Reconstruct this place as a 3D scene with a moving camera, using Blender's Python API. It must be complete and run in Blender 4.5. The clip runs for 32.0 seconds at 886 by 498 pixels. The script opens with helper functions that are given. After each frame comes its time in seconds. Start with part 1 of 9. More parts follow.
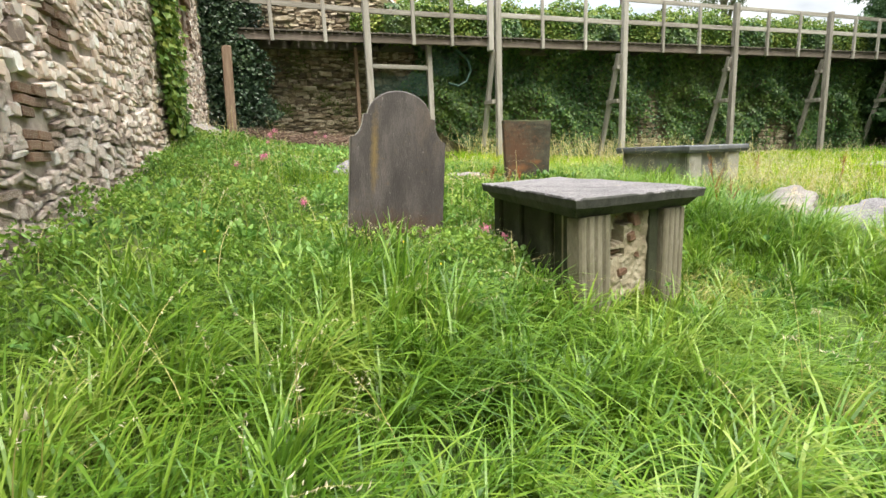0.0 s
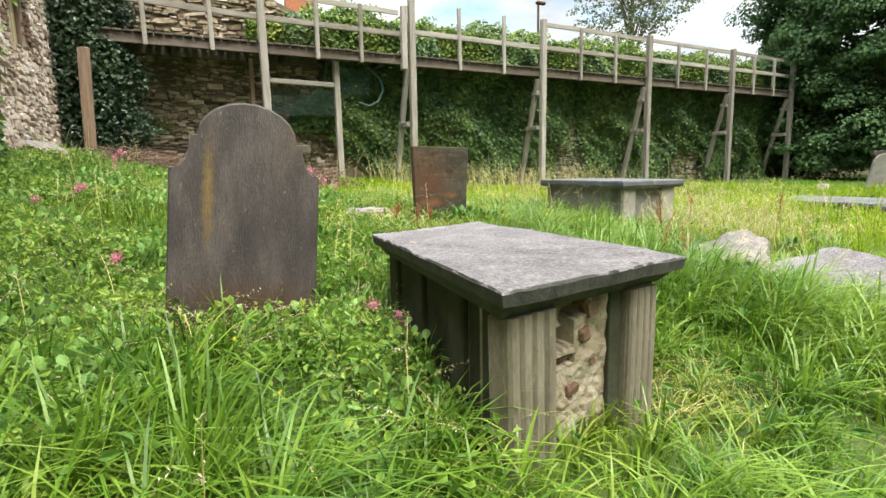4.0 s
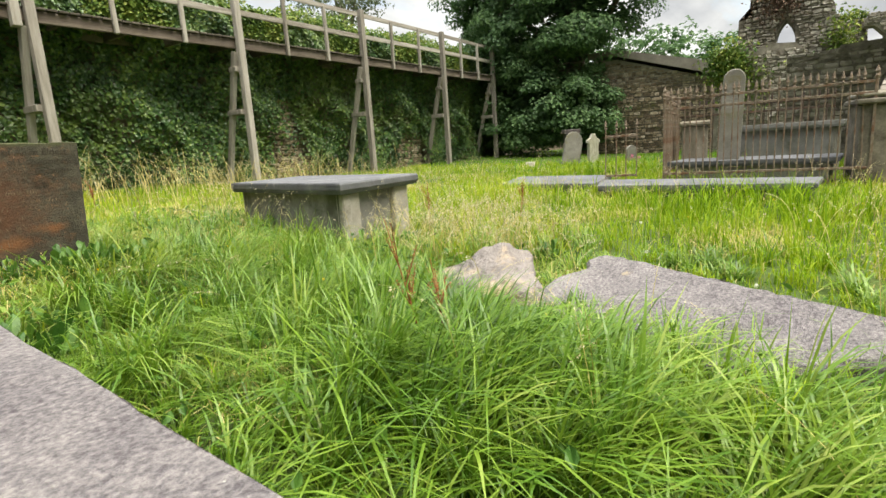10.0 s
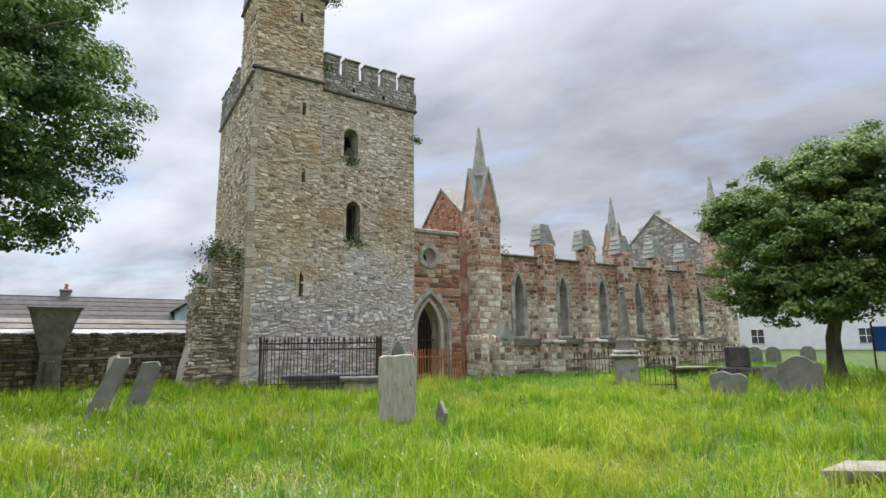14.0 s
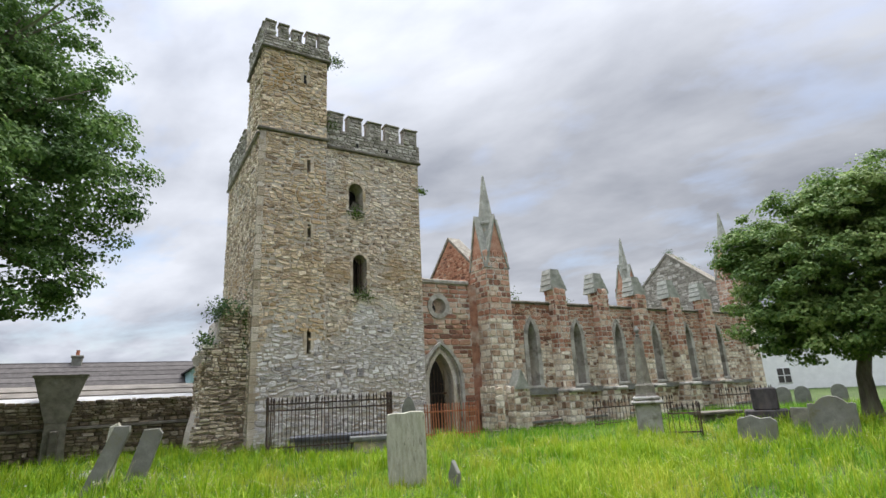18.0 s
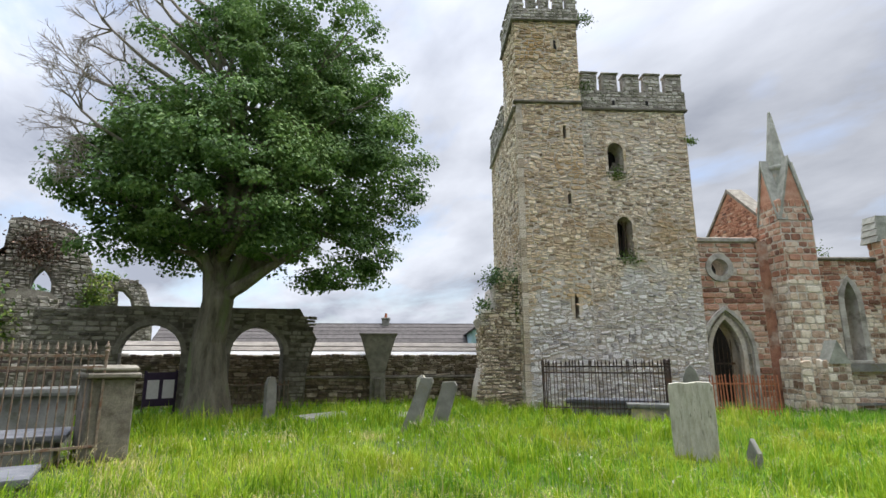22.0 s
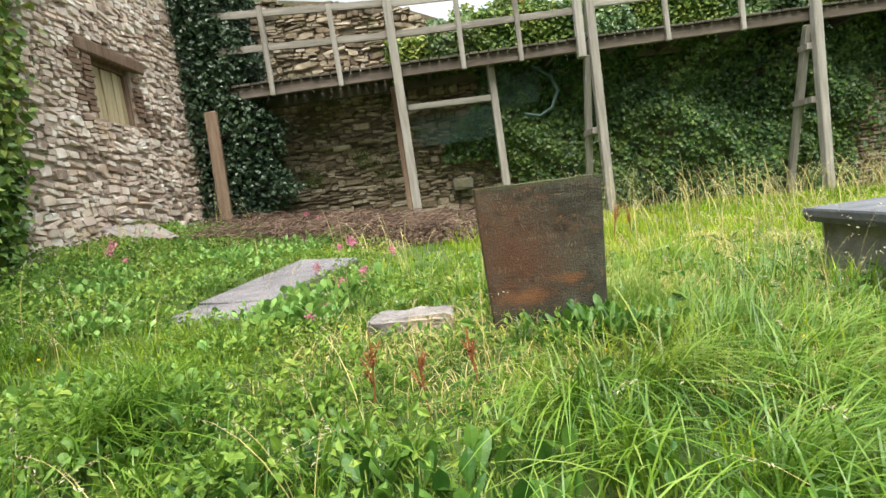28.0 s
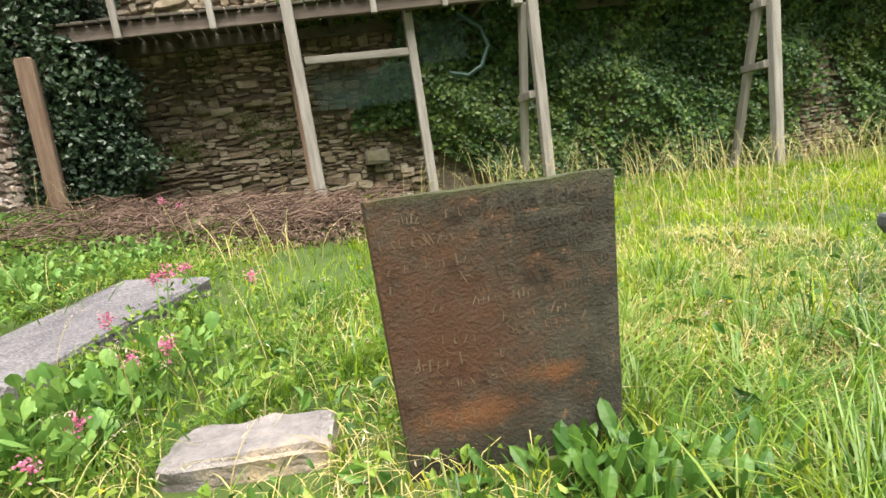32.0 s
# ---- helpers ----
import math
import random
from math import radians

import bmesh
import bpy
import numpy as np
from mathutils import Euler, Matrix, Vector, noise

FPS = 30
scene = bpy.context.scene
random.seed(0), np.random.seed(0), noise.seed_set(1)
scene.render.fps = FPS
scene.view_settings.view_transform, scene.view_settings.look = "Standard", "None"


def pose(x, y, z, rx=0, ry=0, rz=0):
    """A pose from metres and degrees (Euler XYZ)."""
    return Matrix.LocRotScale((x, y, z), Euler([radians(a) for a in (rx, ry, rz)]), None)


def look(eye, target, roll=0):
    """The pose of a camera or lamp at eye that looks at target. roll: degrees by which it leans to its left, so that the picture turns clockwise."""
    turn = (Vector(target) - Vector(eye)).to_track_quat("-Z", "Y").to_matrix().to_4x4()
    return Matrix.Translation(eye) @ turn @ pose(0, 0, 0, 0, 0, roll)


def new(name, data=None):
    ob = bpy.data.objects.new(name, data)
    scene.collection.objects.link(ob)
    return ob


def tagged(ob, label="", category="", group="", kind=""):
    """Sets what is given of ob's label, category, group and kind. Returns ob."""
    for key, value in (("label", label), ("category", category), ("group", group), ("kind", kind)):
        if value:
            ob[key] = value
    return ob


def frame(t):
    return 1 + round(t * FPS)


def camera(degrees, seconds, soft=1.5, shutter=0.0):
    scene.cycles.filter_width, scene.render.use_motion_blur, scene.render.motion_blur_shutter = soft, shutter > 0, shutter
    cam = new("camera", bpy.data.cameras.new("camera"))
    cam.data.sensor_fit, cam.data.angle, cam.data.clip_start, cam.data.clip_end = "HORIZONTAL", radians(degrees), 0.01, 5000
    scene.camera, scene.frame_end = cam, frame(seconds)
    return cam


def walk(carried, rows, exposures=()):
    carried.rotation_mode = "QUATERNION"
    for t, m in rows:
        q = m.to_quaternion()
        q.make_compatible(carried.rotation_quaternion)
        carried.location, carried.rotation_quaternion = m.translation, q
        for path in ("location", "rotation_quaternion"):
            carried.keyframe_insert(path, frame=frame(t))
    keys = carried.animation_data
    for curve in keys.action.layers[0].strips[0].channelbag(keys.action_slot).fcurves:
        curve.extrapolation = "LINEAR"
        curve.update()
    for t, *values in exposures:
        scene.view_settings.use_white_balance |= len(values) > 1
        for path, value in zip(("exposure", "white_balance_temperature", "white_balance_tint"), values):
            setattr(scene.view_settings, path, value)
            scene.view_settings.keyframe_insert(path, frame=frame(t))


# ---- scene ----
cam = camera(80.2, 32.0, 1.5)
PATH = [
    (0, (0.521, 4.07, 1.213), (1.174, 5.925, 0.849), -2.2),
    (0.5, (0.605, 4.281, 1.184), (1.438, 6.071, 0.865), -2.0),
    (1, (0.685, 4.436, 1.234), (1.575, 6.205, 0.954), -2.9),
    (1.5, (0.763, 4.586, 1.209), (1.652, 6.358, 0.946), -3.0),
    (2, (0.966, 4.764, 1.231), (1.81, 6.558, 0.965), -1.6),
    (2.5, (1.028, 4.788, 1.254), (1.863, 6.585, 0.981), -0.3),
    (3, (1.139, 5.061, 1.307), (2.066, 6.81, 1.021), -0.2),
    (3.5, (1.217, 5.179, 1.32), (2.185, 6.906, 1.038), -1.0),
    (5.5, (1.645, 5.794, 1.347), (2.35, 7.631, 0.99), -1.9),
    (6, (1.77, 5.99, 1.355), (2.601, 7.769, 0.972), -3.2),
    (6.5, (1.857, 6.06, 1.366), (2.721, 7.823, 0.986), -3.6),
    (7, (2.04, 6.13, 1.385), (2.742, 7.94, 1.02), -1.8),
    (7.5, (2.152, 6.20, 1.362), (2.736, 7.935, 0.98), -0.9),
    (8, (2.268, 6.34, 1.373), (3.026, 8.155, 0.897), -1.5),
    (8.5, (2.421, 6.591, 1.392), (3.418, 8.256, 0.907), -2.2),
    (9, (2.548, 6.661, 1.39), (3.815, 8.137, 0.924), -2.6),
    (9.5, (2.832, 6.681, 1.397), (4.31, 7.963, 0.984), -2.7),
    (10, (3.05, 6.695, 1.415), (4.668, 7.807, 1.031), -3.8),
    (10.5, (3.264, 6.713, 1.431), (4.965, 7.696, 1.056), -4.8),
    (11, (3.591, 6.806, 1.463), (5.417, 7.559, 1.151), -4.9),
    (11.5, (3.761, 6.757, 1.485), (5.734, 7.023, 1.292), -3.6),
    (12, (3.9, 6.62, 1.584), (5.855, 6.204, 1.52), -1.9),
    (12.5, (3.943, 6.505, 1.698), (5.622, 5.421, 1.757), -1.1),
    (13, (3.944, 6.485, 1.754), (5.257, 4.986, 1.93), -1.0),
    (13.5, (3.892, 6.481, 1.769), (4.913, 4.782, 2.036), -0.8),
    (14, (3.886, 6.441, 1.796), (4.729, 4.659, 2.131), -0.6),
    (14.5, (3.892, 6.467, 1.808), (4.651, 4.668, 2.245), -1.3),
    (15, (3.895, 6.53, 1.837), (4.655, 4.769, 2.402), -2.2),
    (15.5, (3.94, 6.577, 1.813), (4.727, 4.875, 2.508), -2.8),
    (17.5, (3.829, 6.248, 1.829), (4.679, 4.538, 2.421), -3.1),
    (18, (3.848, 6.219, 1.838), (4.707, 4.49, 2.357), -2.9),
    (18.5, (3.808, 6.229, 1.824), (4.669, 4.491, 2.311), -2.8),
    (19, (3.822, 6.23, 1.831), (4.67, 4.477, 2.287), -2.6),
    (19.5, (3.804, 6.241, 1.839), (4.636, 4.474, 2.27), -2.4),
    (20, (3.784, 6.242, 1.836), (4.608, 4.469, 2.254), -2.1),
    (20.5, (3.81, 6.221, 1.852), (4.629, 4.446, 2.276), -1.1),
    (21, (3.816, 6.252, 1.853), (4.802, 4.577, 2.323), -0.6),
    (21.5, (3.825, 6.276, 1.846), (5.135, 4.837, 2.31), -0.0),
    (22, (3.91, 6.323, 1.853), (5.512, 5.2, 2.269), -0.1),
    (22.5, (3.871, 6.363, 1.829), (5.633, 5.497, 2.208), 0.1),
    (23, (3.893, 6.382, 1.839), (5.724, 5.647, 2.168), 0.1),
    (23.5, (3.89, 6.372, 1.83), (5.777, 5.772, 2.113), -0.7),
    (24, (3.911, 6.425, 1.818), (5.869, 6.113, 2.079), -1.0),
    (24.5, (3.928, 6.57, 1.702), (5.906, 6.779, 1.918), -2.0),
    (25, (3.912, 6.652, 1.649), (5.705, 7.531, 1.762), -2.3),
    (25.5, (3.832, 6.817, 1.652), (5.259, 8.218, 1.671), -2.4),
    (26, (3.887, 7.034, 1.598), (4.885, 8.767, 1.601), -3.0),
    (26.5, (3.871, 7.341, 1.584), (4.46, 9.252, 1.532), -4.0),
    (28.5, (3.823, 8.242, 1.568), (3.832, 10.235, 1.393), -8.6),
    (29, (3.836, 8.479, 1.599), (3.92, 10.469, 1.422), -8.9),
    (29.5, (3.939, 8.771, 1.609), (4.027, 10.758, 1.404), -8.0),
    (30, (3.964, 9.006, 1.618), (4.054, 10.991, 1.389), -6.6),
    (30.5, (3.919, 9.283, 1.641), (4.155, 11.251, 1.376), -7.3),
    (31, (3.887, 9.401, 1.683), (4.248, 11.345, 1.387), -8.4),
    (31.5, (3.959, 9.555, 1.672), (4.314, 11.499, 1.361), -8.5),
    (32, (4.102, 9.756, 1.726), (4.397, 11.706, 1.396), -8.3),
]
EXPO = [(0.0, 1.0, 7000, 5), (3.5, 0.95, 7000, 5), (8.0, 0.80, 7300, 6), (10.5, 0.75, 7500, 6), (12.4, 0.75, 7200, 8), (14.0, 0.51, 6400, 11), (18.0, 0.49, 6450, 11), (20.0, 0.53, 6400, 11), (22.0, 0.53, 6400, 11), (23.0, 0.60, 6500, 10), (24.0, 0.66, 6400, 10), (26.0, 0.45, 6400, 6), (28.5, 0.85, 6900, 5), (30.5, 0.83, 6900, 6), (32.0, 0.94, 7000, 9)]
walk(cam, [(t, look(eye, target, roll)) for t, eye, target, roll in PATH], EXPO)

# ---- world and sun ----
SUN_EL, SUN_AZ = 64.0, 180.0      # degrees; azimuth clockwise from +y
RIFT = (0.535, 0.758, 0.372)
world = bpy.data.worlds.new("overcast_sky")
scene.world = world
world.use_nodes = True
wn, wl = world.node_tree.nodes, world.node_tree.links
wn.clear()


def wnode(kind, **kw):
    nd = wn.new(kind)
    for k, v in kw.items():
        nd.inputs[k].default_value = v
    return nd


w_out = wn.new("ShaderNodeOutputWorld")
w_bg = wnode("ShaderNodeBackground", Strength=1.0)
w_sky = wn.new("ShaderNodeTexSky")
w_sky.sky_type, w_sky.sun_disc = "NISHITA", False
w_sky.sun_elevation, w_sky.sun_rotation = radians(SUN_EL), radians(SUN_AZ)
w_sky.dust_density, w_sky.air_density = 2.0, 1.0
w_tc = wn.new("ShaderNodeTexCoord")
w_sep = wn.new("ShaderNodeSeparateXYZ")
w_add = wn.new("ShaderNodeMath")
w_add.operation = "ADD"
w_add.inputs[1].default_value = 0.22
w_div = wn.new("ShaderNodeVectorMath")
w_div.operation = "DIVIDE"
w_comb = wn.new("ShaderNodeCombineXYZ")
w_n1 = wnode("ShaderNodeTexNoise", Scale=1.15, Detail=8.0, Roughness=0.52, Distortion=0.1)
w_n2 = wnode("ShaderNodeTexNoise", Scale=1.6, Detail=7.0, Roughness=0.55, Distortion=0.2)
w_map = wn.new("ShaderNodeMapping")
w_map.inputs["Scale"].default_value = (1.0, 1.5, 1.0)
w_map.inputs["Rotation"].default_value = (0, 0, radians(35))
w_r1 = wn.new("ShaderNodeValToRGB")      # cloud tone
w_r1.color_ramp.elements[0].position, w_r1.color_ramp.elements[0].color = 0.35, (0.30, 0.325, 0.385, 1)
w_r1.color_ramp.elements[1].position, w_r1.color_ramp.elements[1].color = 0.65, (0.67, 0.70, 0.76, 1)
w_r2 = wn.new("ShaderNodeValToRGB")      # how closed the cloud is
w_r2.color_ramp.elements[0].position, w_r2.color_ramp.elements[0].color = 0.24, (0, 0, 0, 1)
w_r2.color_ramp.elements[1].position, w_r2.color_ramp.elements[1].color = 0.46, (1, 1, 1, 1)
w_skys = wn.new("ShaderNodeVectorMath")
w_skys.operation = "SCALE"
w_skys.inputs["Scale"].default_value = 0.15
w_mix = wn.new("ShaderNodeMix")
w_mix.data_type = "RGBA"
wl.new(w_tc.outputs["Generated"], w_sep.inputs[0])
wl.new(w_sep.outputs["Z"], w_add.inputs[0])
for i in range(3):
    wl.new(w_add.outputs[0], w_comb.inputs[i])
wl.new(w_tc.outputs["Generated"], w_div.inputs[0])
wl.new(w_comb.outputs[0], w_div.inputs[1])
wl.new(w_div.outputs[0], w_map.inputs["Vector"])
wl.new(w_map.outputs[0], w_n1.inputs["Vector"])
wl.new(w_map.outputs[0], w_n2.inputs["Vector"])
wl.new(w_n1.outputs["Fac"], w_r1.inputs["Fac"])
w_dot = wn.new("ShaderNodeVectorMath")   # a rift in the cloud over the walkway
w_dot.operation = "DOT_PRODUCT"
w_dot.inputs[1].default_value = RIFT
w_rift = wn.new("ShaderNodeMapRange")
w_rift.inputs["From Min"].default_value, w_rift.inputs["From Max"].default_value = 0.972, 1.0
w_rift.inputs["To Min"].default_value, w_rift.inputs["To Max"].default_value = 0.0, 0.21
w_sub = wn.new("ShaderNodeMath")
w_sub.operation = "SUBTRACT"
wl.new(w_tc.outputs["Generated"], w_dot.inputs[0])
wl.new(w_dot.outputs["Value"], w_rift.inputs["Value"])
wl.new(w_n2.outputs["Fac"], w_sub.inputs[0])
wl.new(w_rift.outputs[0], w_sub.inputs[1])
wl.new(w_sub.outputs[0], w_r2.inputs["Fac"])
wl.new(w_sky.outputs[0], w_skys.inputs[0])
wl.new(w_r2.outputs["Color"], w_mix.inputs[0])
wl.new(w_skys.outputs[0], w_mix.inputs[6])
wl.new(w_r1.outputs["Color"], w_mix.inputs[7])
w_zen = wn.new("ShaderNodeMapRange")     # a covered sky is brighter towards the zenith
w_zen.inputs["From Min"].default_value, w_zen.inputs["From Max"].default_value = 0.0, 1.0
w_zen.inputs["To Min"].default_value, w_zen.inputs["To Max"].default_value = 0.80, 6.5
w_pow = wn.new("ShaderNodeMath")
w_pow.operation = "POWER"
w_pow.inputs[1].default_value = 5.0
wl.new(w_sep.outputs["Z"], w_pow.inputs[0])
wl.new(w_pow.outputs[0], w_zen.inputs["Value"])
w_dir = wn.new("ShaderNodeVectorMath")   # thinner, brighter cloud towards the north-east
w_dir.operation = "DOT_PRODUCT"
w_dir.inputs[1].default_value = (0.64, 0.77, 0.0)
w_thin = wn.new("ShaderNodeMapRange")
w_thin.inputs["From Min"].default_value, w_thin.inputs["From Max"].default_value = -0.6, 0.9
w_thin.inputs["To Min"].default_value, w_thin.inputs["To Max"].default_value = 0.82, 1.52
wl.new(w_tc.outputs["Generated"], w_dir.inputs[0])
wl.new(w_dir.outputs["Value"], w_thin.inputs["Value"])
w_both = wn.new("ShaderNodeMath")
w_both.operation = "MULTIPLY"
wl.new(w_zen.outputs[0], w_both.inputs[0])
wl.new(w_thin.outputs[0], w_both.inputs[1])
w_zm = wn.new("ShaderNodeVectorMath")
w_zm.operation = "SCALE"
wl.new(w_mix.outputs[2], w_zm.inputs[0])
wl.new(w_both.outputs[0], w_zm.inputs["Scale"])
wl.new(w_zm.outputs[0], w_bg.inputs["Color"])
wl.new(w_bg.outputs[0], w_out.inputs["Surface"])

sun_data = bpy.data.lights.new("sun", "SUN")
sun_data.energy, sun_data.angle, sun_data.color = 4.0, radians(50), (1.0, 0.96, 0.885)
sun = new("sun", sun_data)
_sd = Vector((math.sin(radians(SUN_AZ)) * math.cos(radians(SUN_EL)), math.cos(radians(SUN_AZ)) * math.cos(radians(SUN_EL)), math.sin(radians(SUN_EL))))
sun.matrix_world = look(_sd * 60, (0, 0, 0))

# ---- materials ----
def ramp(nodes, stops, interp="LINEAR"):
    r = nodes.new("ShaderNodeValToRGB")
    r.color_ramp.interpolation = interp
    els = r.color_ramp.elements
    while len(els) < len(stops):
        els.new(0.5)
    for e, (p, c) in zip(els, stops):
        e.position, e.color = p, (*c, 1)
    return r


def surface(name, stops, scale=4.0, rough=0.85, bump=0.3, fine=40.0, patch=None, patch_scale=1.5, patch_at=(0.52, 0.64),
            island=0.0, per_object=0.0, metallic=0.0, stretch=(1, 1, 1), leaf=0.0, spec=0.3, patch2=None, patch2_scale=9.0, patch2_at=(0.6, 0.68),
            patch3=None, patch3_scale=0.9, patch3_at=(0.5, 0.7)):
    """A procedural surface: colour ramp over two noises, patches of another colour, fine relief."""
    m = bpy.data.materials.new(name)
    m.use_nodes = True
    N, L = m.node_tree.nodes, m.node_tree.links
    bsdf = N["Principled BSDF"]
    bsdf.inputs["Roughness"].default_value = rough
    bsdf.inputs["Metallic"].default_value = metallic
    bsdf.inputs["Specular IOR Level"].default_value = spec
    tc = N.new("ShaderNodeTexCoord")
    mp = N.new("ShaderNodeMapping")
    mp.inputs["Scale"].default_value = stretch
    L.new(tc.outputs["Object"], mp.inputs["Vector"])

    def nz(sc, detail=6.0, ro=0.6, off=0.0):
        n = N.new("ShaderNodeTexNoise")
        n.inputs["Scale"].default_value, n.inputs["Detail"].default_value, n.inputs["Roughness"].default_value = sc, detail, ro
        L.new(mp.outputs[0], n.inputs["Vector"])
        return n

    def madd(a, b, k):
        q = N.new("ShaderNodeMath")
        q.operation = "MULTIPLY_ADD"
        L.new(b, q.inputs[0])
        q.inputs[1].default_value = k
        L.new(a, q.inputs[2])
        return q.outputs[0]

    base = nz(scale).outputs["Fac"]
    fine_n = nz(fine, 4.0, 0.7).outputs["Fac"]
    fac = madd(base, fine_n, 0.35)
    sub = N.new("ShaderNodeMath")
    sub.operation = "SUBTRACT"
    L.new(fac, sub.inputs[0])
    sub.inputs[1].default_value = 0.175
    fac = sub.outputs[0]
    if island or per_object:
        if island:
            src = N.new("ShaderNodeNewGeometry").outputs["Random Per Island"]
        else:
            src = N.new("ShaderNodeObjectInfo").outputs["Random"]
        k = island or per_object
        fac = madd(fac, src, k)
        s2 = N.new("ShaderNodeMath")
        s2.operation = "SUBTRACT"
        L.new(fac, s2.inputs[0])
        s2.inputs[1].default_value = k / 2
        fac = s2.outputs[0]
    r = ramp(N, stops)
    L.new(fac, r.inputs["Fac"])
    col = r.outputs["Color"]
    for pc, psc, pat in ((patch, patch_scale, patch_at), (patch2, patch2_scale, patch2_at), (patch3, patch3_scale, patch3_at)):
        if pc:
            pr = ramp(N, [(pat[0], (0, 0, 0)), (pat[1], (1, 1, 1))])
            L.new(nz(psc, 8.0, 0.65).outputs["Fac"], pr.inputs["Fac"])
            mx = N.new("ShaderNodeMix")
            mx.data_type = "RGBA"
            L.new(pr.outputs["Color"], mx.inputs[0])
            L.new(col, mx.inputs[6])
            mx.inputs[7].default_value = (*pc, 1)
            col = mx.outputs[2]
    L.new(col, bsdf.inputs["Base Color"])
    if bump:
        b = N.new("ShaderNodeBump")
        b.inputs["Strength"].default_value, b.inputs["Distance"].default_value = bump, 0.02
        L.new(madd(fine_n, base, 0.8), b.inputs["Height"])
        L.new(b.outputs[0], bsdf.inputs["Normal"])
    if leaf:
        tr = N.new("ShaderNodeBsdfTranslucent")
        L.new(col, tr.inputs["Color"])
        ms = N.new("ShaderNodeMixShader")
        ms.inputs[0].default_value = leaf
        L.new(bsdf.outputs[0], ms.inputs[1])
        L.new(tr.outputs[0], ms.inputs[2])
        L.new(ms.outputs[0], N["Material Output"].inputs["Surface"])
    return m


M_SOIL = surface("soil", [(0.3, (0.03, 0.05, 0.012)), (0.6, (0.06, 0.095, 0.02)), (0.8, (0.11, 0.12, 0.04))], 1.2, 0.95, 0.6, 25)
M_GRASS = surface("grass_blades", [(0.16, (0.068, 0.153, 0.007)), (0.42, (0.188, 0.326, 0.014)), (0.70, (0.335, 0.432, 0.028)), (0.94, (0.512, 0.484, 0.130))], 0.5, 0.55, 0.0, 3, island=0.5, leaf=0.4, spec=0.14, patch=(0.46, 0.44, 0.06), patch_scale=0.3, patch_at=(0.53, 0.74))
M_LAWN = surface("green_meadow_blades", [(0.16, (0.045, 0.138, 0.010)), (0.42, (0.122, 0.296, 0.017)), (0.70, (0.215, 0.380, 0.032)), (0.94, (0.396, 0.430, 0.112))], 0.5, 0.55, 0.0, 3, island=0.5, leaf=0.4, spec=0.16, patch=(0.36, 0.43, 0.05), patch_scale=0.3, patch_at=(0.56, 0.78))
M_TALL = surface("tall_grass_blades", [(0.14, (0.027, 0.074, 0.008)), (0.40, (0.090, 0.196, 0.018)), (0.68, (0.190, 0.308, 0.034)), (0.96, (0.39, 0.43, 0.13))], 0.8, 0.36, 0.0, 3, island=0.45, leaf=0.36, spec=0.5, patch=(0.30, 0.31, 0.045), patch_scale=0.45, patch_at=(0.56, 0.78))
M_STRAW = surface("dry_straw", [(0.3, (0.36, 0.30, 0.10)), (0.7, (0.56, 0.49, 0.22))], 6, 0.8, 0.0, 30, island=0.5, leaf=0.25)
M_SEED = surface("pale_seed_heads", [(0.3, (0.40, 0.36, 0.24)), (0.7, (0.62, 0.57, 0.43))], 6, 0.8, 0.0, 30, island=0.5, leaf=0.25)
M_DOCK = surface("broad_leaves", [(0.3, (0.036, 0.105, 0.016)), (0.7, (0.105, 0.215, 0.034))], 8, 0.42, 0.25, 60, island=0.5, leaf=0.28, spec=0.4)
M_NETTLE = surface("nettle_leaves", [(0.3, (0.10, 0.22, 0.045)), (0.7, (0.24, 0.40, 0.10))], 8, 0.5, 0.15, 60, island=0.5, leaf=0.3)
M_RUST_DOCK = surface("red_seed_stalks", [(0.3, (0.19, 0.060, 0.028)), (0.7, (0.34, 0.135, 0.055))], 8, 0.8, 0.1, 60, island=0.4)
M_PINK = surface("pink_petals", [(0.3, (0.50, 0.10, 0.22)), (0.7, (0.72, 0.28, 0.42))], 20, 0.7, 0.0, 60, island=0.5, leaf=0.2)
M_YELLOW = surface("yellow_petals", [(0.3, (0.75, 0.52, 0.02)), (0.7, (0.85, 0.68, 0.06))], 20, 0.6, 0.0, 60, island=0.3)
M_FLUFF = surface("seed_fluff", [(0.3, (0.6, 0.6, 0.55)), (0.7, (0.8, 0.8, 0.76))], 20, 0.9, 0.0, 60, leaf=0.3)
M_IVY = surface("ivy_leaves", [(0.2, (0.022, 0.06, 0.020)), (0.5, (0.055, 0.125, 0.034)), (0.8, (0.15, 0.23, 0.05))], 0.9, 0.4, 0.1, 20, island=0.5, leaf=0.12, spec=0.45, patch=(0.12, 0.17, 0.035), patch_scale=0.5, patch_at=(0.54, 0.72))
# Ivy with sunlight put into the colour: brighter and yellower than M_IVY
M_IVY_SUN = surface("sunlit_ivy_leaves", [(0.2, (0.045, 0.10, 0.02)), (0.5, (0.12, 0.21, 0.035)), (0.8, (0.30, 0.34, 0.075))], 1.1, 0.5, 0.1, 20, island=0.5, leaf=0.25)
M_LEAF_A = surface("dark_tree_leaves", [(0.25, (0.040, 0.088, 0.036)), (0.5, (0.082, 0.168, 0.064)), (0.75, (0.155, 0.265, 0.098))], 0.45, 0.5, 0.0, 10, island=0.34, leaf=0.36, spec=0.3)
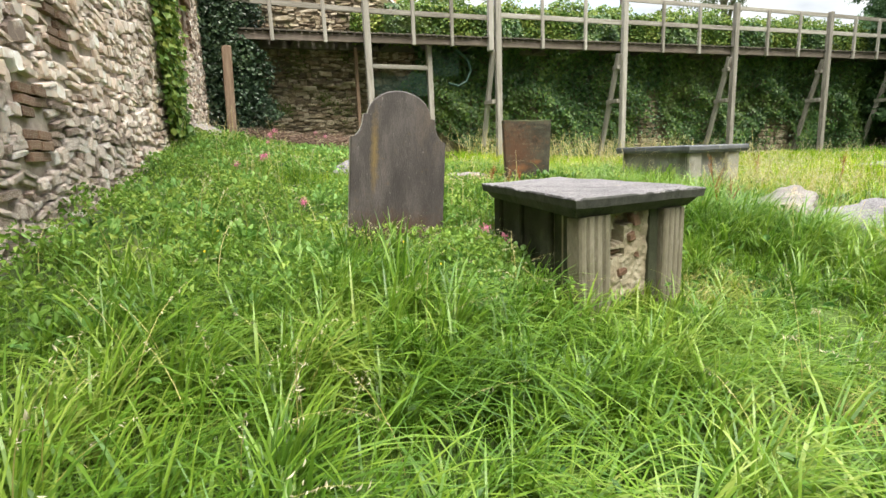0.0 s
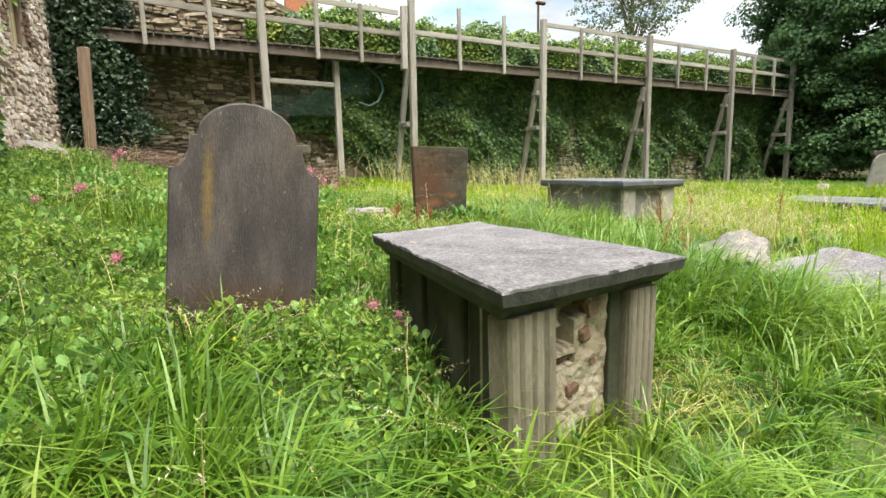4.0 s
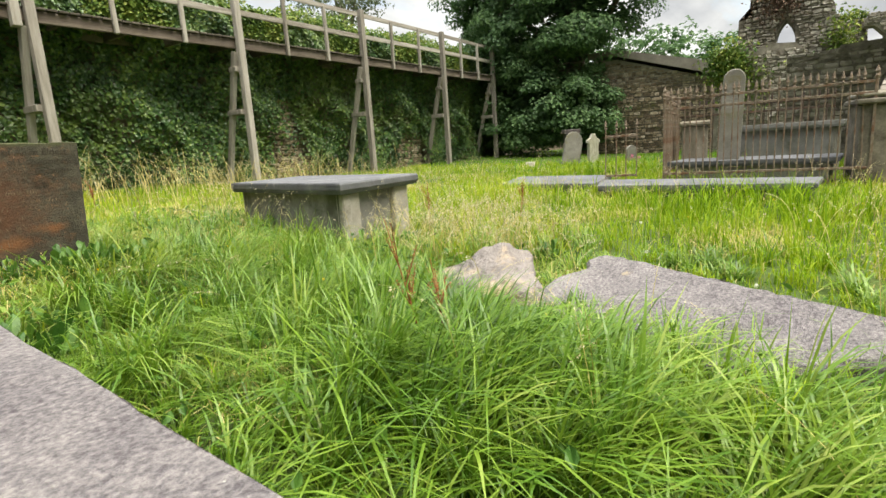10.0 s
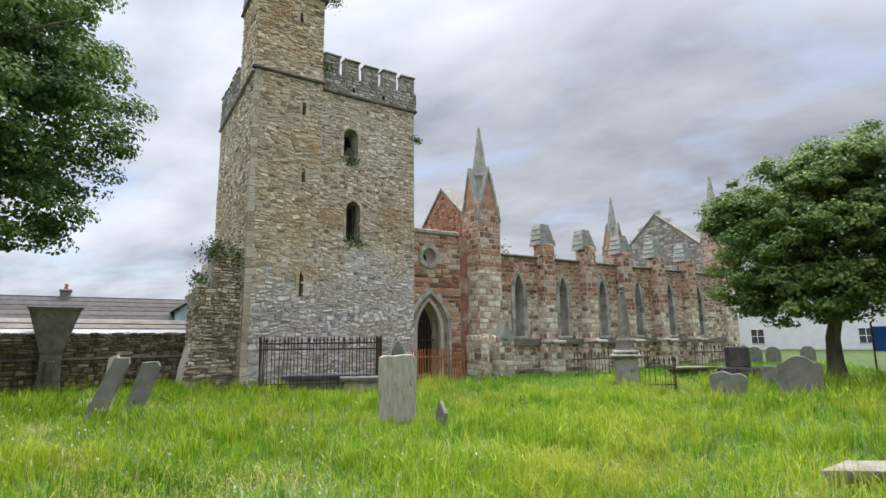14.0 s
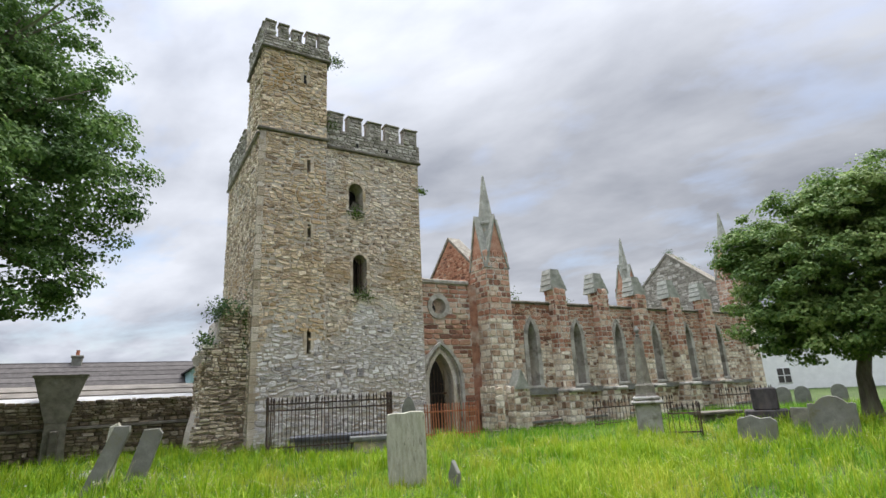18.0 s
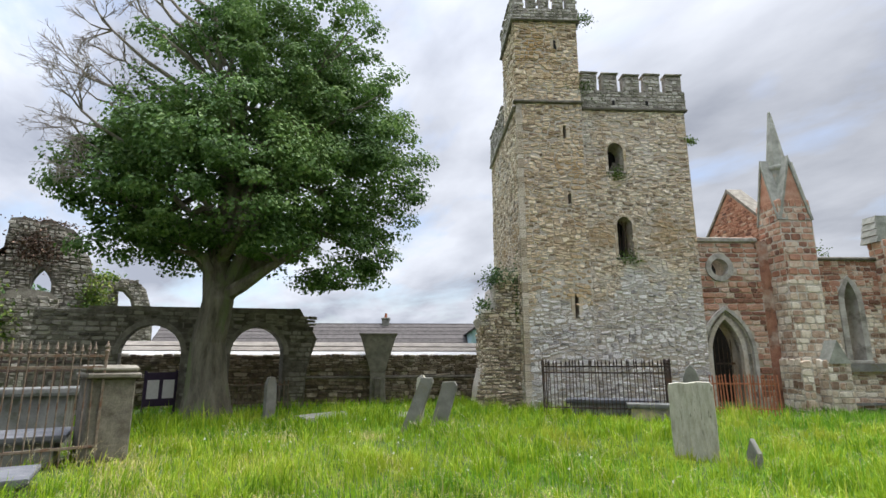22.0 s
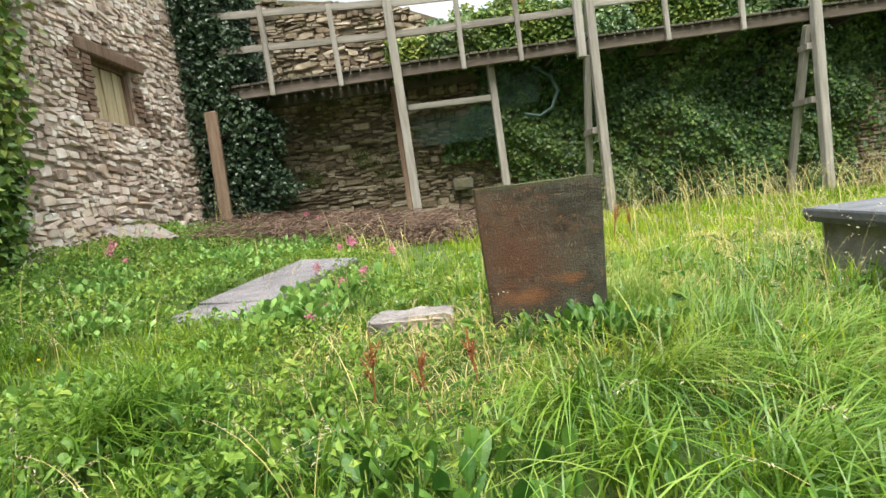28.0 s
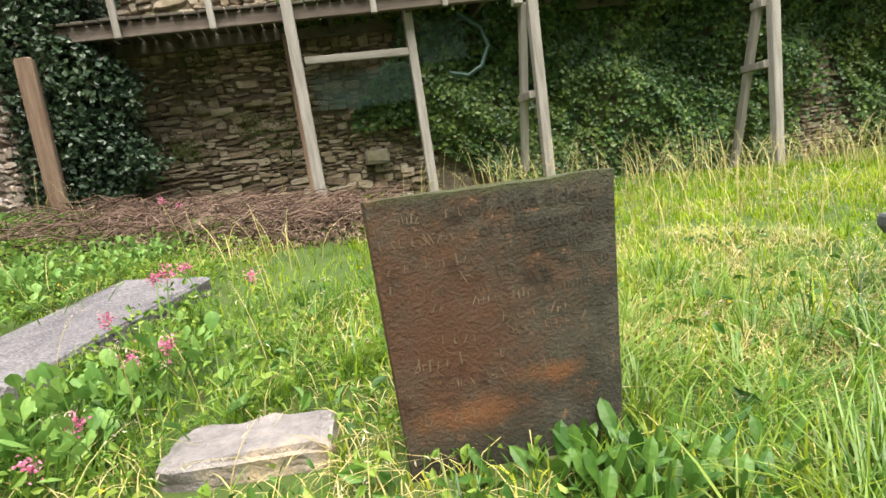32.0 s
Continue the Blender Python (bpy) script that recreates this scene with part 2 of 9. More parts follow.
M_LEAF_B = surface("sycamore_leaves", [(0.25, (0.050, 0.106, 0.029)), (0.5, (0.104, 0.194, 0.051)), (0.75, (0.185, 0.288, 0.080))], 0.45, 0.5, 0.0, 10, island=0.40, leaf=0.32, spec=0.2)
M_LEAF_C = surface("maple_leaves", [(0.25, (0.070, 0.138, 0.036)), (0.5, (0.150, 0.240, 0.062)), (0.75, (0.27, 0.35, 0.11))], 0.6, 0.45, 0.0, 10, island=0.40, leaf=0.32, spec=0.2)
M_LEAF_D = surface("birch_leaves", [(0.2, (0.07, 0.10, 0.05)), (0.8, (0.20, 0.24, 0.14))], 0.5, 0.5, 0.0, 10, island=0.5, leaf=0.25)
M_BARK = surface("bark", [(0.3, (0.07, 0.062, 0.045)), (0.7, (0.22, 0.20, 0.15))], 5, 0.9, 0.8, 30, stretch=(1, 1, 0.25), patch=(0.13, 0.16, 0.07), patch_scale=2.0)
M_TWIG = surface("dead_twigs", [(0.3, (0.20, 0.17, 0.14)), (0.7, (0.36, 0.32, 0.28))], 6, 0.9, 0.2, 30)
M_RUBBLE = surface("rubble_stone", [(0.06, (0.257, 0.190, 0.162)), (0.26, (0.503, 0.385, 0.318)), (0.48, (0.703, 0.603, 0.551)), (0.72, (0.760, 0.594, 0.499)), (0.95, (0.874, 0.827, 0.788))], 7, 0.9, 0.9, 45, island=0.85, patch=(0.50, 0.34, 0.22), patch_scale=1.4, patch_at=(0.54, 0.74), patch2=(0.80, 0.765, 0.73), patch2_scale=9, patch2_at=(0.56, 0.72))
M_RUBBLE_P = surface("rubble_stone_single", [(0.06, (0.257, 0.190, 0.162)), (0.26, (0.503, 0.385, 0.318)), (0.48, (0.703, 0.603, 0.551)), (0.72, (0.760, 0.594, 0.499)), (0.95, (0.874, 0.827, 0.788))], 7, 0.9, 0.9, 45, per_object=0.85, patch=(0.50, 0.34, 0.22), patch_scale=1.4, patch_at=(0.54, 0.74), patch2=(0.80, 0.765, 0.73), patch2_scale=9, patch2_at=(0.56, 0.72))
M_BACKST = surface("slaty_stone", [(0.12, (0.11, 0.085, 0.062)), (0.34, (0.22, 0.17, 0.12)), (0.58, (0.34, 0.275, 0.195)), (0.88, (0.54, 0.47, 0.38))], 9, 0.9, 1.0, 55, island=0.7, patch=(0.12, 0.135, 0.045), patch_scale=1.1, patch_at=(0.54, 0.70), patch2=(0.13, 0.115, 0.10), patch2_scale=3.0, patch2_at=(0.55, 0.70))
M_BACKST_P = surface("slaty_stone_single", [(0.12, (0.11, 0.085, 0.062)), (0.34, (0.22, 0.17, 0.12)), (0.58, (0.34, 0.275, 0.195)), (0.88, (0.54, 0.47, 0.38))], 9, 0.9, 1.0, 55, per_object=0.7, patch=(0.12, 0.135, 0.045), patch_scale=1.1, patch_at=(0.54, 0.70))
TOWER_STOPS = [(0.05, (0.179, 0.139, 0.099)), (0.24, (0.399, 0.307, 0.211)), (0.44, (0.578, 0.470, 0.342)), (0.66, (0.704, 0.579, 0.427)), (0.92, (0.903, 0.812, 0.675))]
STRIP_STOPS = [(0.05, (0.177, 0.132, 0.087)), (0.24, (0.395, 0.291, 0.186)), (0.44, (0.572, 0.446, 0.300)), (0.66, (0.697, 0.550, 0.375)), (0.92, (0.894, 0.771, 0.593))]
M_TOWER = surface("tower_stone", TOWER_STOPS, 6, 0.9, 0.9, 38, island=0.85, patch=(0.47, 0.32, 0.17), patch_scale=0.45, patch_at=(0.52, 0.68), patch2=(0.70, 0.67, 0.63), patch2_scale=0.6, patch2_at=(0.53, 0.70), patch3=(0.24, 0.195, 0.145), patch3_scale=1.4, patch3_at=(0.60, 0.74))
LIME_STOPS = [(0.05, (0.24, 0.22, 0.21)), (0.24, (0.47, 0.435, 0.415)), (0.44, (0.63, 0.59, 0.565)), (0.66, (0.74, 0.70, 0.67)), (0.92, (0.86, 0.83, 0.80))]
M_LIMED = surface("limewashed_stone", LIME_STOPS, 6, 0.92, 0.9, 38, island=0.8, patch=(0.52, 0.44, 0.36), patch_scale=0.8, patch_at=(0.58, 0.72))
M_LIMED_P = surface("limewashed_stone_single", LIME_STOPS, 6, 0.92, 0.9, 38, per_object=0.8, patch=(0.52, 0.44, 0.36), patch_scale=0.8, patch_at=(0.58, 0.72))
M_STRIP = surface("brown_stair_stone", STRIP_STOPS, 6, 0.9, 0.9, 38, island=0.8, patch=(0.50, 0.33, 0.15), patch_scale=0.7, patch_at=(0.52, 0.66), patch2=(0.66, 0.62, 0.56), patch2_scale=0.5, patch2_at=(0.60, 0.74), patch3=(0.26, 0.19, 0.12), patch3_scale=1.4, patch3_at=(0.60, 0.74))
M_STRIP_P = surface("brown_stair_stone_single", STRIP_STOPS, 6, 0.9, 0.9, 38, per_object=0.85)
M_TOWER_P = surface("tower_stone_single", TOWER_STOPS, 6, 0.9, 0.9, 38, per_object=0.85)
M_PARAPET = surface("weathered_parapet_stone", [(0.1, (0.17, 0.155, 0.13)), (0.35, (0.30, 0.275, 0.235)), (0.6, (0.42, 0.39, 0.34)), (0.9, (0.58, 0.55, 0.50))], 6, 0.92, 0.9, 38, island=0.7, patch=(0.20, 0.19, 0.15), patch_scale=1.6, patch_at=(0.50, 0.66))
M_OCHRE = surface("ochre_lichened_quoin", [(0.2, (0.34, 0.27, 0.185)), (0.5, (0.50, 0.42, 0.31)), (0.85, (0.66, 0.59, 0.49))], 5, 0.9, 0.8, 38, per_object=0.5, patch=(0.48, 0.33, 0.13), patch_scale=0.6, patch_at=(0.55, 0.68))
M_FASCIA = surface("pale_grey_fascia", [(0.3, (0.36, 0.36, 0.36)), (0.7, (0.48, 0.48, 0.475))], 3, 0.8, 0.1, 30)
M_TMORTAR = surface("lime_mortar", [(0.25, (0.32, 0.27, 0.21)), (0.5, (0.50, 0.44, 0.365)), (0.75, (0.68, 0.62, 0.54))], 9, 0.95, 0.9, 40, patch=(0.42, 0.31, 0.19), patch_scale=0.45, patch_at=(0.52, 0.68), patch2=(0.70, 0.68, 0.65), patch2_scale=0.6, patch2_at=(0.54, 0.72))
M_MORTAR_PINK = surface("pinkish_lime_mortar", [(0.3, (0.26, 0.20, 0.17)), (0.7, (0.54, 0.45, 0.39))], 5, 0.95, 0.9, 30)
M_MORTAR = surface("grey_mortar", [(0.3, (0.22, 0.18, 0.15)), (0.7, (0.46, 0.40, 0.355))], 5, 0.95, 0.9, 30)
M_DARKMORT = surface("dark_joint", [(0.3, (0.10, 0.082, 0.060)), (0.7, (0.24, 0.20, 0.15))], 6, 0.95, 1.0, 40, patch=(0.10, 0.12, 0.04), patch_scale=1.1, patch_at=(0.54, 0.70))
REDS = [(0.12, (0.17, 0.088, 0.062)), (0.32, (0.34, 0.165, 0.105)), (0.55, (0.46, 0.245, 0.165)), (0.78, (0.53, 0.345, 0.245)), (0.96, (0.62, 0.52, 0.41))]
CREAMS = [(0.10, (0.20, 0.125, 0.085)), (0.28, (0.42, 0.285, 0.20)), (0.48, (0.57, 0.455, 0.335)), (0.72, (0.70, 0.605, 0.475)), (0.95, (0.80, 0.73, 0.62))]
M_CREAM = surface("cream_and_red_ashlar", CREAMS, 4, 0.9, 0.7, 34, island=0.9, patch=(0.19, 0.145, 0.11), patch_scale=0.9, patch_at=(0.56, 0.68))
M_CREAM_P = surface("cream_and_red_ashlar_single", CREAMS, 4, 0.9, 0.7, 34, per_object=0.9, patch=(0.19, 0.145, 0.11), patch_scale=0.9, patch_at=(0.56, 0.68))
M_RED = surface("red_sandstone", REDS, 4, 0.9, 0.7, 34, island=0.85, patch=(0.17, 0.14, 0.115), patch_scale=0.9, patch_at=(0.55, 0.70), patch2=(0.58, 0.49, 0.40), patch2_scale=0.55, patch2_at=(0.56, 0.66))
M_RED_P = surface("red_sandstone_single", REDS, 4, 0.9, 0.7, 34, per_object=0.85, patch=(0.17, 0.14, 0.115), patch_scale=0.9, patch_at=(0.55, 0.70))
M_ASHLAR = surface("grey_dressed_stone", [(0.25, (0.22, 0.20, 0.17)), (0.5, (0.38, 0.355, 0.31)), (0.8, (0.53, 0.505, 0.455))], 4, 0.9, 0.5, 35, per_object=0.3, patch=(0.17, 0.16, 0.13), patch_scale=1.2)
M_SPIRE = surface("lichened_spire_stone", [(0.25, (0.17, 0.175, 0.15)), (0.5, (0.29, 0.295, 0.25)), (0.8, (0.44, 0.44, 0.39))], 4, 0.9, 0.4, 35, patch=(0.33, 0.24, 0.18), patch_scale=1.0, patch_at=(0.6, 0.7))
M_ARCHST = surface("dark_mossy_stone", [(0.2, (0.08, 0.073, 0.056)), (0.45, (0.17, 0.155, 0.125)), (0.75, (0.30, 0.28, 0.235))], 4, 0.92, 0.6, 35, island=0.6, patch=(0.32, 0.32, 0.28), patch_scale=6, patch_at=(0.64, 0.72))
M_SLATE_HS = surface("dark_slate", [(0.28, (0.040, 0.034, 0.036)), (0.5, (0.074, 0.064, 0.065)), (0.75, (0.135, 0.12, 0.118))], 4, 0.6, 0.5, 70, stretch=(1.3, 1.3, 0.45), patch=(0.10, 0.064, 0.034), patch_scale=1.0, patch_at=(0.52, 0.74), patch2=(0.26, 0.245, 0.23), patch2_scale=36, patch2_at=(0.62, 0.74))
M_LICHEN_STREAK = surface("ochre_lichen", [(0.3, (0.065, 0.053, 0.034)), (0.7, (0.105, 0.082, 0.04))], 9, 0.9, 0.2, 60)
# Darker tone for the slab's rim and underside, the bed mould and ledger beds
M_SLAB_EDGE = surface("dark_slab_edge", [(0.3, (0.030, 0.030, 0.030)), (0.7, (0.085, 0.083, 0.080))], 8, 0.75, 0.4, 50)
# Mossy side colour, darkened further to carry the shade on the tomb's flanks
M_TOMBSIDE = surface("mossy_shaded_tomb_side", [(0.3, (0.022, 0.026, 0.014)), (0.7, (0.06, 0.064, 0.04))], 3, 0.9, 0.4, 40)
M_PILASTER = surface("lichened_pilaster", [(0.25, (0.09, 0.08, 0.06)), (0.5, (0.19, 0.17, 0.13)), (0.8, (0.34, 0.31, 0.26))], 6, 0.9, 0.4, 60, stretch=(1, 1, 0.3), patch=(0.42, 0.40, 0.35), patch_scale=18, patch_at=(0.62, 0.7))
M_PLASTER = surface("crumbling_lime_core", [(0.25, (0.19, 0.155, 0.11)), (0.5, (0.31, 0.265, 0.195)), (0.8, (0.46, 0.42, 0.345))], 8, 0.95, 0.9, 30, patch=(0.12, 0.10, 0.06), patch_scale=3.5, patch_at=(0.56, 0.68))
M_BRICKRED = surface("broken_red_brick", [(0.3, (0.12, 0.07, 0.048)), (0.7, (0.25, 0.15, 0.105))], 8, 0.9, 0.6, 40, per_object=0.3, patch=(0.34, 0.28, 0.21), patch_scale=6, patch_at=(0.5, 0.66))
M_BROWN = surface("rust_stained_slate", [(0.25, (0.020, 0.020, 0.014)), (0.45, (0.042, 0.040, 0.029)), (0.7, (0.085, 0.078, 0.058))], 6, 0.92, 0.7, 70, patch=(0.095, 0.050, 0.027), patch_scale=4.2, patch_at=(0.53, 0.68), patch2=(0.20, 0.115, 0.065), patch2_scale=22, patch2_at=(0.60, 0.68), patch3=(0.018, 0.017, 0.012), patch3_scale=9, patch3_at=(0.56, 0.66))


def lichen_slab(name):
    """Purple-grey slate: dark speckle that thickens and thins in drifts, pale scoured areas, ochre and black spots."""
    m = surface(name, [(0.20, (0.070, 0.063, 0.070)), (0.38, (0.125, 0.115, 0.126)), (0.52, (0.195, 0.182, 0.192)), (0.74, (0.315, 0.298, 0.294))], 60.0, 0.85, 0.9, 90)
    N, L = m.node_tree.nodes, m.node_tree.links
    bsdf = N["Principled BSDF"]
    rampn = bsdf.inputs["Base Color"].links[0].from_node
    total = rampn.inputs["Fac"].links[0].from_socket
    tc = N.new("ShaderNodeTexCoord")
    for sc, k, warp in ((0.85, 0.60, 0.6), (3.2, 0.55, 1.2), (11.0, 0.32, 0.8), (130.0, 0.26, 0.0)):
        nz, q, sb = N.new("ShaderNodeTexNoise"), N.new("ShaderNodeMath"), N.new("ShaderNodeMath")
        nz.inputs["Scale"].default_value, nz.inputs["Detail"].default_value, nz.inputs["Roughness"].default_value = sc, 7.0, 0.7
        nz.inputs["Distortion"].default_value = warp
        L.new(tc.outputs["Object"], nz.inputs["Vector"])
        sb.operation, q.operation = "SUBTRACT", "MULTIPLY_ADD"
        L.new(nz.outputs["Fac"], sb.inputs[0])
        sb.inputs[1].default_value = 0.5
        L.new(sb.outputs[0], q.inputs[0])
        q.inputs[1].default_value = k
        L.new(total, q.inputs[2])
        total = q.outputs[0]
    L.new(total, rampn.inputs["Fac"])
    col = rampn.outputs["Color"]
    for sc, lo, hi, tint in ((1.1, 0.58, 0.70, (0.42, 0.39, 0.345)), (5.0, 0.67, 0.71, (0.36, 0.30, 0.21)), (6.0, 0.69, 0.71, (0.050, 0.042, 0.045)), (16.0, 0.72, 0.74, (0.46, 0.45, 0.42))):
        nz, mx = N.new("ShaderNodeTexNoise"), N.new("ShaderNodeMix")
        nz.inputs["Scale"].default_value, nz.inputs["Detail"].default_value, nz.inputs["Roughness"].default_value = sc, 6.0, 0.62
        mp = N.new("ShaderNodeMapping")
        mp.inputs["Location"].default_value = (sc * 3.7, sc, 0.0)
        L.new(tc.outputs["Object"], mp.inputs["Vector"])
        L.new(mp.outputs[0], nz.inputs["Vector"])
        pr = ramp(N, [(lo, (0, 0, 0)), (hi, (0.8, 0.8, 0.8))])
        L.new(nz.outputs["Fac"], pr.inputs["Fac"])
        mx.data_type = "RGBA"
        L.new(pr.outputs["Color"], mx.inputs[0])
        L.new(col, mx.inputs[6])
        mx.inputs[7].default_value = (*tint, 1)
        col = mx.outputs[2]
    L.new(col, bsdf.inputs["Base Color"])
    return m


M_SLAB = lichen_slab("weathered_slab")


def rust_stain(m, centre, radius, tint):
    """A ragged rust stain with its heart at centre, in the thing's own frame."""
    N, L = m.node_tree.nodes, m.node_tree.links
    tc, mp, gr, nz, ad = N.new("ShaderNodeTexCoord"), N.new("ShaderNodeMapping"), N.new("ShaderNodeTexGradient"), N.new("ShaderNodeTexNoise"), N.new("ShaderNodeMath")
    mp.inputs["Scale"].default_value = [1 / r for r in radius]
    mp.inputs["Location"].default_value = [-c / r for c, r in zip(centre, radius)]
    gr.gradient_type = "SPHERICAL"
    nz.inputs["Scale"].default_value, nz.inputs["Detail"].default_value, nz.inputs["Roughness"].default_value = 15.0, 10.0, 0.78
    ad.operation = "MULTIPLY_ADD"
    ad.inputs[1].default_value = 1.7
    L.new(tc.outputs["Object"], mp.inputs["Vector"])
    L.new(tc.outputs["Object"], nz.inputs["Vector"])
    L.new(mp.outputs[0], gr.inputs["Vector"])
    L.new(nz.outputs["Fac"], ad.inputs[0])
    L.new(gr.outputs["Fac"], ad.inputs[2])
    hf = N.new("ShaderNodeMath")
    hf.operation = "MULTIPLY"
    hf.inputs[1].default_value = 0.5
    L.new(ad.outputs[0], hf.inputs[0])
    pr = ramp(N, [(0.50, (0, 0, 0)), (0.88, (0.9, 0.9, 0.9))])
    L.new(hf.outputs[0], pr.inputs["Fac"])
    bsdf = N["Principled BSDF"]
    old = bsdf.inputs["Base Color"].links[0].from_socket
    mx = N.new("ShaderNodeMix")
    mx.data_type = "RGBA"
    L.new(pr.outputs["Color"], mx.inputs[0])
    L.new(old, mx.inputs[6])
    mx.inputs[7].default_value = (*tint, 1)
    L.new(mx.outputs[2], bsdf.inputs["Base Color"])


M_SLATE_BIG = surface("streaked_dark_slate", [(0.26, (0.028, 0.024, 0.024)), (0.5, (0.056, 0.048, 0.047)), (0.75, (0.115, 0.10, 0.097))], 4, 0.6, 0.5, 70, stretch=(1.3, 1.3, 0.45), patch=(0.10, 0.064, 0.034), patch_scale=1.0, patch_at=(0.52, 0.74), patch2=(0.26, 0.245, 0.23), patch2_scale=36, patch2_at=(0.62, 0.74))
rust_stain(M_SLATE_BIG, (0.0, -0.04, 0.32), (0.75, 0.4, 0.34), (0.072, 0.038, 0.024))
rust_stain(M_SLATE_BIG, (-0.225, -0.04, 1.05), (0.055, 0.3, 0.48), (0.165, 0.115, 0.045))
rust_stain(M_BROWN, (-0.22, -0.045, 0.48), (0.55, 0.4, 0.62), (0.085, 0.040, 0.022))
rust_stain(M_BROWN, (-0.16, -0.045, 0.22), (0.24, 0.3, 0.075), (0.165, 0.072, 0.030))
rust_stain(M_BROWN, (0.13, -0.045, 0.31), (0.17, 0.3, 0.055), (0.165, 0.072, 0.030))
rust_stain(M_BROWN, (0.05, -0.045, 0.93), (0.9, 0.3, 0.035), (0.062, 0.070, 0.030))
rust_stain(M_BROWN, (0.0, -0.045, 0.02), (0.9, 0.3, 0.20), (0.030, 0.032, 0.022))
M_INSCR = surface("cut_letters", [(0.3, (0.018, 0.016, 0.012)), (0.7, (0.060, 0.052, 0.038))], 20, 0.9, 0.0, 60)
M_INSCR2 = surface("worn_letters", [(0.3, (0.085, 0.060, 0.040)), (0.7, (0.17, 0.125, 0.085))], 20, 0.9, 0.0, 60)
M_GRANITE = surface("blue_grey_limestone", [(0.25, (0.06, 0.063, 0.072)), (0.5, (0.105, 0.11, 0.122)), (0.8, (0.18, 0.185, 0.198))], 3, 0.75, 0.35, 60, patch=(0.22, 0.22, 0.215), patch_scale=6, patch_at=(0.6, 0.72))
M_TOMBGREY = surface("grey_tomb_panel", [(0.25, (0.115, 0.117, 0.11)), (0.5, (0.19, 0.19, 0.182)), (0.8, (0.28, 0.28, 0.27))], 3, 0.85, 0.4, 50, patch=(0.10, 0.105, 0.08), patch_scale=2.0)
M_TOMBLIGHT = surface("pale_tomb_pilaster", [(0.25, (0.22, 0.205, 0.185)), (0.5, (0.32, 0.305, 0.28)), (0.8, (0.43, 0.42, 0.39))], 5, 0.85, 0.4, 50, patch=(0.17, 0.16, 0.13), patch_scale=3.0)
M_ROCK = surface("pale_rock", [(0.2, (0.110, 0.097, 0.096)), (0.45, (0.205, 0.186, 0.181)), (0.75, (0.31, 0.282, 0.27))], 6, 0.9, 1.0, 45, patch=(0.46, 0.36, 0.24), patch_scale=2.6, patch_at=(0.50, 0.66), patch2=(0.13, 0.115, 0.12), patch2_scale=9.0, patch2_at=(0.62, 0.70))
M_WHITEST = surface("lichened_pale_headstone", [(0.25, (0.27, 0.255, 0.19)), (0.5, (0.43, 0.415, 0.335)), (0.8, (0.58, 0.565, 0.48))], 7, 0.9, 0.6, 50, stretch=(2.2, 2.2, 0.5), patch=(0.16, 0.15, 0.115), patch_scale=9.0, patch_at=(0.60, 0.68), patch2=(0.60, 0.59, 0.53), patch2_scale=2.0, patch2_at=(0.55, 0.70))
M_GREYST = surface("grey_headstone", [(0.25, (0.12, 0.115, 0.10)), (0.5, (0.20, 0.195, 0.175)), (0.8, (0.31, 0.305, 0.28))], 4, 0.9, 0.4, 50, patch=(0.14, 0.13, 0.07), patch_scale=2.0)
M_WOOD = surface("weathered_grey_timber", [(0.2, (0.15, 0.135, 0.115)), (0.45, (0.27, 0.25, 0.225)), (0.8, (0.42, 0.40, 0.37))], 5, 0.85, 0.5, 60, stretch=(3, 3, 0.25), per_object=0.3)
M_WOODH = surface("weathered_grey_rail", [(0.2, (0.14, 0.125, 0.105)), (0.45, (0.25, 0.23, 0.205)), (0.8, (0.40, 0.38, 0.35))], 5, 0.85, 0.5, 60, stretch=(0.25, 3, 3), per_object=0.3)
M_WOODBR = surface("brown_timber", [(0.2, (0.10, 0.062, 0.04)), (0.5, (0.20, 0.13, 0.09)), (0.8, (0.32, 0.23, 0.17))], 5, 0.85, 0.5, 60, stretch=(3, 3, 0.25), per_object=0.3)
M_BEAM = surface("stained_beam", [(0.2, (0.085, 0.068, 0.058)), (0.5, (0.15, 0.122, 0.105)), (0.8, (0.25, 0.21, 0.185))], 5, 0.85, 0.5, 60, stretch=(0.25, 3, 3))
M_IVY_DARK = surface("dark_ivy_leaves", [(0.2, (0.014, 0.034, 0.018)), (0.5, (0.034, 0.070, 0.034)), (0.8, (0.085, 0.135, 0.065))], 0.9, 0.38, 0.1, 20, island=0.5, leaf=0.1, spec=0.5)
# Deck timber darkened so that its colour holds the shade under the walkway
M_DECKDK = surface("shaded_deck_timber", [(0.3, (0.055, 0.048, 0.04)), (0.7, (0.13, 0.115, 0.095))], 5, 0.9, 0.4, 50, per_object=0.3)
M_BOARD = surface("straw_coloured_board", [(0.3, (0.30, 0.23, 0.13)), (0.7, (0.50, 0.42, 0.27))], 5, 0.8, 0.4, 60, stretch=(3, 3, 0.25), per_object=0.4)
M_IRON = surface("rusted_iron", [(0.3, (0.035, 0.027, 0.024)), (0.7, (0.095, 0.065, 0.05))], 14, 0.75, 0.4, 60, patch=(0.15, 0.08, 0.045), patch_scale=4, per_object=0.3)
M_IRONGREY = surface("peeling_grey_iron", [(0.3, (0.115, 0.088, 0.066)), (0.7, (0.26, 0.215, 0.17))], 14, 0.75, 0.4, 60, patch=(0.15, 0.078, 0.045), patch_scale=5, patch_at=(0.48, 0.62))
M_IRONRED = surface("red_rusted_iron", [(0.3, (0.30, 0.095, 0.045)), (0.7, (0.46, 0.19, 0.095))], 14, 0.8, 0.3, 60)
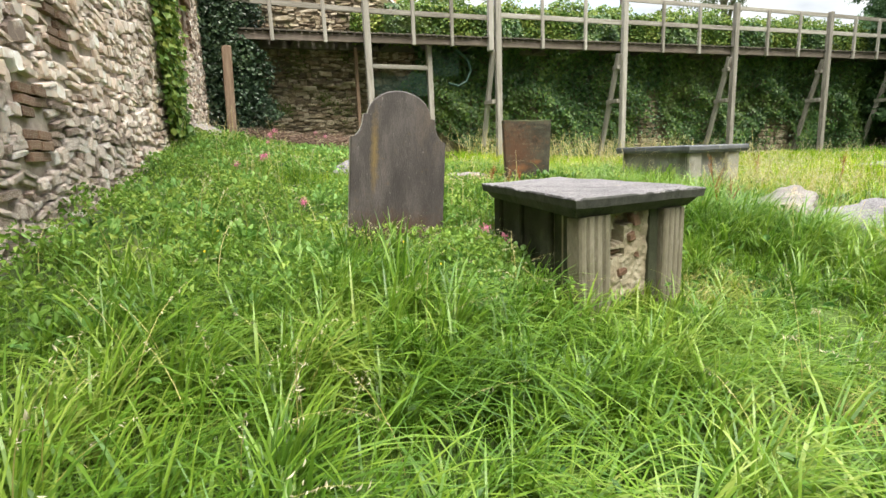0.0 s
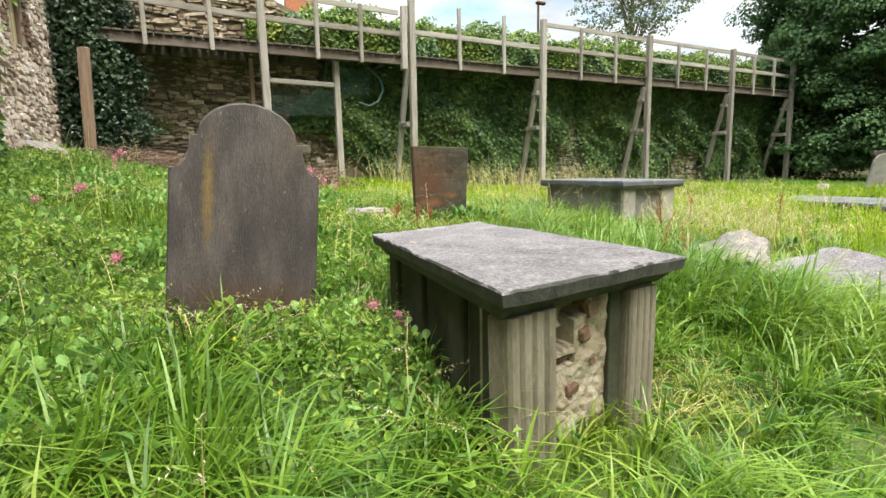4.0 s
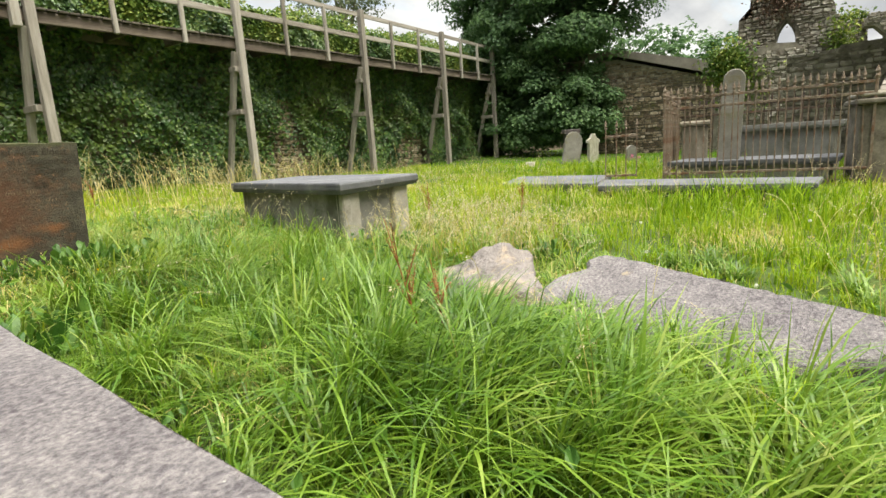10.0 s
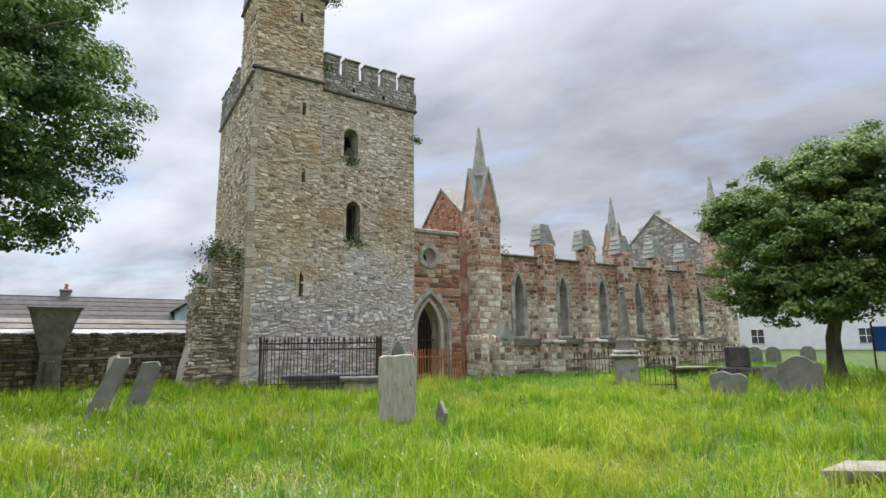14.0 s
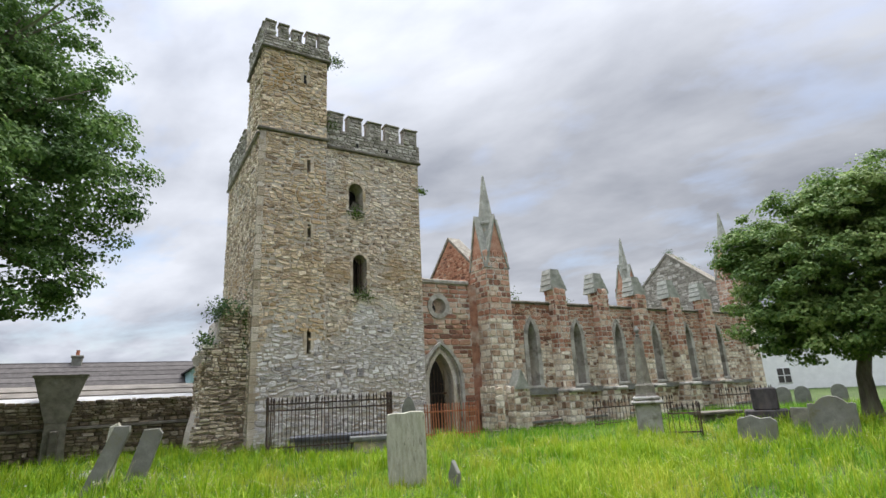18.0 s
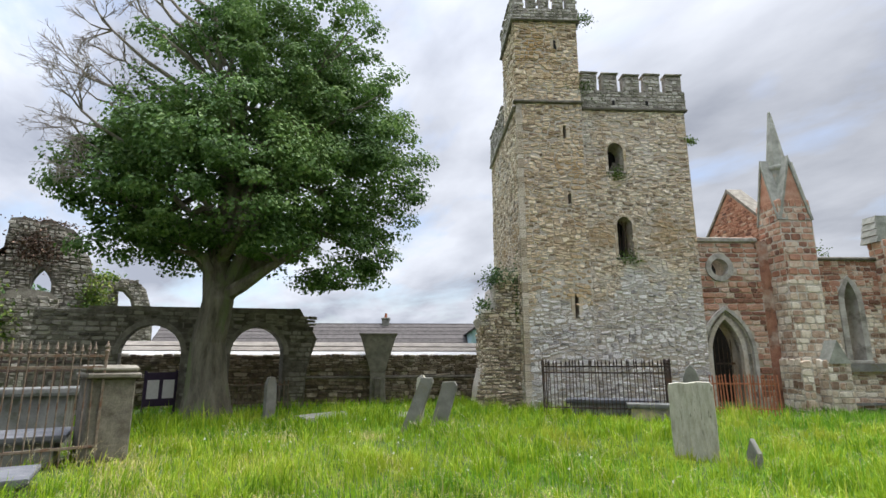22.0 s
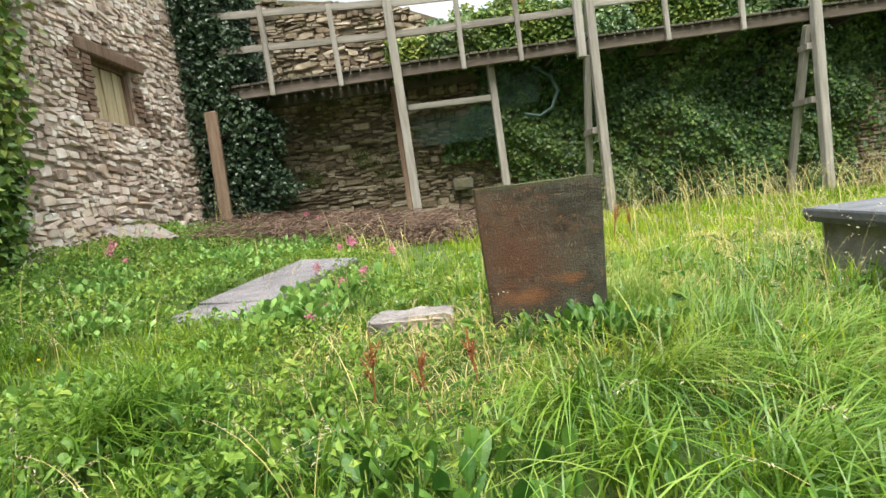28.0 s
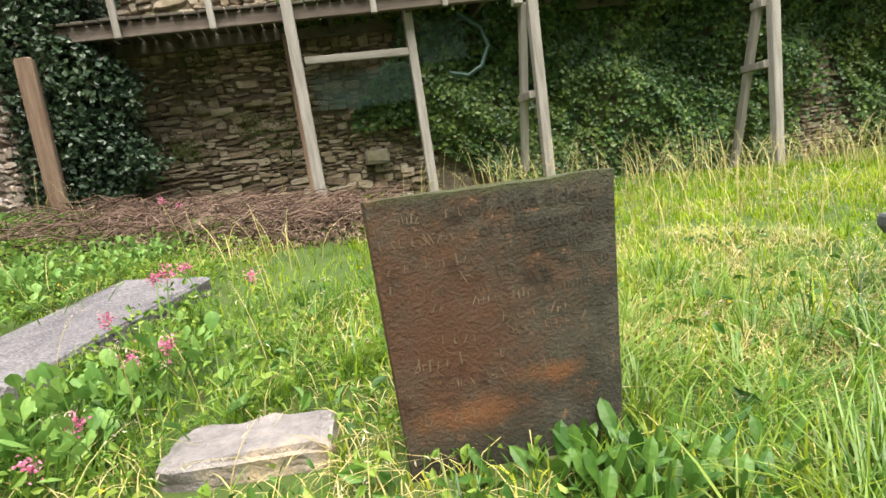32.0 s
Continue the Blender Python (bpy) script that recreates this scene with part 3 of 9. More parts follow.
M_SLATEROOF = surface("slate_roof", [(0.3, (0.055, 0.05, 0.048)), (0.7, (0.10, 0.092, 0.088))], 3, 0.9, 0.4, 25, per_object=0.3, spec=0.1)
M_HUTROOF = surface("lichened_hut_roof", [(0.3, (0.15, 0.135, 0.12)), (0.7, (0.27, 0.25, 0.22))], 2, 0.95, 0.3, 25, spec=0.1)
M_BLUE = surface("pale_blue_render", [(0.3, (0.30, 0.44, 0.50)), (0.7, (0.36, 0.50, 0.56))], 2, 0.85, 0.1, 30)
M_WHITE = surface("white_render", [(0.3, (0.68, 0.68, 0.67)), (0.7, (0.80, 0.80, 0.79))], 2, 0.85, 0.1, 30)
M_CHIM = surface("orange_brick", [(0.3, (0.30, 0.11, 0.06)), (0.7, (0.45, 0.19, 0.11))], 6, 0.9, 0.3, 30)
M_BLACK = surface("dark_opening", [(0.3, (0.012, 0.011, 0.010)), (0.7, (0.03, 0.028, 0.025))], 5, 0.9, 0.2, 30)
M_NET = surface("green_plastic_netting", [(0.3, (0.02, 0.05, 0.042)), (0.7, (0.045, 0.095, 0.078))], 8, 0.6, 0.0, 30)
M_CORR = surface("corrugated_sheet", [(0.3, (0.17, 0.15, 0.14)), (0.7, (0.30, 0.27, 0.25))], 5, 0.6, 0.2, 40, patch=(0.20, 0.10, 0.06), patch_scale=3)
M_TWIGPILE = surface("dead_bramble", [(0.3, (0.060, 0.036, 0.026)), (0.7, (0.20, 0.135, 0.10))], 6, 0.9, 0.0, 30, island=0.8)
M_PAPER = surface("notice_paper", [(0.3, (0.62, 0.60, 0.58)), (0.7, (0.72, 0.70, 0.68))], 9, 0.6, 0.0, 30)
M_PURPLE = surface("dark_purple_board", [(0.3, (0.035, 0.022, 0.045)), (0.7, (0.055, 0.035, 0.07))], 9, 0.5, 0.0, 30)
M_PAVE = surface("mossy_flag", [(0.3, (0.17, 0.165, 0.14)), (0.7, (0.33, 0.32, 0.28))], 3, 0.9, 0.4, 40)
M_MOSS = surface("moss_and_weeds", [(0.3, (0.05, 0.10, 0.02)), (0.7, (0.13, 0.20, 0.04))], 6, 0.9, 0.3, 40, island=0.5, leaf=0.2)
M_WEED = surface("weed_leaves", [(0.2, (0.065, 0.135, 0.017)), (0.5, (0.15, 0.26, 0.036)), (0.8, (0.29, 0.38, 0.075))], 1.2, 0.55, 0.1, 40, island=0.5, leaf=0.3)
M_BANNER = surface("blue_banner", [(0.3, (0.03, 0.09, 0.55)), (0.7, (0.06, 0.16, 0.70))], 2, 0.6, 0.0, 30)

# ---- building helpers ----
rnd = random.Random(7)
rng = np.random.default_rng(11)


def fast_mesh(name, V, F, smooth=False):
    """A mesh from a vertex array and an array of faces with one number of corners (or a list of such arrays)."""
    Fs = F if isinstance(F, list) else [F]
    me = bpy.data.meshes.new(name)
    V = np.asarray(V, dtype=np.float32)
    me.vertices.add(len(V))
    me.vertices.foreach_set("co", V.ravel())
    idx = np.concatenate([np.asarray(f, dtype=np.int32).ravel() for f in Fs])
    cnt = np.concatenate([np.full(len(f), np.asarray(f).shape[1], dtype=np.int32) for f in Fs])
    st = np.concatenate([[0], np.cumsum(cnt)[:-1]]).astype(np.int32)
    me.loops.add(len(idx))
    me.loops.foreach_set("vertex_index", idx)
    me.polygons.add(len(cnt))
    me.polygons.foreach_set("loop_start", st)
    me.update(calc_edges=True)
    if not smooth:
        me.shade_flat()
    return me


class Geo:
    """Gathers pieces of one mesh."""

    def __init__(self):
        self.v, self.f = [], []

    def add(self, verts, faces, m=None):
        o = len(self.v)
        for p in verts:
            self.v.append(tuple(m @ Vector(p)) if m else tuple(p))
        self.f += [tuple(i + o for i in f) for f in faces]
        return self

    def box(self, lo, hi, b=0.01, m=None, jit=0.0):
        (x0, y0, z0), (x1, y1, z1) = lo, hi
        b = min(b, (x1 - x0) * 0.4, (y1 - y0) * 0.4, (z1 - z0) * 0.4)
        V, ix = [], {}
        for sx in (0, 1):
            for sy in (0, 1):
                for sz in (0, 1):
                    c = (x1 if sx else x0, y1 if sy else y0, z1 if sz else z0)
                    d = (-b if sx else b, -b if sy else b, -b if sz else b)
                    for a in range(3):
                        p = [c[k] + (0 if k == a else d[k]) for k in range(3)]
                        if jit:
                            p = [q + rnd.uniform(-jit, jit) for q in p]
                        ix[sx, sy, sz, a] = len(V)
                        V.append(p)
        F = []
        for s in (0, 1):
            F.append([ix[s, 0, 0, 0], ix[s, 1, 0, 0], ix[s, 1, 1, 0], ix[s, 0, 1, 0]])
            F.append([ix[0, s, 0, 1], ix[0, s, 1, 1], ix[1, s, 1, 1], ix[1, s, 0, 1]])
            F.append([ix[0, 0, s, 2], ix[1, 0, s, 2], ix[1, 1, s, 2], ix[0, 1, s, 2]])
        for s in (0, 1):
            for q in (0, 1):
                F.append([ix[0, s, q, 1], ix[1, s, q, 1], ix[1, s, q, 2], ix[0, s, q, 2]])
                F.append([ix[s, 0, q, 0], ix[s, 1, q, 0], ix[s, 1, q, 2], ix[s, 0, q, 2]])
                F.append([ix[s, q, 0, 0], ix[s, q, 1, 0], ix[s, q, 1, 1], ix[s, q, 0, 1]])
        for sx in (0, 1):
            for sy in (0, 1):
                for sz in (0, 1):
                    F.append([ix[sx, sy, sz, a] for a in range(3)])
        return self.add(V, F, m)

    def prism(self, outline, y0, y1, b=0.0, m=None):
        """An outline in x and z, thick from y0 to y1, its rims chamfered by b."""
        k = len(outline)
        cx, cz = sum(p[0] for p in outline) / k, sum(p[1] for p in outline) / k

        def ins(p):
            d = math.hypot(cx - p[0], cz - p[1]) or 1
            return (p[0] + (cx - p[0]) * b / d, p[1] + (cz - p[1]) * b / d)
        rings = [(outline, y0), (outline, y1)] if not b else [([ins(p) for p in outline], y0), (outline, y0 + b), (outline, y1 - b), ([ins(p) for p in outline], y1)]
        V = [(p[0], y, p[1]) for o, y in rings for p in o]
        F = [tuple(range(k)), tuple(reversed(range((len(rings) - 1) * k, len(rings) * k)))]
        for r in range(len(rings) - 1):
            for i in range(k):
                j = (i + 1) % k
                F.append((r * k + i, r * k + j, (r + 1) * k + j, (r + 1) * k + i))
        return self.add(V, F, m)

    def tube(self, pts, radii, seg=8, cap=True):
        rings, prev = [], None
        pts = [Vector(p) for p in pts]
        for i, p in enumerate(pts):
            d = (pts[min(i + 1, len(pts) - 1)] - pts[max(i - 1, 0)]).normalized()
            a = d.cross(Vector((0, 0, 1)) if abs(d.z) < 0.9 else Vector((1, 0, 0))).normalized() if prev is None else (prev - d * prev.dot(d)).normalized()
            prev, c = a, d.cross(a)
            rings.append([p + (a * math.cos(6.2832 * j / seg) + c * math.sin(6.2832 * j / seg)) * radii[i] for j in range(seg)])
        F = [(r * seg + j, r * seg + (j + 1) % seg, (r + 1) * seg + (j + 1) % seg, (r + 1) * seg + j) for r in range(len(rings) - 1) for j in range(seg)]
        if cap:
            F += [tuple(range(seg)), tuple(reversed(range((len(rings) - 1) * seg, len(rings) * seg)))]
        return self.add([p for r in rings for p in r], F)

    def lathe(self, prof, seg=10, m=None):
        V = [(r * math.cos(6.2832 * j / seg), r * math.sin(6.2832 * j / seg), z) for r, z in prof for j in range(seg)]
        F = [(r * seg + j, r * seg + (j + 1) % seg, (r + 1) * seg + (j + 1) % seg, (r + 1) * seg + j) for r in range(len(prof) - 1) for j in range(seg)]
        F += [tuple(reversed(range(seg))), tuple(range((len(prof) - 1) * seg, len(prof) * seg))]
        return self.add(V, F, m)

    def mesh(self, name, fix=True):
        me = bpy.data.meshes.new(name)
        me.from_pydata(self.v, [], self.f)
        if fix:
            bm = bmesh.new()
            bm.from_mesh(me)
            bmesh.ops.recalc_face_normals(bm, faces=bm.faces)
            bm.to_mesh(me)
            bm.free()
        me.shade_flat()
        return me


def part(name, geo, material, parent=None, label="", m=None):
    """One mesh object under a thing or a part."""
    me = geo.mesh(name) if isinstance(geo, Geo) else geo
    if not me.materials:
        me.materials.append(material)
    ob = new(name, me)
    if parent:
        ob.parent = parent
    if m is not None:
        ob.matrix_basis = m
    if label:
        tagged(ob, label=label)
    return ob


GROUPS = {"dock_plant": "dock plants", "nettle_plant": "nettles along the wall", "valerian_flower": "pink valerian flowers", "red_dock_stalk": "dry dock stalks",
          "thin_headstone": "leaning headstones", "far_headstone": "far plot headstones", "broad_headstone": "headstones by the maple", "far_tree": "distant trees",
          "ledger_slab": "ledger slabs", "grave_railing": "railings round the graves", "nave_railing": "railings by the nave", "slate_roofed_house": "houses beyond the wall", "fallen_slab": "fallen slabs"}


def thing(name, m, label, category, group="", kind=""):
    group = group or GROUPS.get(name, "")
    ob = new(name)
    ob.empty_display_size = 0.2
    ob.matrix_basis = m
    return tagged(ob, label, category, group, kind)


# ground height: a bank that climbs to the western wall and to the walkway
GY = (-40, -12, 0, 4, 6, 7, 8, 10, 11.3, 14, 18.2, 24, 60)
G_COLS = ((-0.9, (.80, .34, -.05, 0.02, .30, .42, .60, .88, 1.1, 1.65, 2.0, 2.1, 2.2)),
          (1.2, (.80, .32, -.08, -.10, 0.02, .14, .30, .62, .85, 1.22, 1.55, 1.7, 1.8)),
          (4.0, (.60, .28, 0.0, -.08, -.02, .10, .26, .55, .74, .95, 1.25, 1.35, 1.4)),
          (8.0, (.40, .30, .22, .20, .22, .27, .34, .48, .58, .70, .95, 1.0, 1.0)),
          (12.5, (.40, .42, .42, .42, .42, .43, .44, .47, .50, .56, .72, .8, .8)))


def ground_z(x, y):
    x, y = np.asarray(x, float), np.asarray(y, float)
    cols = np.array([np.interp(y, GY, c) for _, c in G_COLS])
    xs = np.array([c[0] for c in G_COLS])
    xc = np.clip(x, xs[0], xs[-1])
    k = np.clip(np.searchsorted(xs, xc) - 1, 0, len(xs) - 2)
    w = (xc - xs[k]) / (xs[k + 1] - xs[k])
    lo = np.take_along_axis(cols, k[None, ...], 0)[0] if cols.ndim > 1 else cols[k]
    hi = np.take_along_axis(cols, (k + 1)[None, ...], 0)[0] if cols.ndim > 1 else cols[k + 1]
    bump = 0.03 * np.sin(x * 1.7 + 0.6 * y) * np.sin(y * 1.3 - 0.4 * x) + 0.015 * np.sin(3.9 * x) * np.sin(4.3 * y)
    return lo * (1 - w) + hi * w + bump


def gz(x, y):
    return float(ground_z(np.array([x]), np.array([y]))[0])


# ---- stones of a wall ----
def stone_shape(r):
    """An irregular eight-cornered stone face of unit size: x and z from 0 to 1, y from 0 (front) to 1 (back)."""
    c = [r.uniform(0.06, 0.26) for _ in range(8)]
    o = [(c[0], 0), (1 - c[1], 0), (1, c[2]), (1, 1 - c[3]), (1 - c[4], 1), (c[5], 1), (0, 1 - c[6]), (0, c[7])]
    o = [(x + r.uniform(-.04, .04), z + r.uniform(-.05, .05)) for x, z in o]
    f = [(0.5 + (x - 0.5) * 0.84, 0.5 + (z - 0.5) * 0.78) for x, z in o]
    V = [(x, 1.0, z) for x, z in o] + [(x, 0.35, z) for x, z in o] + [(x, r.uniform(-0.12, 0.12), z) for x, z in f]
    F = [tuple(range(16, 24))]
    for q in (0, 8):
        F += [(q + i, q + (i + 1) % 8, q + 8 + (i + 1) % 8, q + 8 + i) for i in range(8)]
    return V, F


_sr = random.Random(3)
STONES = [stone_shape(_sr) for _ in range(14)]
_stone_mesh = {}


def lay_stones(parent, mat_joined, mat_single, length, height, z0=0.0, x0=0.0, course=(0.09, 0.2), size=(0.18, 0.5), depth=0.05,
               joint=0.015, holes=(), single=None, seed=1, top=None, tilt=1.0, left=None, right=None, wander=0.0, split=0.0):
    """Courses of separate stones on the face y = 0 of parent's frame (y points into the wall). single(x, z): laid as objects of their own.
    top(x): the height at which the wall ends; holes: tests of (x, z)."""
    r = random.Random(seed)
    V, F8, F4 = [], [], []
    z, n_single = z0, 0
    base = np.array([s[0][:8] + s[0][16:] for s in STONES])      # joined stones: back outline and face only
    quads = np.array([(i, (i + 1) % 8, 8 + (i + 1) % 8, 8 + i) for i in range(8)])
    while z < z0 + height:
        h = r.uniform(*course)
        x = x0 - r.uniform(0, size[0])
        while x < x0 + length:
            w = min(r.uniform(*size) * r.choice((0.7, 1, 1, 1.3)), 3.5 * h)
            w = max(w, 0.6 * h)
            hh = h * r.uniform(0.85, 1.04)
            xa, xb = max(x, x0 if left is None else left(z)), min(x + w, x0 + length if right is None else right(z))
            x += w
            if xb - xa < 0.05:
                continue
            pieces = [(xa, xb, z, hh)]
            if split and r.random() < split and hh > 0.1:
                k = r.uniform(.38, .62)
                pieces = [(xa, xb, z, hh * k), (xa, xb, z + hh * k, hh * (1 - k))]
            elif split and r.random() < split and xb - xa > 0.3:
                k = r.uniform(.35, .65)
                xm = xa + (xb - xa) * k
                pieces = [(xa, xm, z, hh * r.uniform(.85, 1)), (xm, xb, z, hh)]
            for xa, xb, zz, hh in pieces:
              zz += wander * (noise.noise((xa * 0.9, seed, z * 0.7)) + 0.5 * noise.noise((xa * 2.3, z * 1.5, seed)))
              cx, cz = (xa + xb) / 2, zz + hh / 2
              if any(t(cx, cz) for t in holes) or (top and cz > top(cx)):
                  continue
              k, d = r.randrange(len(STONES)), depth * r.uniform(0.5, 1.35)
              sx, sz = xb - xa - joint, hh - joint
              if single and n_single < 300 and single(cx, cz):
                  n_single += 1
                  key = (k, mat_single.name)
                  if key not in _stone_mesh:
                      g = Geo().add(*STONES[k])
                      _stone_mesh[key] = g.mesh("stone")
                      _stone_mesh[key].materials.append(mat_single)
                  ob = new("stone", _stone_mesh[key])
                  ob.parent = parent
                  ob.matrix_basis = Matrix.LocRotScale((xa, -d, zz), Euler((0, radians(r.uniform(-2, 2) * tilt), 0)), (sx, d + 0.02, sz))
              else:
                  P = base[k] * (sx, d + 0.02, sz) + (xa, -d, zz)
                  an = radians(r.uniform(-2, 2) * tilt)
                  P[:, 0], P[:, 2] = cx + (P[:, 0] - cx) * math.cos(an) - (P[:, 2] - cz) * math.sin(an), cz + (P[:, 0] - cx) * math.sin(an) + (P[:, 2] - cz) * math.cos(an)
                  o = len(V) * 16
                  V.append(P)
                  F8.append(np.arange(8, 16) + o)
                  F4.append(quads + o)
        z += h
    if V:
        me = fast_mesh("stonework", np.concatenate(V), [np.array(F8), np.concatenate(F4)])
        bm = bmesh.new()
        bm.from_mesh(me)
        bmesh.ops.recalc_face_normals(bm, faces=bm.faces)
        bm.to_mesh(me)
        bm.free()
        me.shade_flat()
        ob = part("stonework", me, mat_joined, parent)
        tagged(ob, kind="stuff")


# ---- leaves, blades and limbs ----
def leaf_mesh(name, C, size, up=None, flat=0.0, aspect=0.62, full=False):
    """A folded leaf at every centre in C, four-cornered or with a fuller outline. up: the way leaves face (n x 3), mixed with chance by flat."""
    n = len(C)
    nor = rng.normal(size=(n, 3))
    if up is not None:
        nor = nor * (1 - flat) + np.asarray(up) * flat * 1.7
    nor /= np.linalg.norm(nor, axis=1)[:, None] + 1e-9
    t = np.cross(nor, rng.normal(size=(n, 3)))
    t /= np.linalg.norm(t, axis=1)[:, None] + 1e-9
    s = np.cross(nor, t)
    ln = (size * rng.uniform(0.6, 1.25, n))[:, None] if np.isscalar(size) else (size * rng.uniform(0.6, 1.25, n))[:, None]
    a, b = t * ln * 0.5, s * ln * 0.5 * aspect
    lift = nor * ln * 0.14
    if full:
        V = np.stack([C - a, C - a * .35 + b + lift, C + a * .35 + b * .78 + lift, C + a - lift * .8, C + a * .35 - b * .78 + lift, C - a * .35 - b + lift], 1).reshape(-1, 3)
        i = np.arange(n)[:, None] * 6
        return fast_mesh(name, V, np.concatenate([i + (0, 1, 2, 3), i + (0, 3, 4, 5)], 0))
    V = np.stack([C - a, C + b + lift - a * 0.1, C + a, C - b + lift - a * 0.1], 1).reshape(-1, 3)
    i = np.arange(n)[:, None] * 4
    F = np.concatenate([i + (0, 1, 2), i + (0, 2, 3)], 0)
    return fast_mesh(name, V, F)


def blade_mesh(name, X, Y, Z, h, w, bend, heading=None, segs=3):
    """Curved grass blades: root places, heights, widths and how far they bow (arrays)."""
    n = len(X)
    az = rng.uniform(0, 6.2832, n) if heading is None else heading
    dx, dy = np.cos(az), np.sin(az)
    sx, sy = -dy, dx
    rows = []
    for k in range(segs):
        q = k / segs
        out, up = bend * h * q ** 1.7, h * (q - 0.62 * bend * q ** 2.3)
        ww = w * (1 - 0.55 * q)
        for sgn in (-1, 1):
            rows.append(np.stack([X + dx * out + sgn * sx * ww / 2, Y + dy * out + sgn * sy * ww / 2, Z + up], 1))
    rows.append(np.stack([X + dx * bend * h, Y + dy * bend * h, Z + h * (1 - 0.62 * bend)], 1))
    m = 2 * segs + 1
    V = np.stack(rows, 1).reshape(-1, 3)
    i = np.arange(n)[:, None] * m
    Q = np.concatenate([i + (2 * k, 2 * k + 1, 2 * k + 3, 2 * k + 2) for k in range(segs - 1)], 0)
    T = i + (2 * segs - 2, 2 * segs - 1, 2 * segs)
    return fast_mesh(name, V, [Q, T])


def limb_system(g, base, height, r0, crown, seed, n_limbs=9, fork=0.35, twigs=3, lean=(0, 0), stout=0.55):
    """A tapered trunk with limbs that reach into the crown; returns limb ends."""
    r = random.Random(seed)
    b = Vector(base)
    top = b + Vector((lean[0], lean[1], height))
    n = 9
    line = [b.lerp(top, i / n) + Vector((r.uniform(-.06, .06), r.uniform(-.06, .06), 0)) * min(i, 3) for i in range(n + 1)]
    rad = [r0 * (1.35 if i == 0 else 1.08 if i == 1 else 1) * (1 - 0.85 * i / n) ** 0.8 for i in range(n + 1)]
    g.tube(line, rad, 12)
    ends = []
    for k in range(n_limbs):
        q = fork + (0.95 - fork) * k / n_limbs
        i = q * n
        p = line[int(i)].lerp(line[min(int(i) + 1, n)], i % 1)
        c = crown(r)
        mid = p.lerp(c, 0.5) + Vector((r.uniform(-.3, .3), r.uniform(-.3, .3), r.uniform(0.0, 0.5)))
        rr = r0 * (1 - 0.85 * q) ** 0.8 * stout
        pts = [p, p.lerp(mid, .5) + Vector((0, 0, -.05)), mid, mid.lerp(c, .55), c]
        g.tube(pts, [rr, rr * .8, rr * .55, rr * .32, rr * .08], 7)
        ends.append(c)
        for _ in range(twigs):
            e = mid.lerp(c, r.uniform(0.2, 0.8)) + Vector((r.gauss(0, 1), r.gauss(0, 1), r.gauss(0.2, .7))) * (c - p).length * 0.11
            s = mid.lerp(c, r.uniform(0, 0.4))
            g.tube([s, s.lerp(e, .5) + Vector((0, 0, .08)), e], [rr * .32, rr * .2, rr * .05], 5)
            ends.append(e)
    return ends


def crown_leaves(lobes, n_clumps, per, clump, size, seed, shell=0.55):
    """Leaf centres in clumps near the surfaces of a set of ellipsoid lobes (centre, radii)."""
    r = np.random.default_rng(seed)
    vol = np.array([l[1][0] * l[1][1] + l[1][1] * l[1][2] for l in lobes])
    pick = r.choice(len(lobes), n_clumps, p=vol / vol.sum())
    d = r.normal(size=(n_clumps, 3))
    d /= np.linalg.norm(d, axis=1)[:, None]
    rad = (shell + (1 - shell) * r.uniform(0, 1, n_clumps) ** 0.6) * r.uniform(0.92, 1.13, n_clumps)
    cen = np.array([l[0] for l in lobes])[pick] + d * np.array([l[1] for l in lobes])[pick] * rad[:, None]
    m = r.integers(int(per * .5), int(per * 1.5), n_clumps)
    C = np.repeat(cen, m, 0)
    ball = r.normal(size=(len(C), 3))
    ball *= (r.uniform(0, 1, len(C)) ** 0.4 / np.linalg.norm(ball, axis=1))[:, None]
    scale = np.repeat(r.uniform(0.6, 1.35, n_clumps), m)[:, None]
    off = ball * clump * scale * (1.7, 1.7, 0.85)
    off[:, 2] -= 0.30 * np.hypot(off[:, 0], off[:, 1])
    up = np.repeat(d, m, 0) * 0.35 + ball * (0.7, 0.7, 0.9) + (0, 0, 0.45)
    return C + off, up

# ---- ground ----
def build_ground():
    # one sheet: fine in the churchyard, coarse out to the horizon
    xs = np.concatenate([[-900, -300, -120, -60, -30, -15, -8, -4, -2], np.arange(-1.2, 14.01, 0.3), np.arange(15, 40, 1.5), [45, 60, 90, 160, 400, 900]])
    ys = np.concatenate([[-900, -300, -120, -60, -40, -30], np.arange(-24, 2, 1.2), np.arange(2.2, 19.5, 0.3), [20.5, 22, 25, 30, 40, 60, 120, 300, 900]])
    X, Y = np.meshgrid(xs, ys)
    Z = ground_z(X.ravel(), Y.ravel())
    V = np.stack([X.ravel(), Y.ravel(), Z], 1)
    nx, ny = len(xs), len(ys)
    i, j = np.meshgrid(np.arange(nx - 1), np.arange(ny - 1))
    a = (j * nx + i).ravel()
    me = fast_mesh("ground", V, np.stack([a, a + 1, a + nx + 1, a + nx], 1), smooth=True)
    me.materials.append(M_SOIL)
    tagged(new("ground", me), "uneven churchyard earth under long grass", "ground", kind="structure")


build_ground()

# ---- western wall of a building, rubble with a boarded window ----
WW_A, WW_DIR = Vector((-0.30, 18.6, 0)), Vector((-0.63, -10.3, 0)).normalized()
# frame: x runs north and ends at the corner, y into the wall
ww_m = Matrix.LocRotScale(WW_A, Matrix((-WW_DIR, Vector((0, 0, 1)).cross(-WW_DIR), Vector((0, 0, 1)))).transposed().to_quaternion(), None)


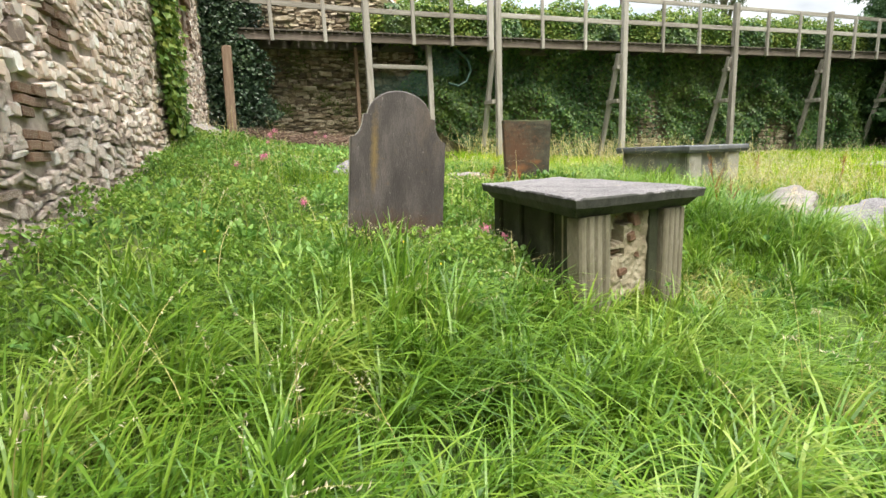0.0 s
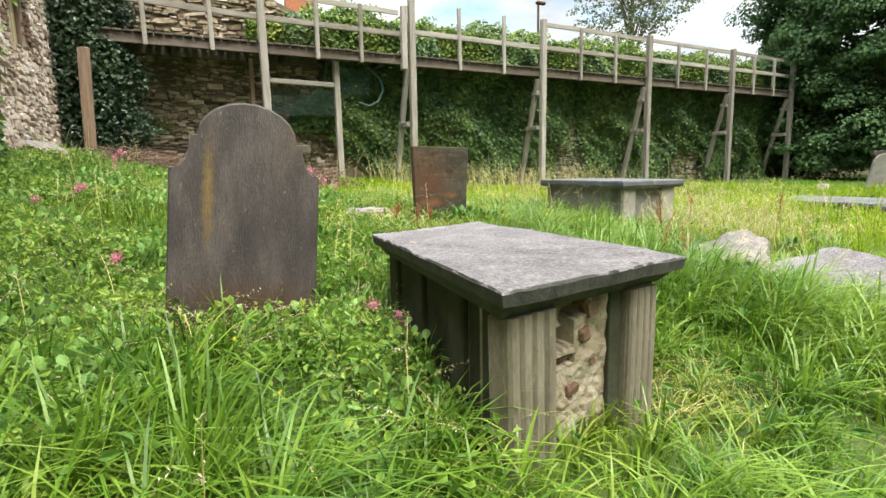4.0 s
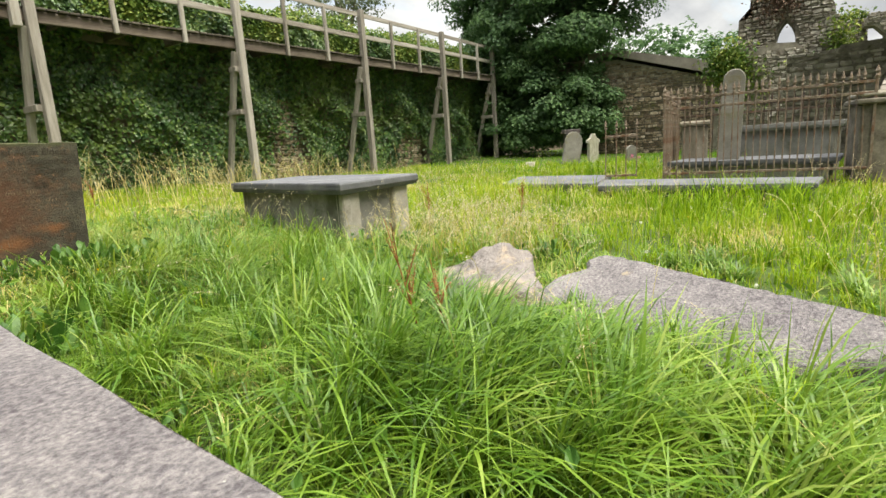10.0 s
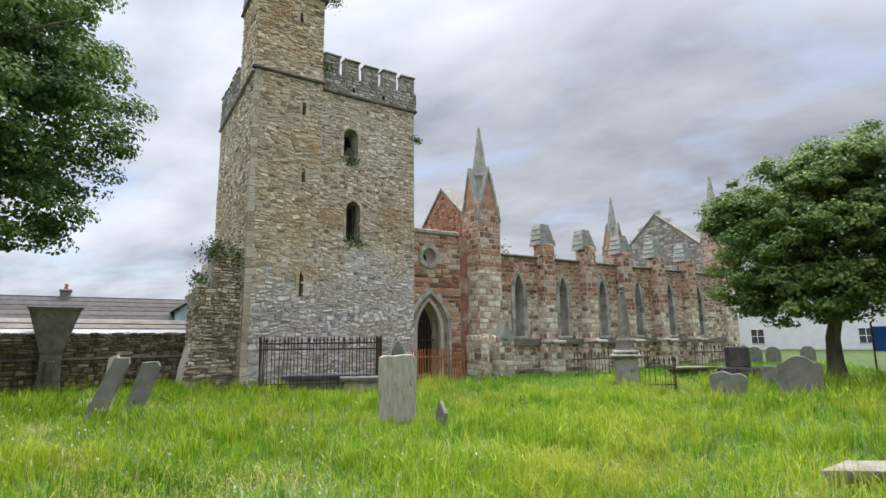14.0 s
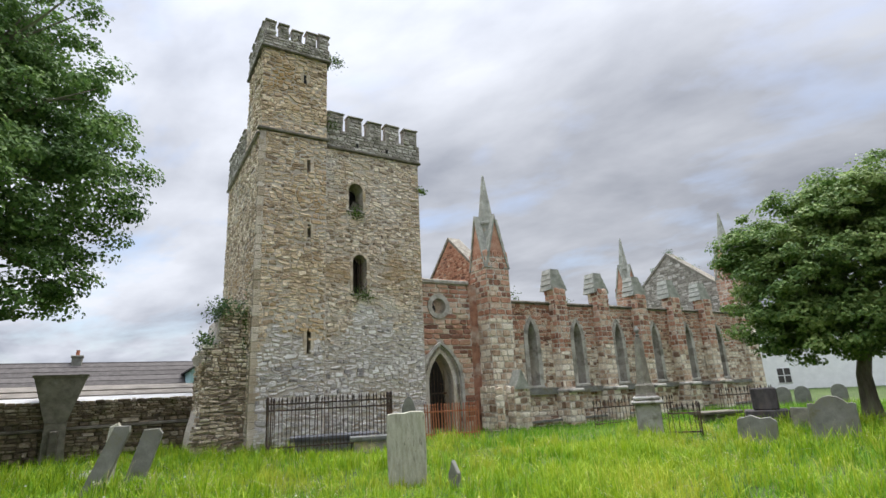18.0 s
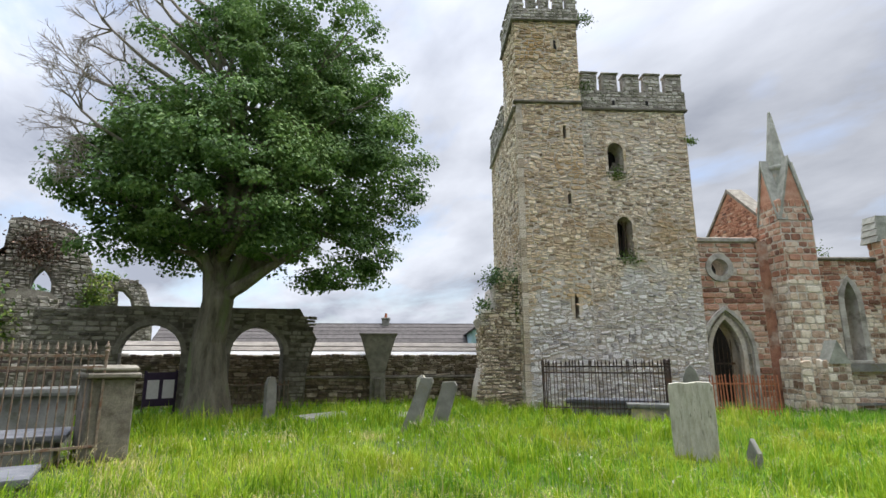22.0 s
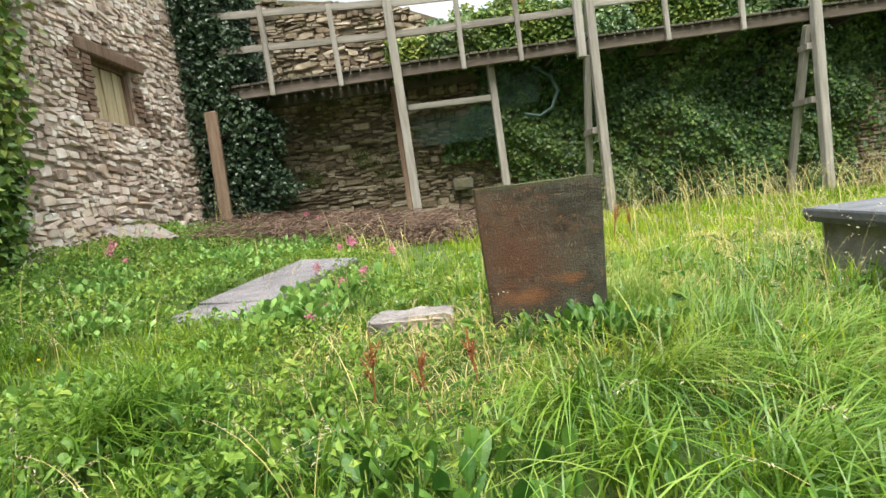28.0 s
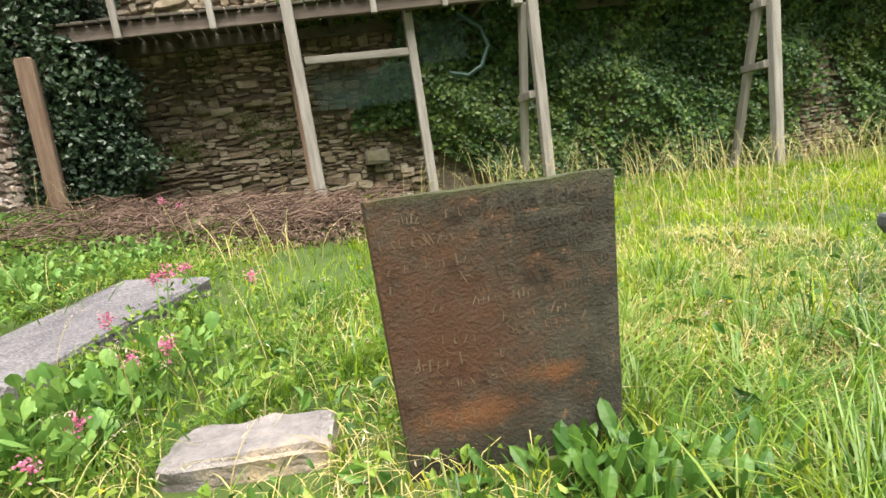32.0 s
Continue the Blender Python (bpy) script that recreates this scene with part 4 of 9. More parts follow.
def build_west_wall():
    w = thing("wall_west", ww_m, "rubble stone building wall with red brick repairs and a boarded window", "wall", kind="structure")
    win = (-3.05, -2.15, 3.42, 4.28)       # x0 x1 z0 z1 of the opening
    g = Geo()
    L, H = 31.85, 7.55
    g.box((-L, 0.02, -0.6), (win[0], 0.6, H), 0.0)
    g.box((win[1], 0.02, -0.6), (0, 0.6, H), 0.0)
    g.box((win[0], 0.02, -0.6), (win[1], 0.6, win[2]), 0.0)
    g.box((win[0], 0.02, win[3]), (win[1], 0.6, H), 0.0)
    part("wall_core", g, M_MORTAR_PINK, w)
    part("eaves_coping", Geo().box((-L - 0.12, -0.14, H), (0.0, 0.6, H + 0.2), 0.02), M_GREYST, w, "pale grey stone coping along the wall head")
    lay_stones(w, M_RUBBLE, M_RUBBLE_P, 7.0, 3.4, z0=4.1, x0=-31.85, course=(0.08, 0.2), size=(0.1, 0.36), depth=0.03, joint=0.012, wander=0.1, split=0.4, seed=6, tilt=5.0)
    inwin = lambda x, z: win[0] - 0.22 < x < win[1] + 0.22 and win[2] - 0.03 < z < win[3] + 0.22
    jamb = lambda x, z: (-10.2 < x < -9.7 and 1.2 < z < 1.8) or (-9.5 < x < -9.05 and 2.1 < z < 2.5) 
    lay_stones(w, M_RUBBLE, M_RUBBLE_P, 13.0, 6.4, z0=-0.1, x0=-13.0, course=(0.05, 0.17), size=(0.06, 0.27), depth=0.030, joint=0.008, wander=0.26, split=0.45,
               holes=(inwin, jamb), single=lambda x, z: -11.0 < x < -7.6 and 0.5 < z < 2.4, seed=5, tilt=9.0)
    # brick repairs round the window and in an old jamb
    me = Geo().box((0, 0, 0), (1, 1, 1), 0.06).mesh("brick")
    me.materials.append(M_BRICKRED)
    r = random.Random(8)
    spots = [(x, z) for x in (win[0] - 0.2, win[1] + 0.01) for z in np.arange(win[2], win[3] + 0.2, 0.078)]
    spots += [(-10.15 + 0.2 * (k % 2), 1.25 + 0.078 * (k // 2)) for k in range(14)] + [(-9.5 + 0.22 * (k % 2), 2.15 + 0.078 * (k // 2)) for k in range(9)] + [(win[1] + 0.2 + 0.2 * (k % 2), 3.30 + 0.078 * (k // 2)) for k in range(12)] + [(win[0] - 0.42, 3.6 + 0.078 * k) for k in range(9)]
    for x, z in spots:
        if r.random() < 0.9:
            b = new("brick", me)
            b.parent = w
            b.matrix_basis = Matrix.LocRotScale((x + r.uniform(-.02, .02), -r.uniform(.015, .045), z), Euler((0, radians(r.uniform(-3, 3)), 0)), (r.uniform(.15, .215), .08, .065))
    win_ob = thing("window_1", ww_m @ Matrix.Translation((win[0], 0, win[2])), "small window opening boarded up with straw-coloured upright boards under a timber lintel", "window", kind="structure")
    part("lintel", Geo().box((-0.3, -0.06, 0.86), (1.2, 0.3, 1.05), 0.02, jit=0.008), M_WOODBR, win_ob, "weathered brown timber lintel")
    part("window_frame", Geo().box((0.0, 0.06, 0), (0.08, 0.16, 0.86), 0.008).box((0.82, 0.06, 0), (0.9, 0.16, 0.86), 0.008).box((0, 0.06, 0.78), (0.9, 0.16, 0.86), 0.008), M_WOODBR, win_ob)
    for k in range(6):
        part("board", Geo().box((0, 0, 0), (0.115, 0.03, 0.78 + r.uniform(-.03, .0)), 0.006), M_BOARD, win_ob, m=pose(0.09 + 0.122 * k, 0.09 + 0.01 * (k % 2), 0.0, 0, r.uniform(-1.5, 1.5), 0))
    part("back_panel", Geo().box((0, 0.3, 0), (0.9, 0.34, 0.86), 0.0), M_BLACK, win_ob)


build_west_wall()


# ---- northern retaining wall behind the walkway ----
NY = 19.35


def north_top(x):
    return float(np.interp(x, (-1, 0.5, 3.6, 4.6, 6, 30), (6.6, 6.35, 5.85, 5.35, 5.2, 5.2)))


def build_north_wall():
    w = thing("wall_north", pose(-0.6, NY, 0), "slaty rubble retaining wall, bare at one end and ivy-clad beyond", "wall", kind="structure")
    g = Geo()
    xs = [-0.3, 1.0, 2.4, 4.2, 5.4, 8, 12, 18, 24, 31, 42]
    for a, b in zip(xs, xs[1:]):
        za, zb = north_top(a - 0.6), north_top(b - 0.6)
        g.add([(a, 0.02, 0.2), (b, 0.02, 0.2), (b, 0.7, 0.2), (a, 0.7, 0.2), (a, 0.02, za), (b, 0.02, zb), (b, 0.7, zb), (a, 0.7, za)],
              [(0, 1, 5, 4), (2, 3, 7, 6), (4, 5, 6, 7), (0, 3, 2, 1)] + ([(0, 4, 7, 3)] if a == xs[0] else []) + ([(1, 2, 6, 5)] if b == xs[-1] else []))
    part("wall_core", g, M_DARKMORT, w)
    lay_stones(w, M_BACKST, M_BACKST_P, 6.6, 5.6, z0=1.0, x0=-0.3, course=(0.035, 0.17), size=(0.08, 0.46), depth=0.055, joint=0.005, wander=0.30, split=0.5,
               single=lambda x, z: 1.2 < x < 4.4 and 1.6 < z < 3.3, seed=9, top=lambda x: north_top(x - 0.6), tilt=6.0)
    # a jutting broken course and a loose block at the wall foot
    rr = random.Random(5)
    for k in range(9):
        part("projecting_stone", Geo().box((0, -0.16, 0), (rr.uniform(.22, .42), 0.05, rr.uniform(.06, .11)), 0.02, jit=0.015), M_BACKST_P, w, m=pose(2.35 + 0.27 * k, 0, 3.0 + rr.uniform(-.04, .06) + 0.02 * k, 0, rr.uniform(-4, 4), 0))
    part("projecting_stone", Geo().box((0, -0.3, 0), (0.42, 0.05, 0.22), 0.03, jit=0.02), M_GREYST, w, m=pose(5.0, 0, 1.85, 0, 3, 0))
    # bare patches that show between the ivy
    for x0, x1, z1, sd in ((13.3, 15.3, 3.4, 19), (19.1, 21.0, 2.5, 20)):
        lay_stones(w, M_BACKST, M_BACKST_P, x1 - x0, z1 - 0.7, z0=0.7, x0=x0, course=(0.06, 0.18), size=(0.12, 0.45), depth=0.05, joint=0.012, wander=0.06, split=0.4, seed=sd, tilt=2.5)


build_north_wall()


def build_ivy():
    # ivy sheet on the wall under the walkway
    n = 76000
    x = rng.uniform(4.3, 26.5, n)
    z = rng.uniform(0.7, 5.2, n)
    lump = 0.5 + 0.5 * np.sin(x * 1.9 + np.sin(z * 2.3)) * np.sin(z * 1.7 + 0.7 * np.sin(x * 0.9))
    bare = ((np.abs(x - 13.6) < 0.75 - 0.25 * (z - 1.0)) & (z < 3.0)) | ((np.abs(x - 19.4) < 0.7) & (z < 2.0))
    left = x < 4.7 + 0.5 * np.sin(z * 2) + np.where(z < 2.4, 1.0 + (2.4 - z) * 0.6, 0) - np.where(z > 4.3, 0.6, 0)
    keep = ~(left | (bare & (rng.uniform(0, 1, n) < 0.85)))
    x, z, lump = x[keep], z[keep], lump[keep]
    fine = 0.5 + 0.5 * np.sin(x * 6.1 + 2.0 * np.sin(z * 2.9)) * np.sin(z * 5.3 + np.sin(x * 3.1))
    y = NY - 0.05 - 0.50 * lump ** 1.6 - 0.16 * fine ** 1.4 - np.abs(rng.normal(0, 0.04, len(x)))
    me = leaf_mesh("ivy", np.stack([x, y, z], 1), 0.10, up=np.tile((0, -1, 0.35), (len(x), 1)), flat=0.55, aspect=0.9)
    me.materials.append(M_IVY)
    tagged(new("wall_ivy", me), "dense dark ivy hanging over the retaining wall", "ivy", kind="stuff")
    # ivy hedge on top of the wall, behind the rail; sunlight is in its leaf colour
    n = 60000
    x = rng.uniform(3.4, 27, n)
    hgt = 0.40 + 0.12 * np.sin(x * 1.3) + 0.12 * np.sin(x * 3.1 + 1) + 0.10 * np.sin(x * 7.7)
    z = 4.15 + rng.uniform(0, 1, n) ** 0.8 * (1.05 + hgt * 0.9)
    y = NY - 0.15 - 0.25 * rng.uniform(0, 1, n) + np.where(z > 5.3, rng.uniform(0, 0.9, n), 0)
    ok = ~((x < 4.8) & (z > 5.0))
    me = leaf_mesh("ivy", np.stack([x, y, z], 1)[ok], 0.095, up=np.tile((0, -0.7, 0.8), (ok.sum(), 1)), flat=0.5, aspect=0.85)
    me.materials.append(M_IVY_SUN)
    tagged(new("hedge_ivy", me), "bright green ivy and weeds crowning the wall behind the rail", "ivy", kind="stuff")
    # dark bush in the corner of the two walls
    n = 30000
    q = rng.normal(size=(n, 3))
    q /= np.linalg.norm(q, axis=1)[:, None]
    rad = 0.65 + 0.35 * rng.uniform(0, 1, n) ** 0.5
    zc = rng.uniform(1.75, 7.6, n)
    rx = np.interp(zc, (1.75, 2.3, 3.2, 4.0, 5, 7.6), (0.80, 1.20, 1.20, 0.95, 0.95, 0.8)) * (1 + 0.16 * np.sin(zc * 5 + q[:, 0] * 3) + 0.08 * np.sin(zc * 13 + q[:, 1] * 7))
    C = np.stack([0.08 + q[:, 0] * rx * rad, 18.55 + q[:, 1] * 0.75 * rad, zc + 0.15 * q[:, 2]], 1)
    C = C[C[:, 0] > -0.42]
    me = leaf_mesh("ivy", C, 0.095, up=np.tile((0.3, -0.8, 0.5), (len(C), 1)), flat=0.4, aspect=0.8)
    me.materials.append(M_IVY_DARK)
    tagged(new("corner_ivy_bush", me), "dark glossy ivy bush filling the corner of two walls", "ivy", kind="stuff")
    # tufts of weed rooted in the joints of the bare wall
    for k, (x, z, sz) in enumerate(((1.9, 3.5, .22), (2.6, 2.75, .18), (3.1, 2.5, .26), (2.0, 4.0, .2), (3.3, 3.9, .16), (4.3, 2.5, .3), (4.9, 2.2, .3), (1.5, 2.5, .15))):
        me = leaf_mesh("ivy", rng.normal(size=(240, 3)) * (sz, 0.05, sz * 0.8) + (x, NY - 0.12, z), 0.05, aspect=0.5)
        me.materials.append(M_MOSS)
        tagged(new("wall_weed", me), "small green weed rooted in a wall joint", "weed", "weeds on the wall", kind="stuff")
    # climbing ivy on the western wall
    n = 7000
    s = rng.normal(0, 0.45, n)
    z = rng.uniform(1.6, 6.5, n)
    s = -5.15 + s * np.interp(z, (1.6, 2.5, 4, 6.5), (0.35, 0.55, 0.75, 1.1)) + np.interp(z, (1.6, 6.5), (-0.2, 0.2))
    P = np.array([ww_m @ Vector((a, -0.07 - abs(b), c)) for a, b, c in zip(s, rng.normal(0, .09, n), z)])
    me = leaf_mesh("ivy", P, 0.12, up=np.tile((1, -0.2, 0.4), (n, 1)), flat=0.5, aspect=0.85)
    me.materials.append(M_IVY_SUN)
    tagged(new("climbing_ivy", me), "yellow-green ivy climbing up the rubble wall", "ivy", kind="stuff")


build_ivy()


# ---- timber walkway on raking trestles ----
def build_walkway():
    DZ, Y0 = 4.05, 18.08
    w = thing("timber_walkway", pose(0, 0, 0), "weathered grey timber walkway on tall trestles with an open handrail", "walkway")
    r = random.Random(21)
    posts = [(3.62, 5.50), (7.27, 5.72), (11.5, 5.62), (15.93, 5.60), (20.35, 5.55), (24.2, 5.50)]

    def post(x, y, z0, z1, wd=0.15, lean=0.0, mt=M_WOOD, name="post", label=""):
        part(name, Geo().box((-wd / 2, -wd / 2, 0), (wd / 2, wd / 2, z1 - z0), 0.012, jit=0.006), mt, w, label, m=pose(x, y, z0, 0, lean, 0))
    for i, (x, zt) in enumerate(posts):
        zb = gz(x, Y0) - 0.1
        post(x, Y0 - 0.07, zb, zt, 0.16, r.uniform(-0.5, 0.5))
        # raking rear leg, spacer blocks
        b, t = Vector((x - 0.10, Y0 + 0.95, gz(x, 19) - 0.1)), Vector((x - 0.10, Y0 + 0.02, DZ - 0.1))
        if i > 0:
            part("raking_leg", Geo().box((-0.055, -0.07, 0), (0.055, 0.07, (t - b).length), 0.01, jit=0.005), M_WOOD, w,
                 m=Matrix.Translation(b) @ (t - b).to_track_quat("Z", "Y").to_matrix().to_4x4())
            for zz in (2.55, 3.55):
                if zz > 3 and i < 2:
                    continue
                yy = Y0 + 0.95 - (zz - b.z) / (t.z - b.z) * 0.93
                part("spacer", Geo().box((-0.17, -0.02, -0.06), (0.05, yy - Y0 + 0.12, 0.06), 0.008), M_WOOD, w, m=pose(x, Y0, zz))
    # second upright of the first trestle, its crossbar and a rear upright
    post(5.42, 18.46, gz(5.4, 18.4) - 0.1, 4.15, 0.14, -0.6)
    part("crossbar", Geo().box((0, -0.05, -0.055), (1.66, 0.05, 0.055), 0.01, jit=0.004), M_WOODH, w, m=pose(3.70, 18.36, 3.50, 0, 0.4, 3.5))
    post(3.45, 18.9, 1.5, DZ, 0.10, 0, M_WOODBR)
    post(7.05, 18.02, 3.9, 5.45, 0.15, 0.8)
    # joists, front beam, deck boards
    part("front_beam", Geo().box((0, -0.04, 0), (7.0, 0.04, 0.20), 0.01, jit=0.004), M_BEAM, w, m=pose(0.35, Y0 + 0.06, DZ - 0.02, 0, -0.1, 0))
    part("front_beam", Geo().box((0, -0.04, 0), (17.1, 0.04, 0.20), 0.01, jit=0.004), M_BEAM, w, m=pose(7.3, Y0 + 0.06, DZ - 0.02))
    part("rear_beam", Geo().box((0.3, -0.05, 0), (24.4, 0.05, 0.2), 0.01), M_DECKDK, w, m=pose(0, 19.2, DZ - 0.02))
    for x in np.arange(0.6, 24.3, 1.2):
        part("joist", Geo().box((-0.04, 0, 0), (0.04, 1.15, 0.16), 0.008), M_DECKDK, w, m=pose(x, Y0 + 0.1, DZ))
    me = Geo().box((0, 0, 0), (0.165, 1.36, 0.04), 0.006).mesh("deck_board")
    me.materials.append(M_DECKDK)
    x = 0.35
    while x < 24.3:
        b = new("deck_board", me)
        b.parent = w
        b.matrix_basis = pose(x, Y0 - 0.04 - r.uniform(0, .03), DZ + 0.19 + r.uniform(-.004, .004), 0, 0, r.uniform(-.3, .3))
        x += 0.185
    # rails and balusters
    def rail(x0, x1, z0, z1, y=Y0 - 0.0, hh=0.13):
        a, b = Vector((x0, y, z0)), Vector((x1, y, z1))
        part("rail", Geo().box((0, -0.02, -hh / 2), ((b - a).length, 0.02, hh / 2), 0.008, jit=0.004), M_WOODH, w,
             m=Matrix.Translation(a) @ pose(0, 0, 0, 0, -math.degrees(math.atan2(z1 - z0, x1 - x0)), 0))
    rail(0.3, 3.6, 5.55, 5.38), rail(3.6, 6.95, 5.36, 5.28), rail(0.3, 3.6, 4.92, 4.80), rail(3.6, 7.0, 4.80, 4.78)
    rail(7.3, 11.5, 4.86, 4.84), rail(11.5, 15.9, 4.86, 4.84), rail(15.9, 20.4, 4.86, 4.86), rail(20.4, 24.2, 4.86, 4.84)
    rail(11.5, 15.9, 5.50, 5.48), rail(15.9, 20.4, 5.48, 5.45), rail(20.4, 24.2, 5.45, 5.40)
    for x, zt in ((1.28, 5.6), (2.55, 5.5), (4.85, 5.42), (5.93, 5.40), (8.72, 5.62), (10.15, 5.55), (13.0, 5.5), (14.45, 5.5), (17.4, 5.48), (18.9, 5.48), (21.7, 5.42), (23.0, 5.42)):
        post(x, Y0 - 0.03, DZ - 0.05, zt + r.uniform(-.03, .03), 0.09, r.uniform(-.8, .8), name="baluster")
    # inclined brown prop in the corner
    p = thing("leaning_timber_prop", pose(0.16, 17.75, gz(0.16, 17.75) - 0.08), "stout brown timber prop leaning in the ivy corner", "timber prop")
    part("shaft", Geo().box((-0.10, -0.10, 0), (0.10, 0.10, 2.1), 0.02, jit=0.012), M_WOODBR, p, m=pose(0, 0, 0, 2, 1.5, 12))
    # torn netting below the deck
    def net(x0, x1, ztop, zbot, sag):
        gg, step = Geo(), 0.055
        nx = int((x1 - x0) / step)
        zt = lambda x: ztop - sag * math.sin(math.pi * (x - x0) / (x1 - x0)) * 0.2
        for s in (1, -1):
            for k in range(-int((ztop - zbot) / step), nx + int((ztop - zbot) / step)):
                pts = []
                for i in range(11):
                    z = zbot + (ztop - zbot) * i / 10
                    xx = x0 + k * step + s * (z - zbot) * 0.9
                    if x0 <= xx <= x1 and z < zt(xx):
                        pts.append((xx, 0.05 * math.sin(xx * 4 + z * 3), z))
                if len(pts) > 1:
                    gg.tube(pts, [0.004] * len(pts), 3, cap=False)
        return gg
    nt = thing("torn_netting", pose(0, 18.5, 0), "torn green plastic netting sagging under the walkway deck", "netting")
    part("mesh_panel", net(3.75, 5.35, 3.42, 2.75, 0.4), M_NET, nt)
    part("mesh_panel", net(5.5, 6.3, 4.0, 3.3, 0.5), M_NET, nt)
    g = Geo().tube([(6.2, 0, 4.0), (6.55, 0, 3.75), (6.65, 0, 3.45), (6.5, 0, 3.15), (6.25, 0, 3.02), (5.95, 0, 3.1)], [0.035] * 6, 6)
    part("bunched_edge", g, M_NET, nt)
    lamp = thing("street_lamp", pose(15.43, 23.24, 0), "slim street lamp beyond the wall, its head above the rail", "street lamp")
    part("column", Geo().tube([(0, 0, 1.0), (0, 0, 5.0), (0, 0, 7.95)], [0.07, 0.055, 0.045], 8), M_IRON, lamp)
    part("head", Geo().box((-0.10, -0.1, 7.93), (0.34, 0.1, 8.05), 0.04), M_IRON, lamp)


build_walkway()

# ---- abbey: tower, porch, nave ----
AB = pose(15.90, -5.08, 0.0, 0, 0, math.degrees(math.atan2(-0.84539, -0.53416)))   # x along the west front, y into the building


def arch_outline(w, spring, rise, n=8):
    """Half-open pointed arch, from its right foot over the apex to its left foot (x, z)."""
    r = (w * w / 4 + rise * rise) / w
    right = [(w / 2 - r + r * math.cos(a), spring + r * math.sin(a)) for a in np.linspace(0, math.asin(min(1, rise / r)), n)]
    return [(w / 2, 0)] + right + [(-x, z) for x, z in reversed(right[:-1])] + [(-w / 2, 0)]


def in_arch(cx, z0, w, spring, rise, grow=0.0):
    r = (w * w / 4 + rise * rise) / w

    def test(x, z):
        x, z = abs(x - cx), z - z0
        if z < -grow:
            return False
        if z < spring:
            return x < w / 2 + grow
        return (x - (w / 2 - r)) ** 2 + (z - spring) ** 2 < (r + grow) ** 2 and z < spring + rise + grow
    return test


def wall_with_openings(length, z0, z1, thick, openings, x0=0.0, top=None):
    """A wall slab with arched or square openings cut through: openings are (cx, z, w, spring, rise)."""
    g = Geo()
    cuts = sorted(openings)
    x = x0
    for cx, oz, w, sp, rise in cuts:
        a, b = cx - w / 2, cx + w / 2
        if a > x:
            g.box((x, 0, z0), (a, thick, z1), 0.0)
        if oz > z0:
            g.box((a, 0, z0), (b, thick, oz), 0.0)
        if rise > 0:
            o = [(px + cx, pz + oz) for px, pz in arch_outline(w, sp, rise)][1:-1]
            # spandrels, built as strips so that they stay simple
            for p, q in zip(o, o[1:]):
                g.prism([(p[0], p[1]), (p[0], z1), (q[0], z1), (q[0], q[1])], 0, thick)
        else:
            g.box((a, 0, oz + sp), (b, thick, z1), 0.0)
        x = b
    if x < x0 + length:
        g.box((x, 0, z0), (x0 + length, thick, z1), 0.0)
    return g


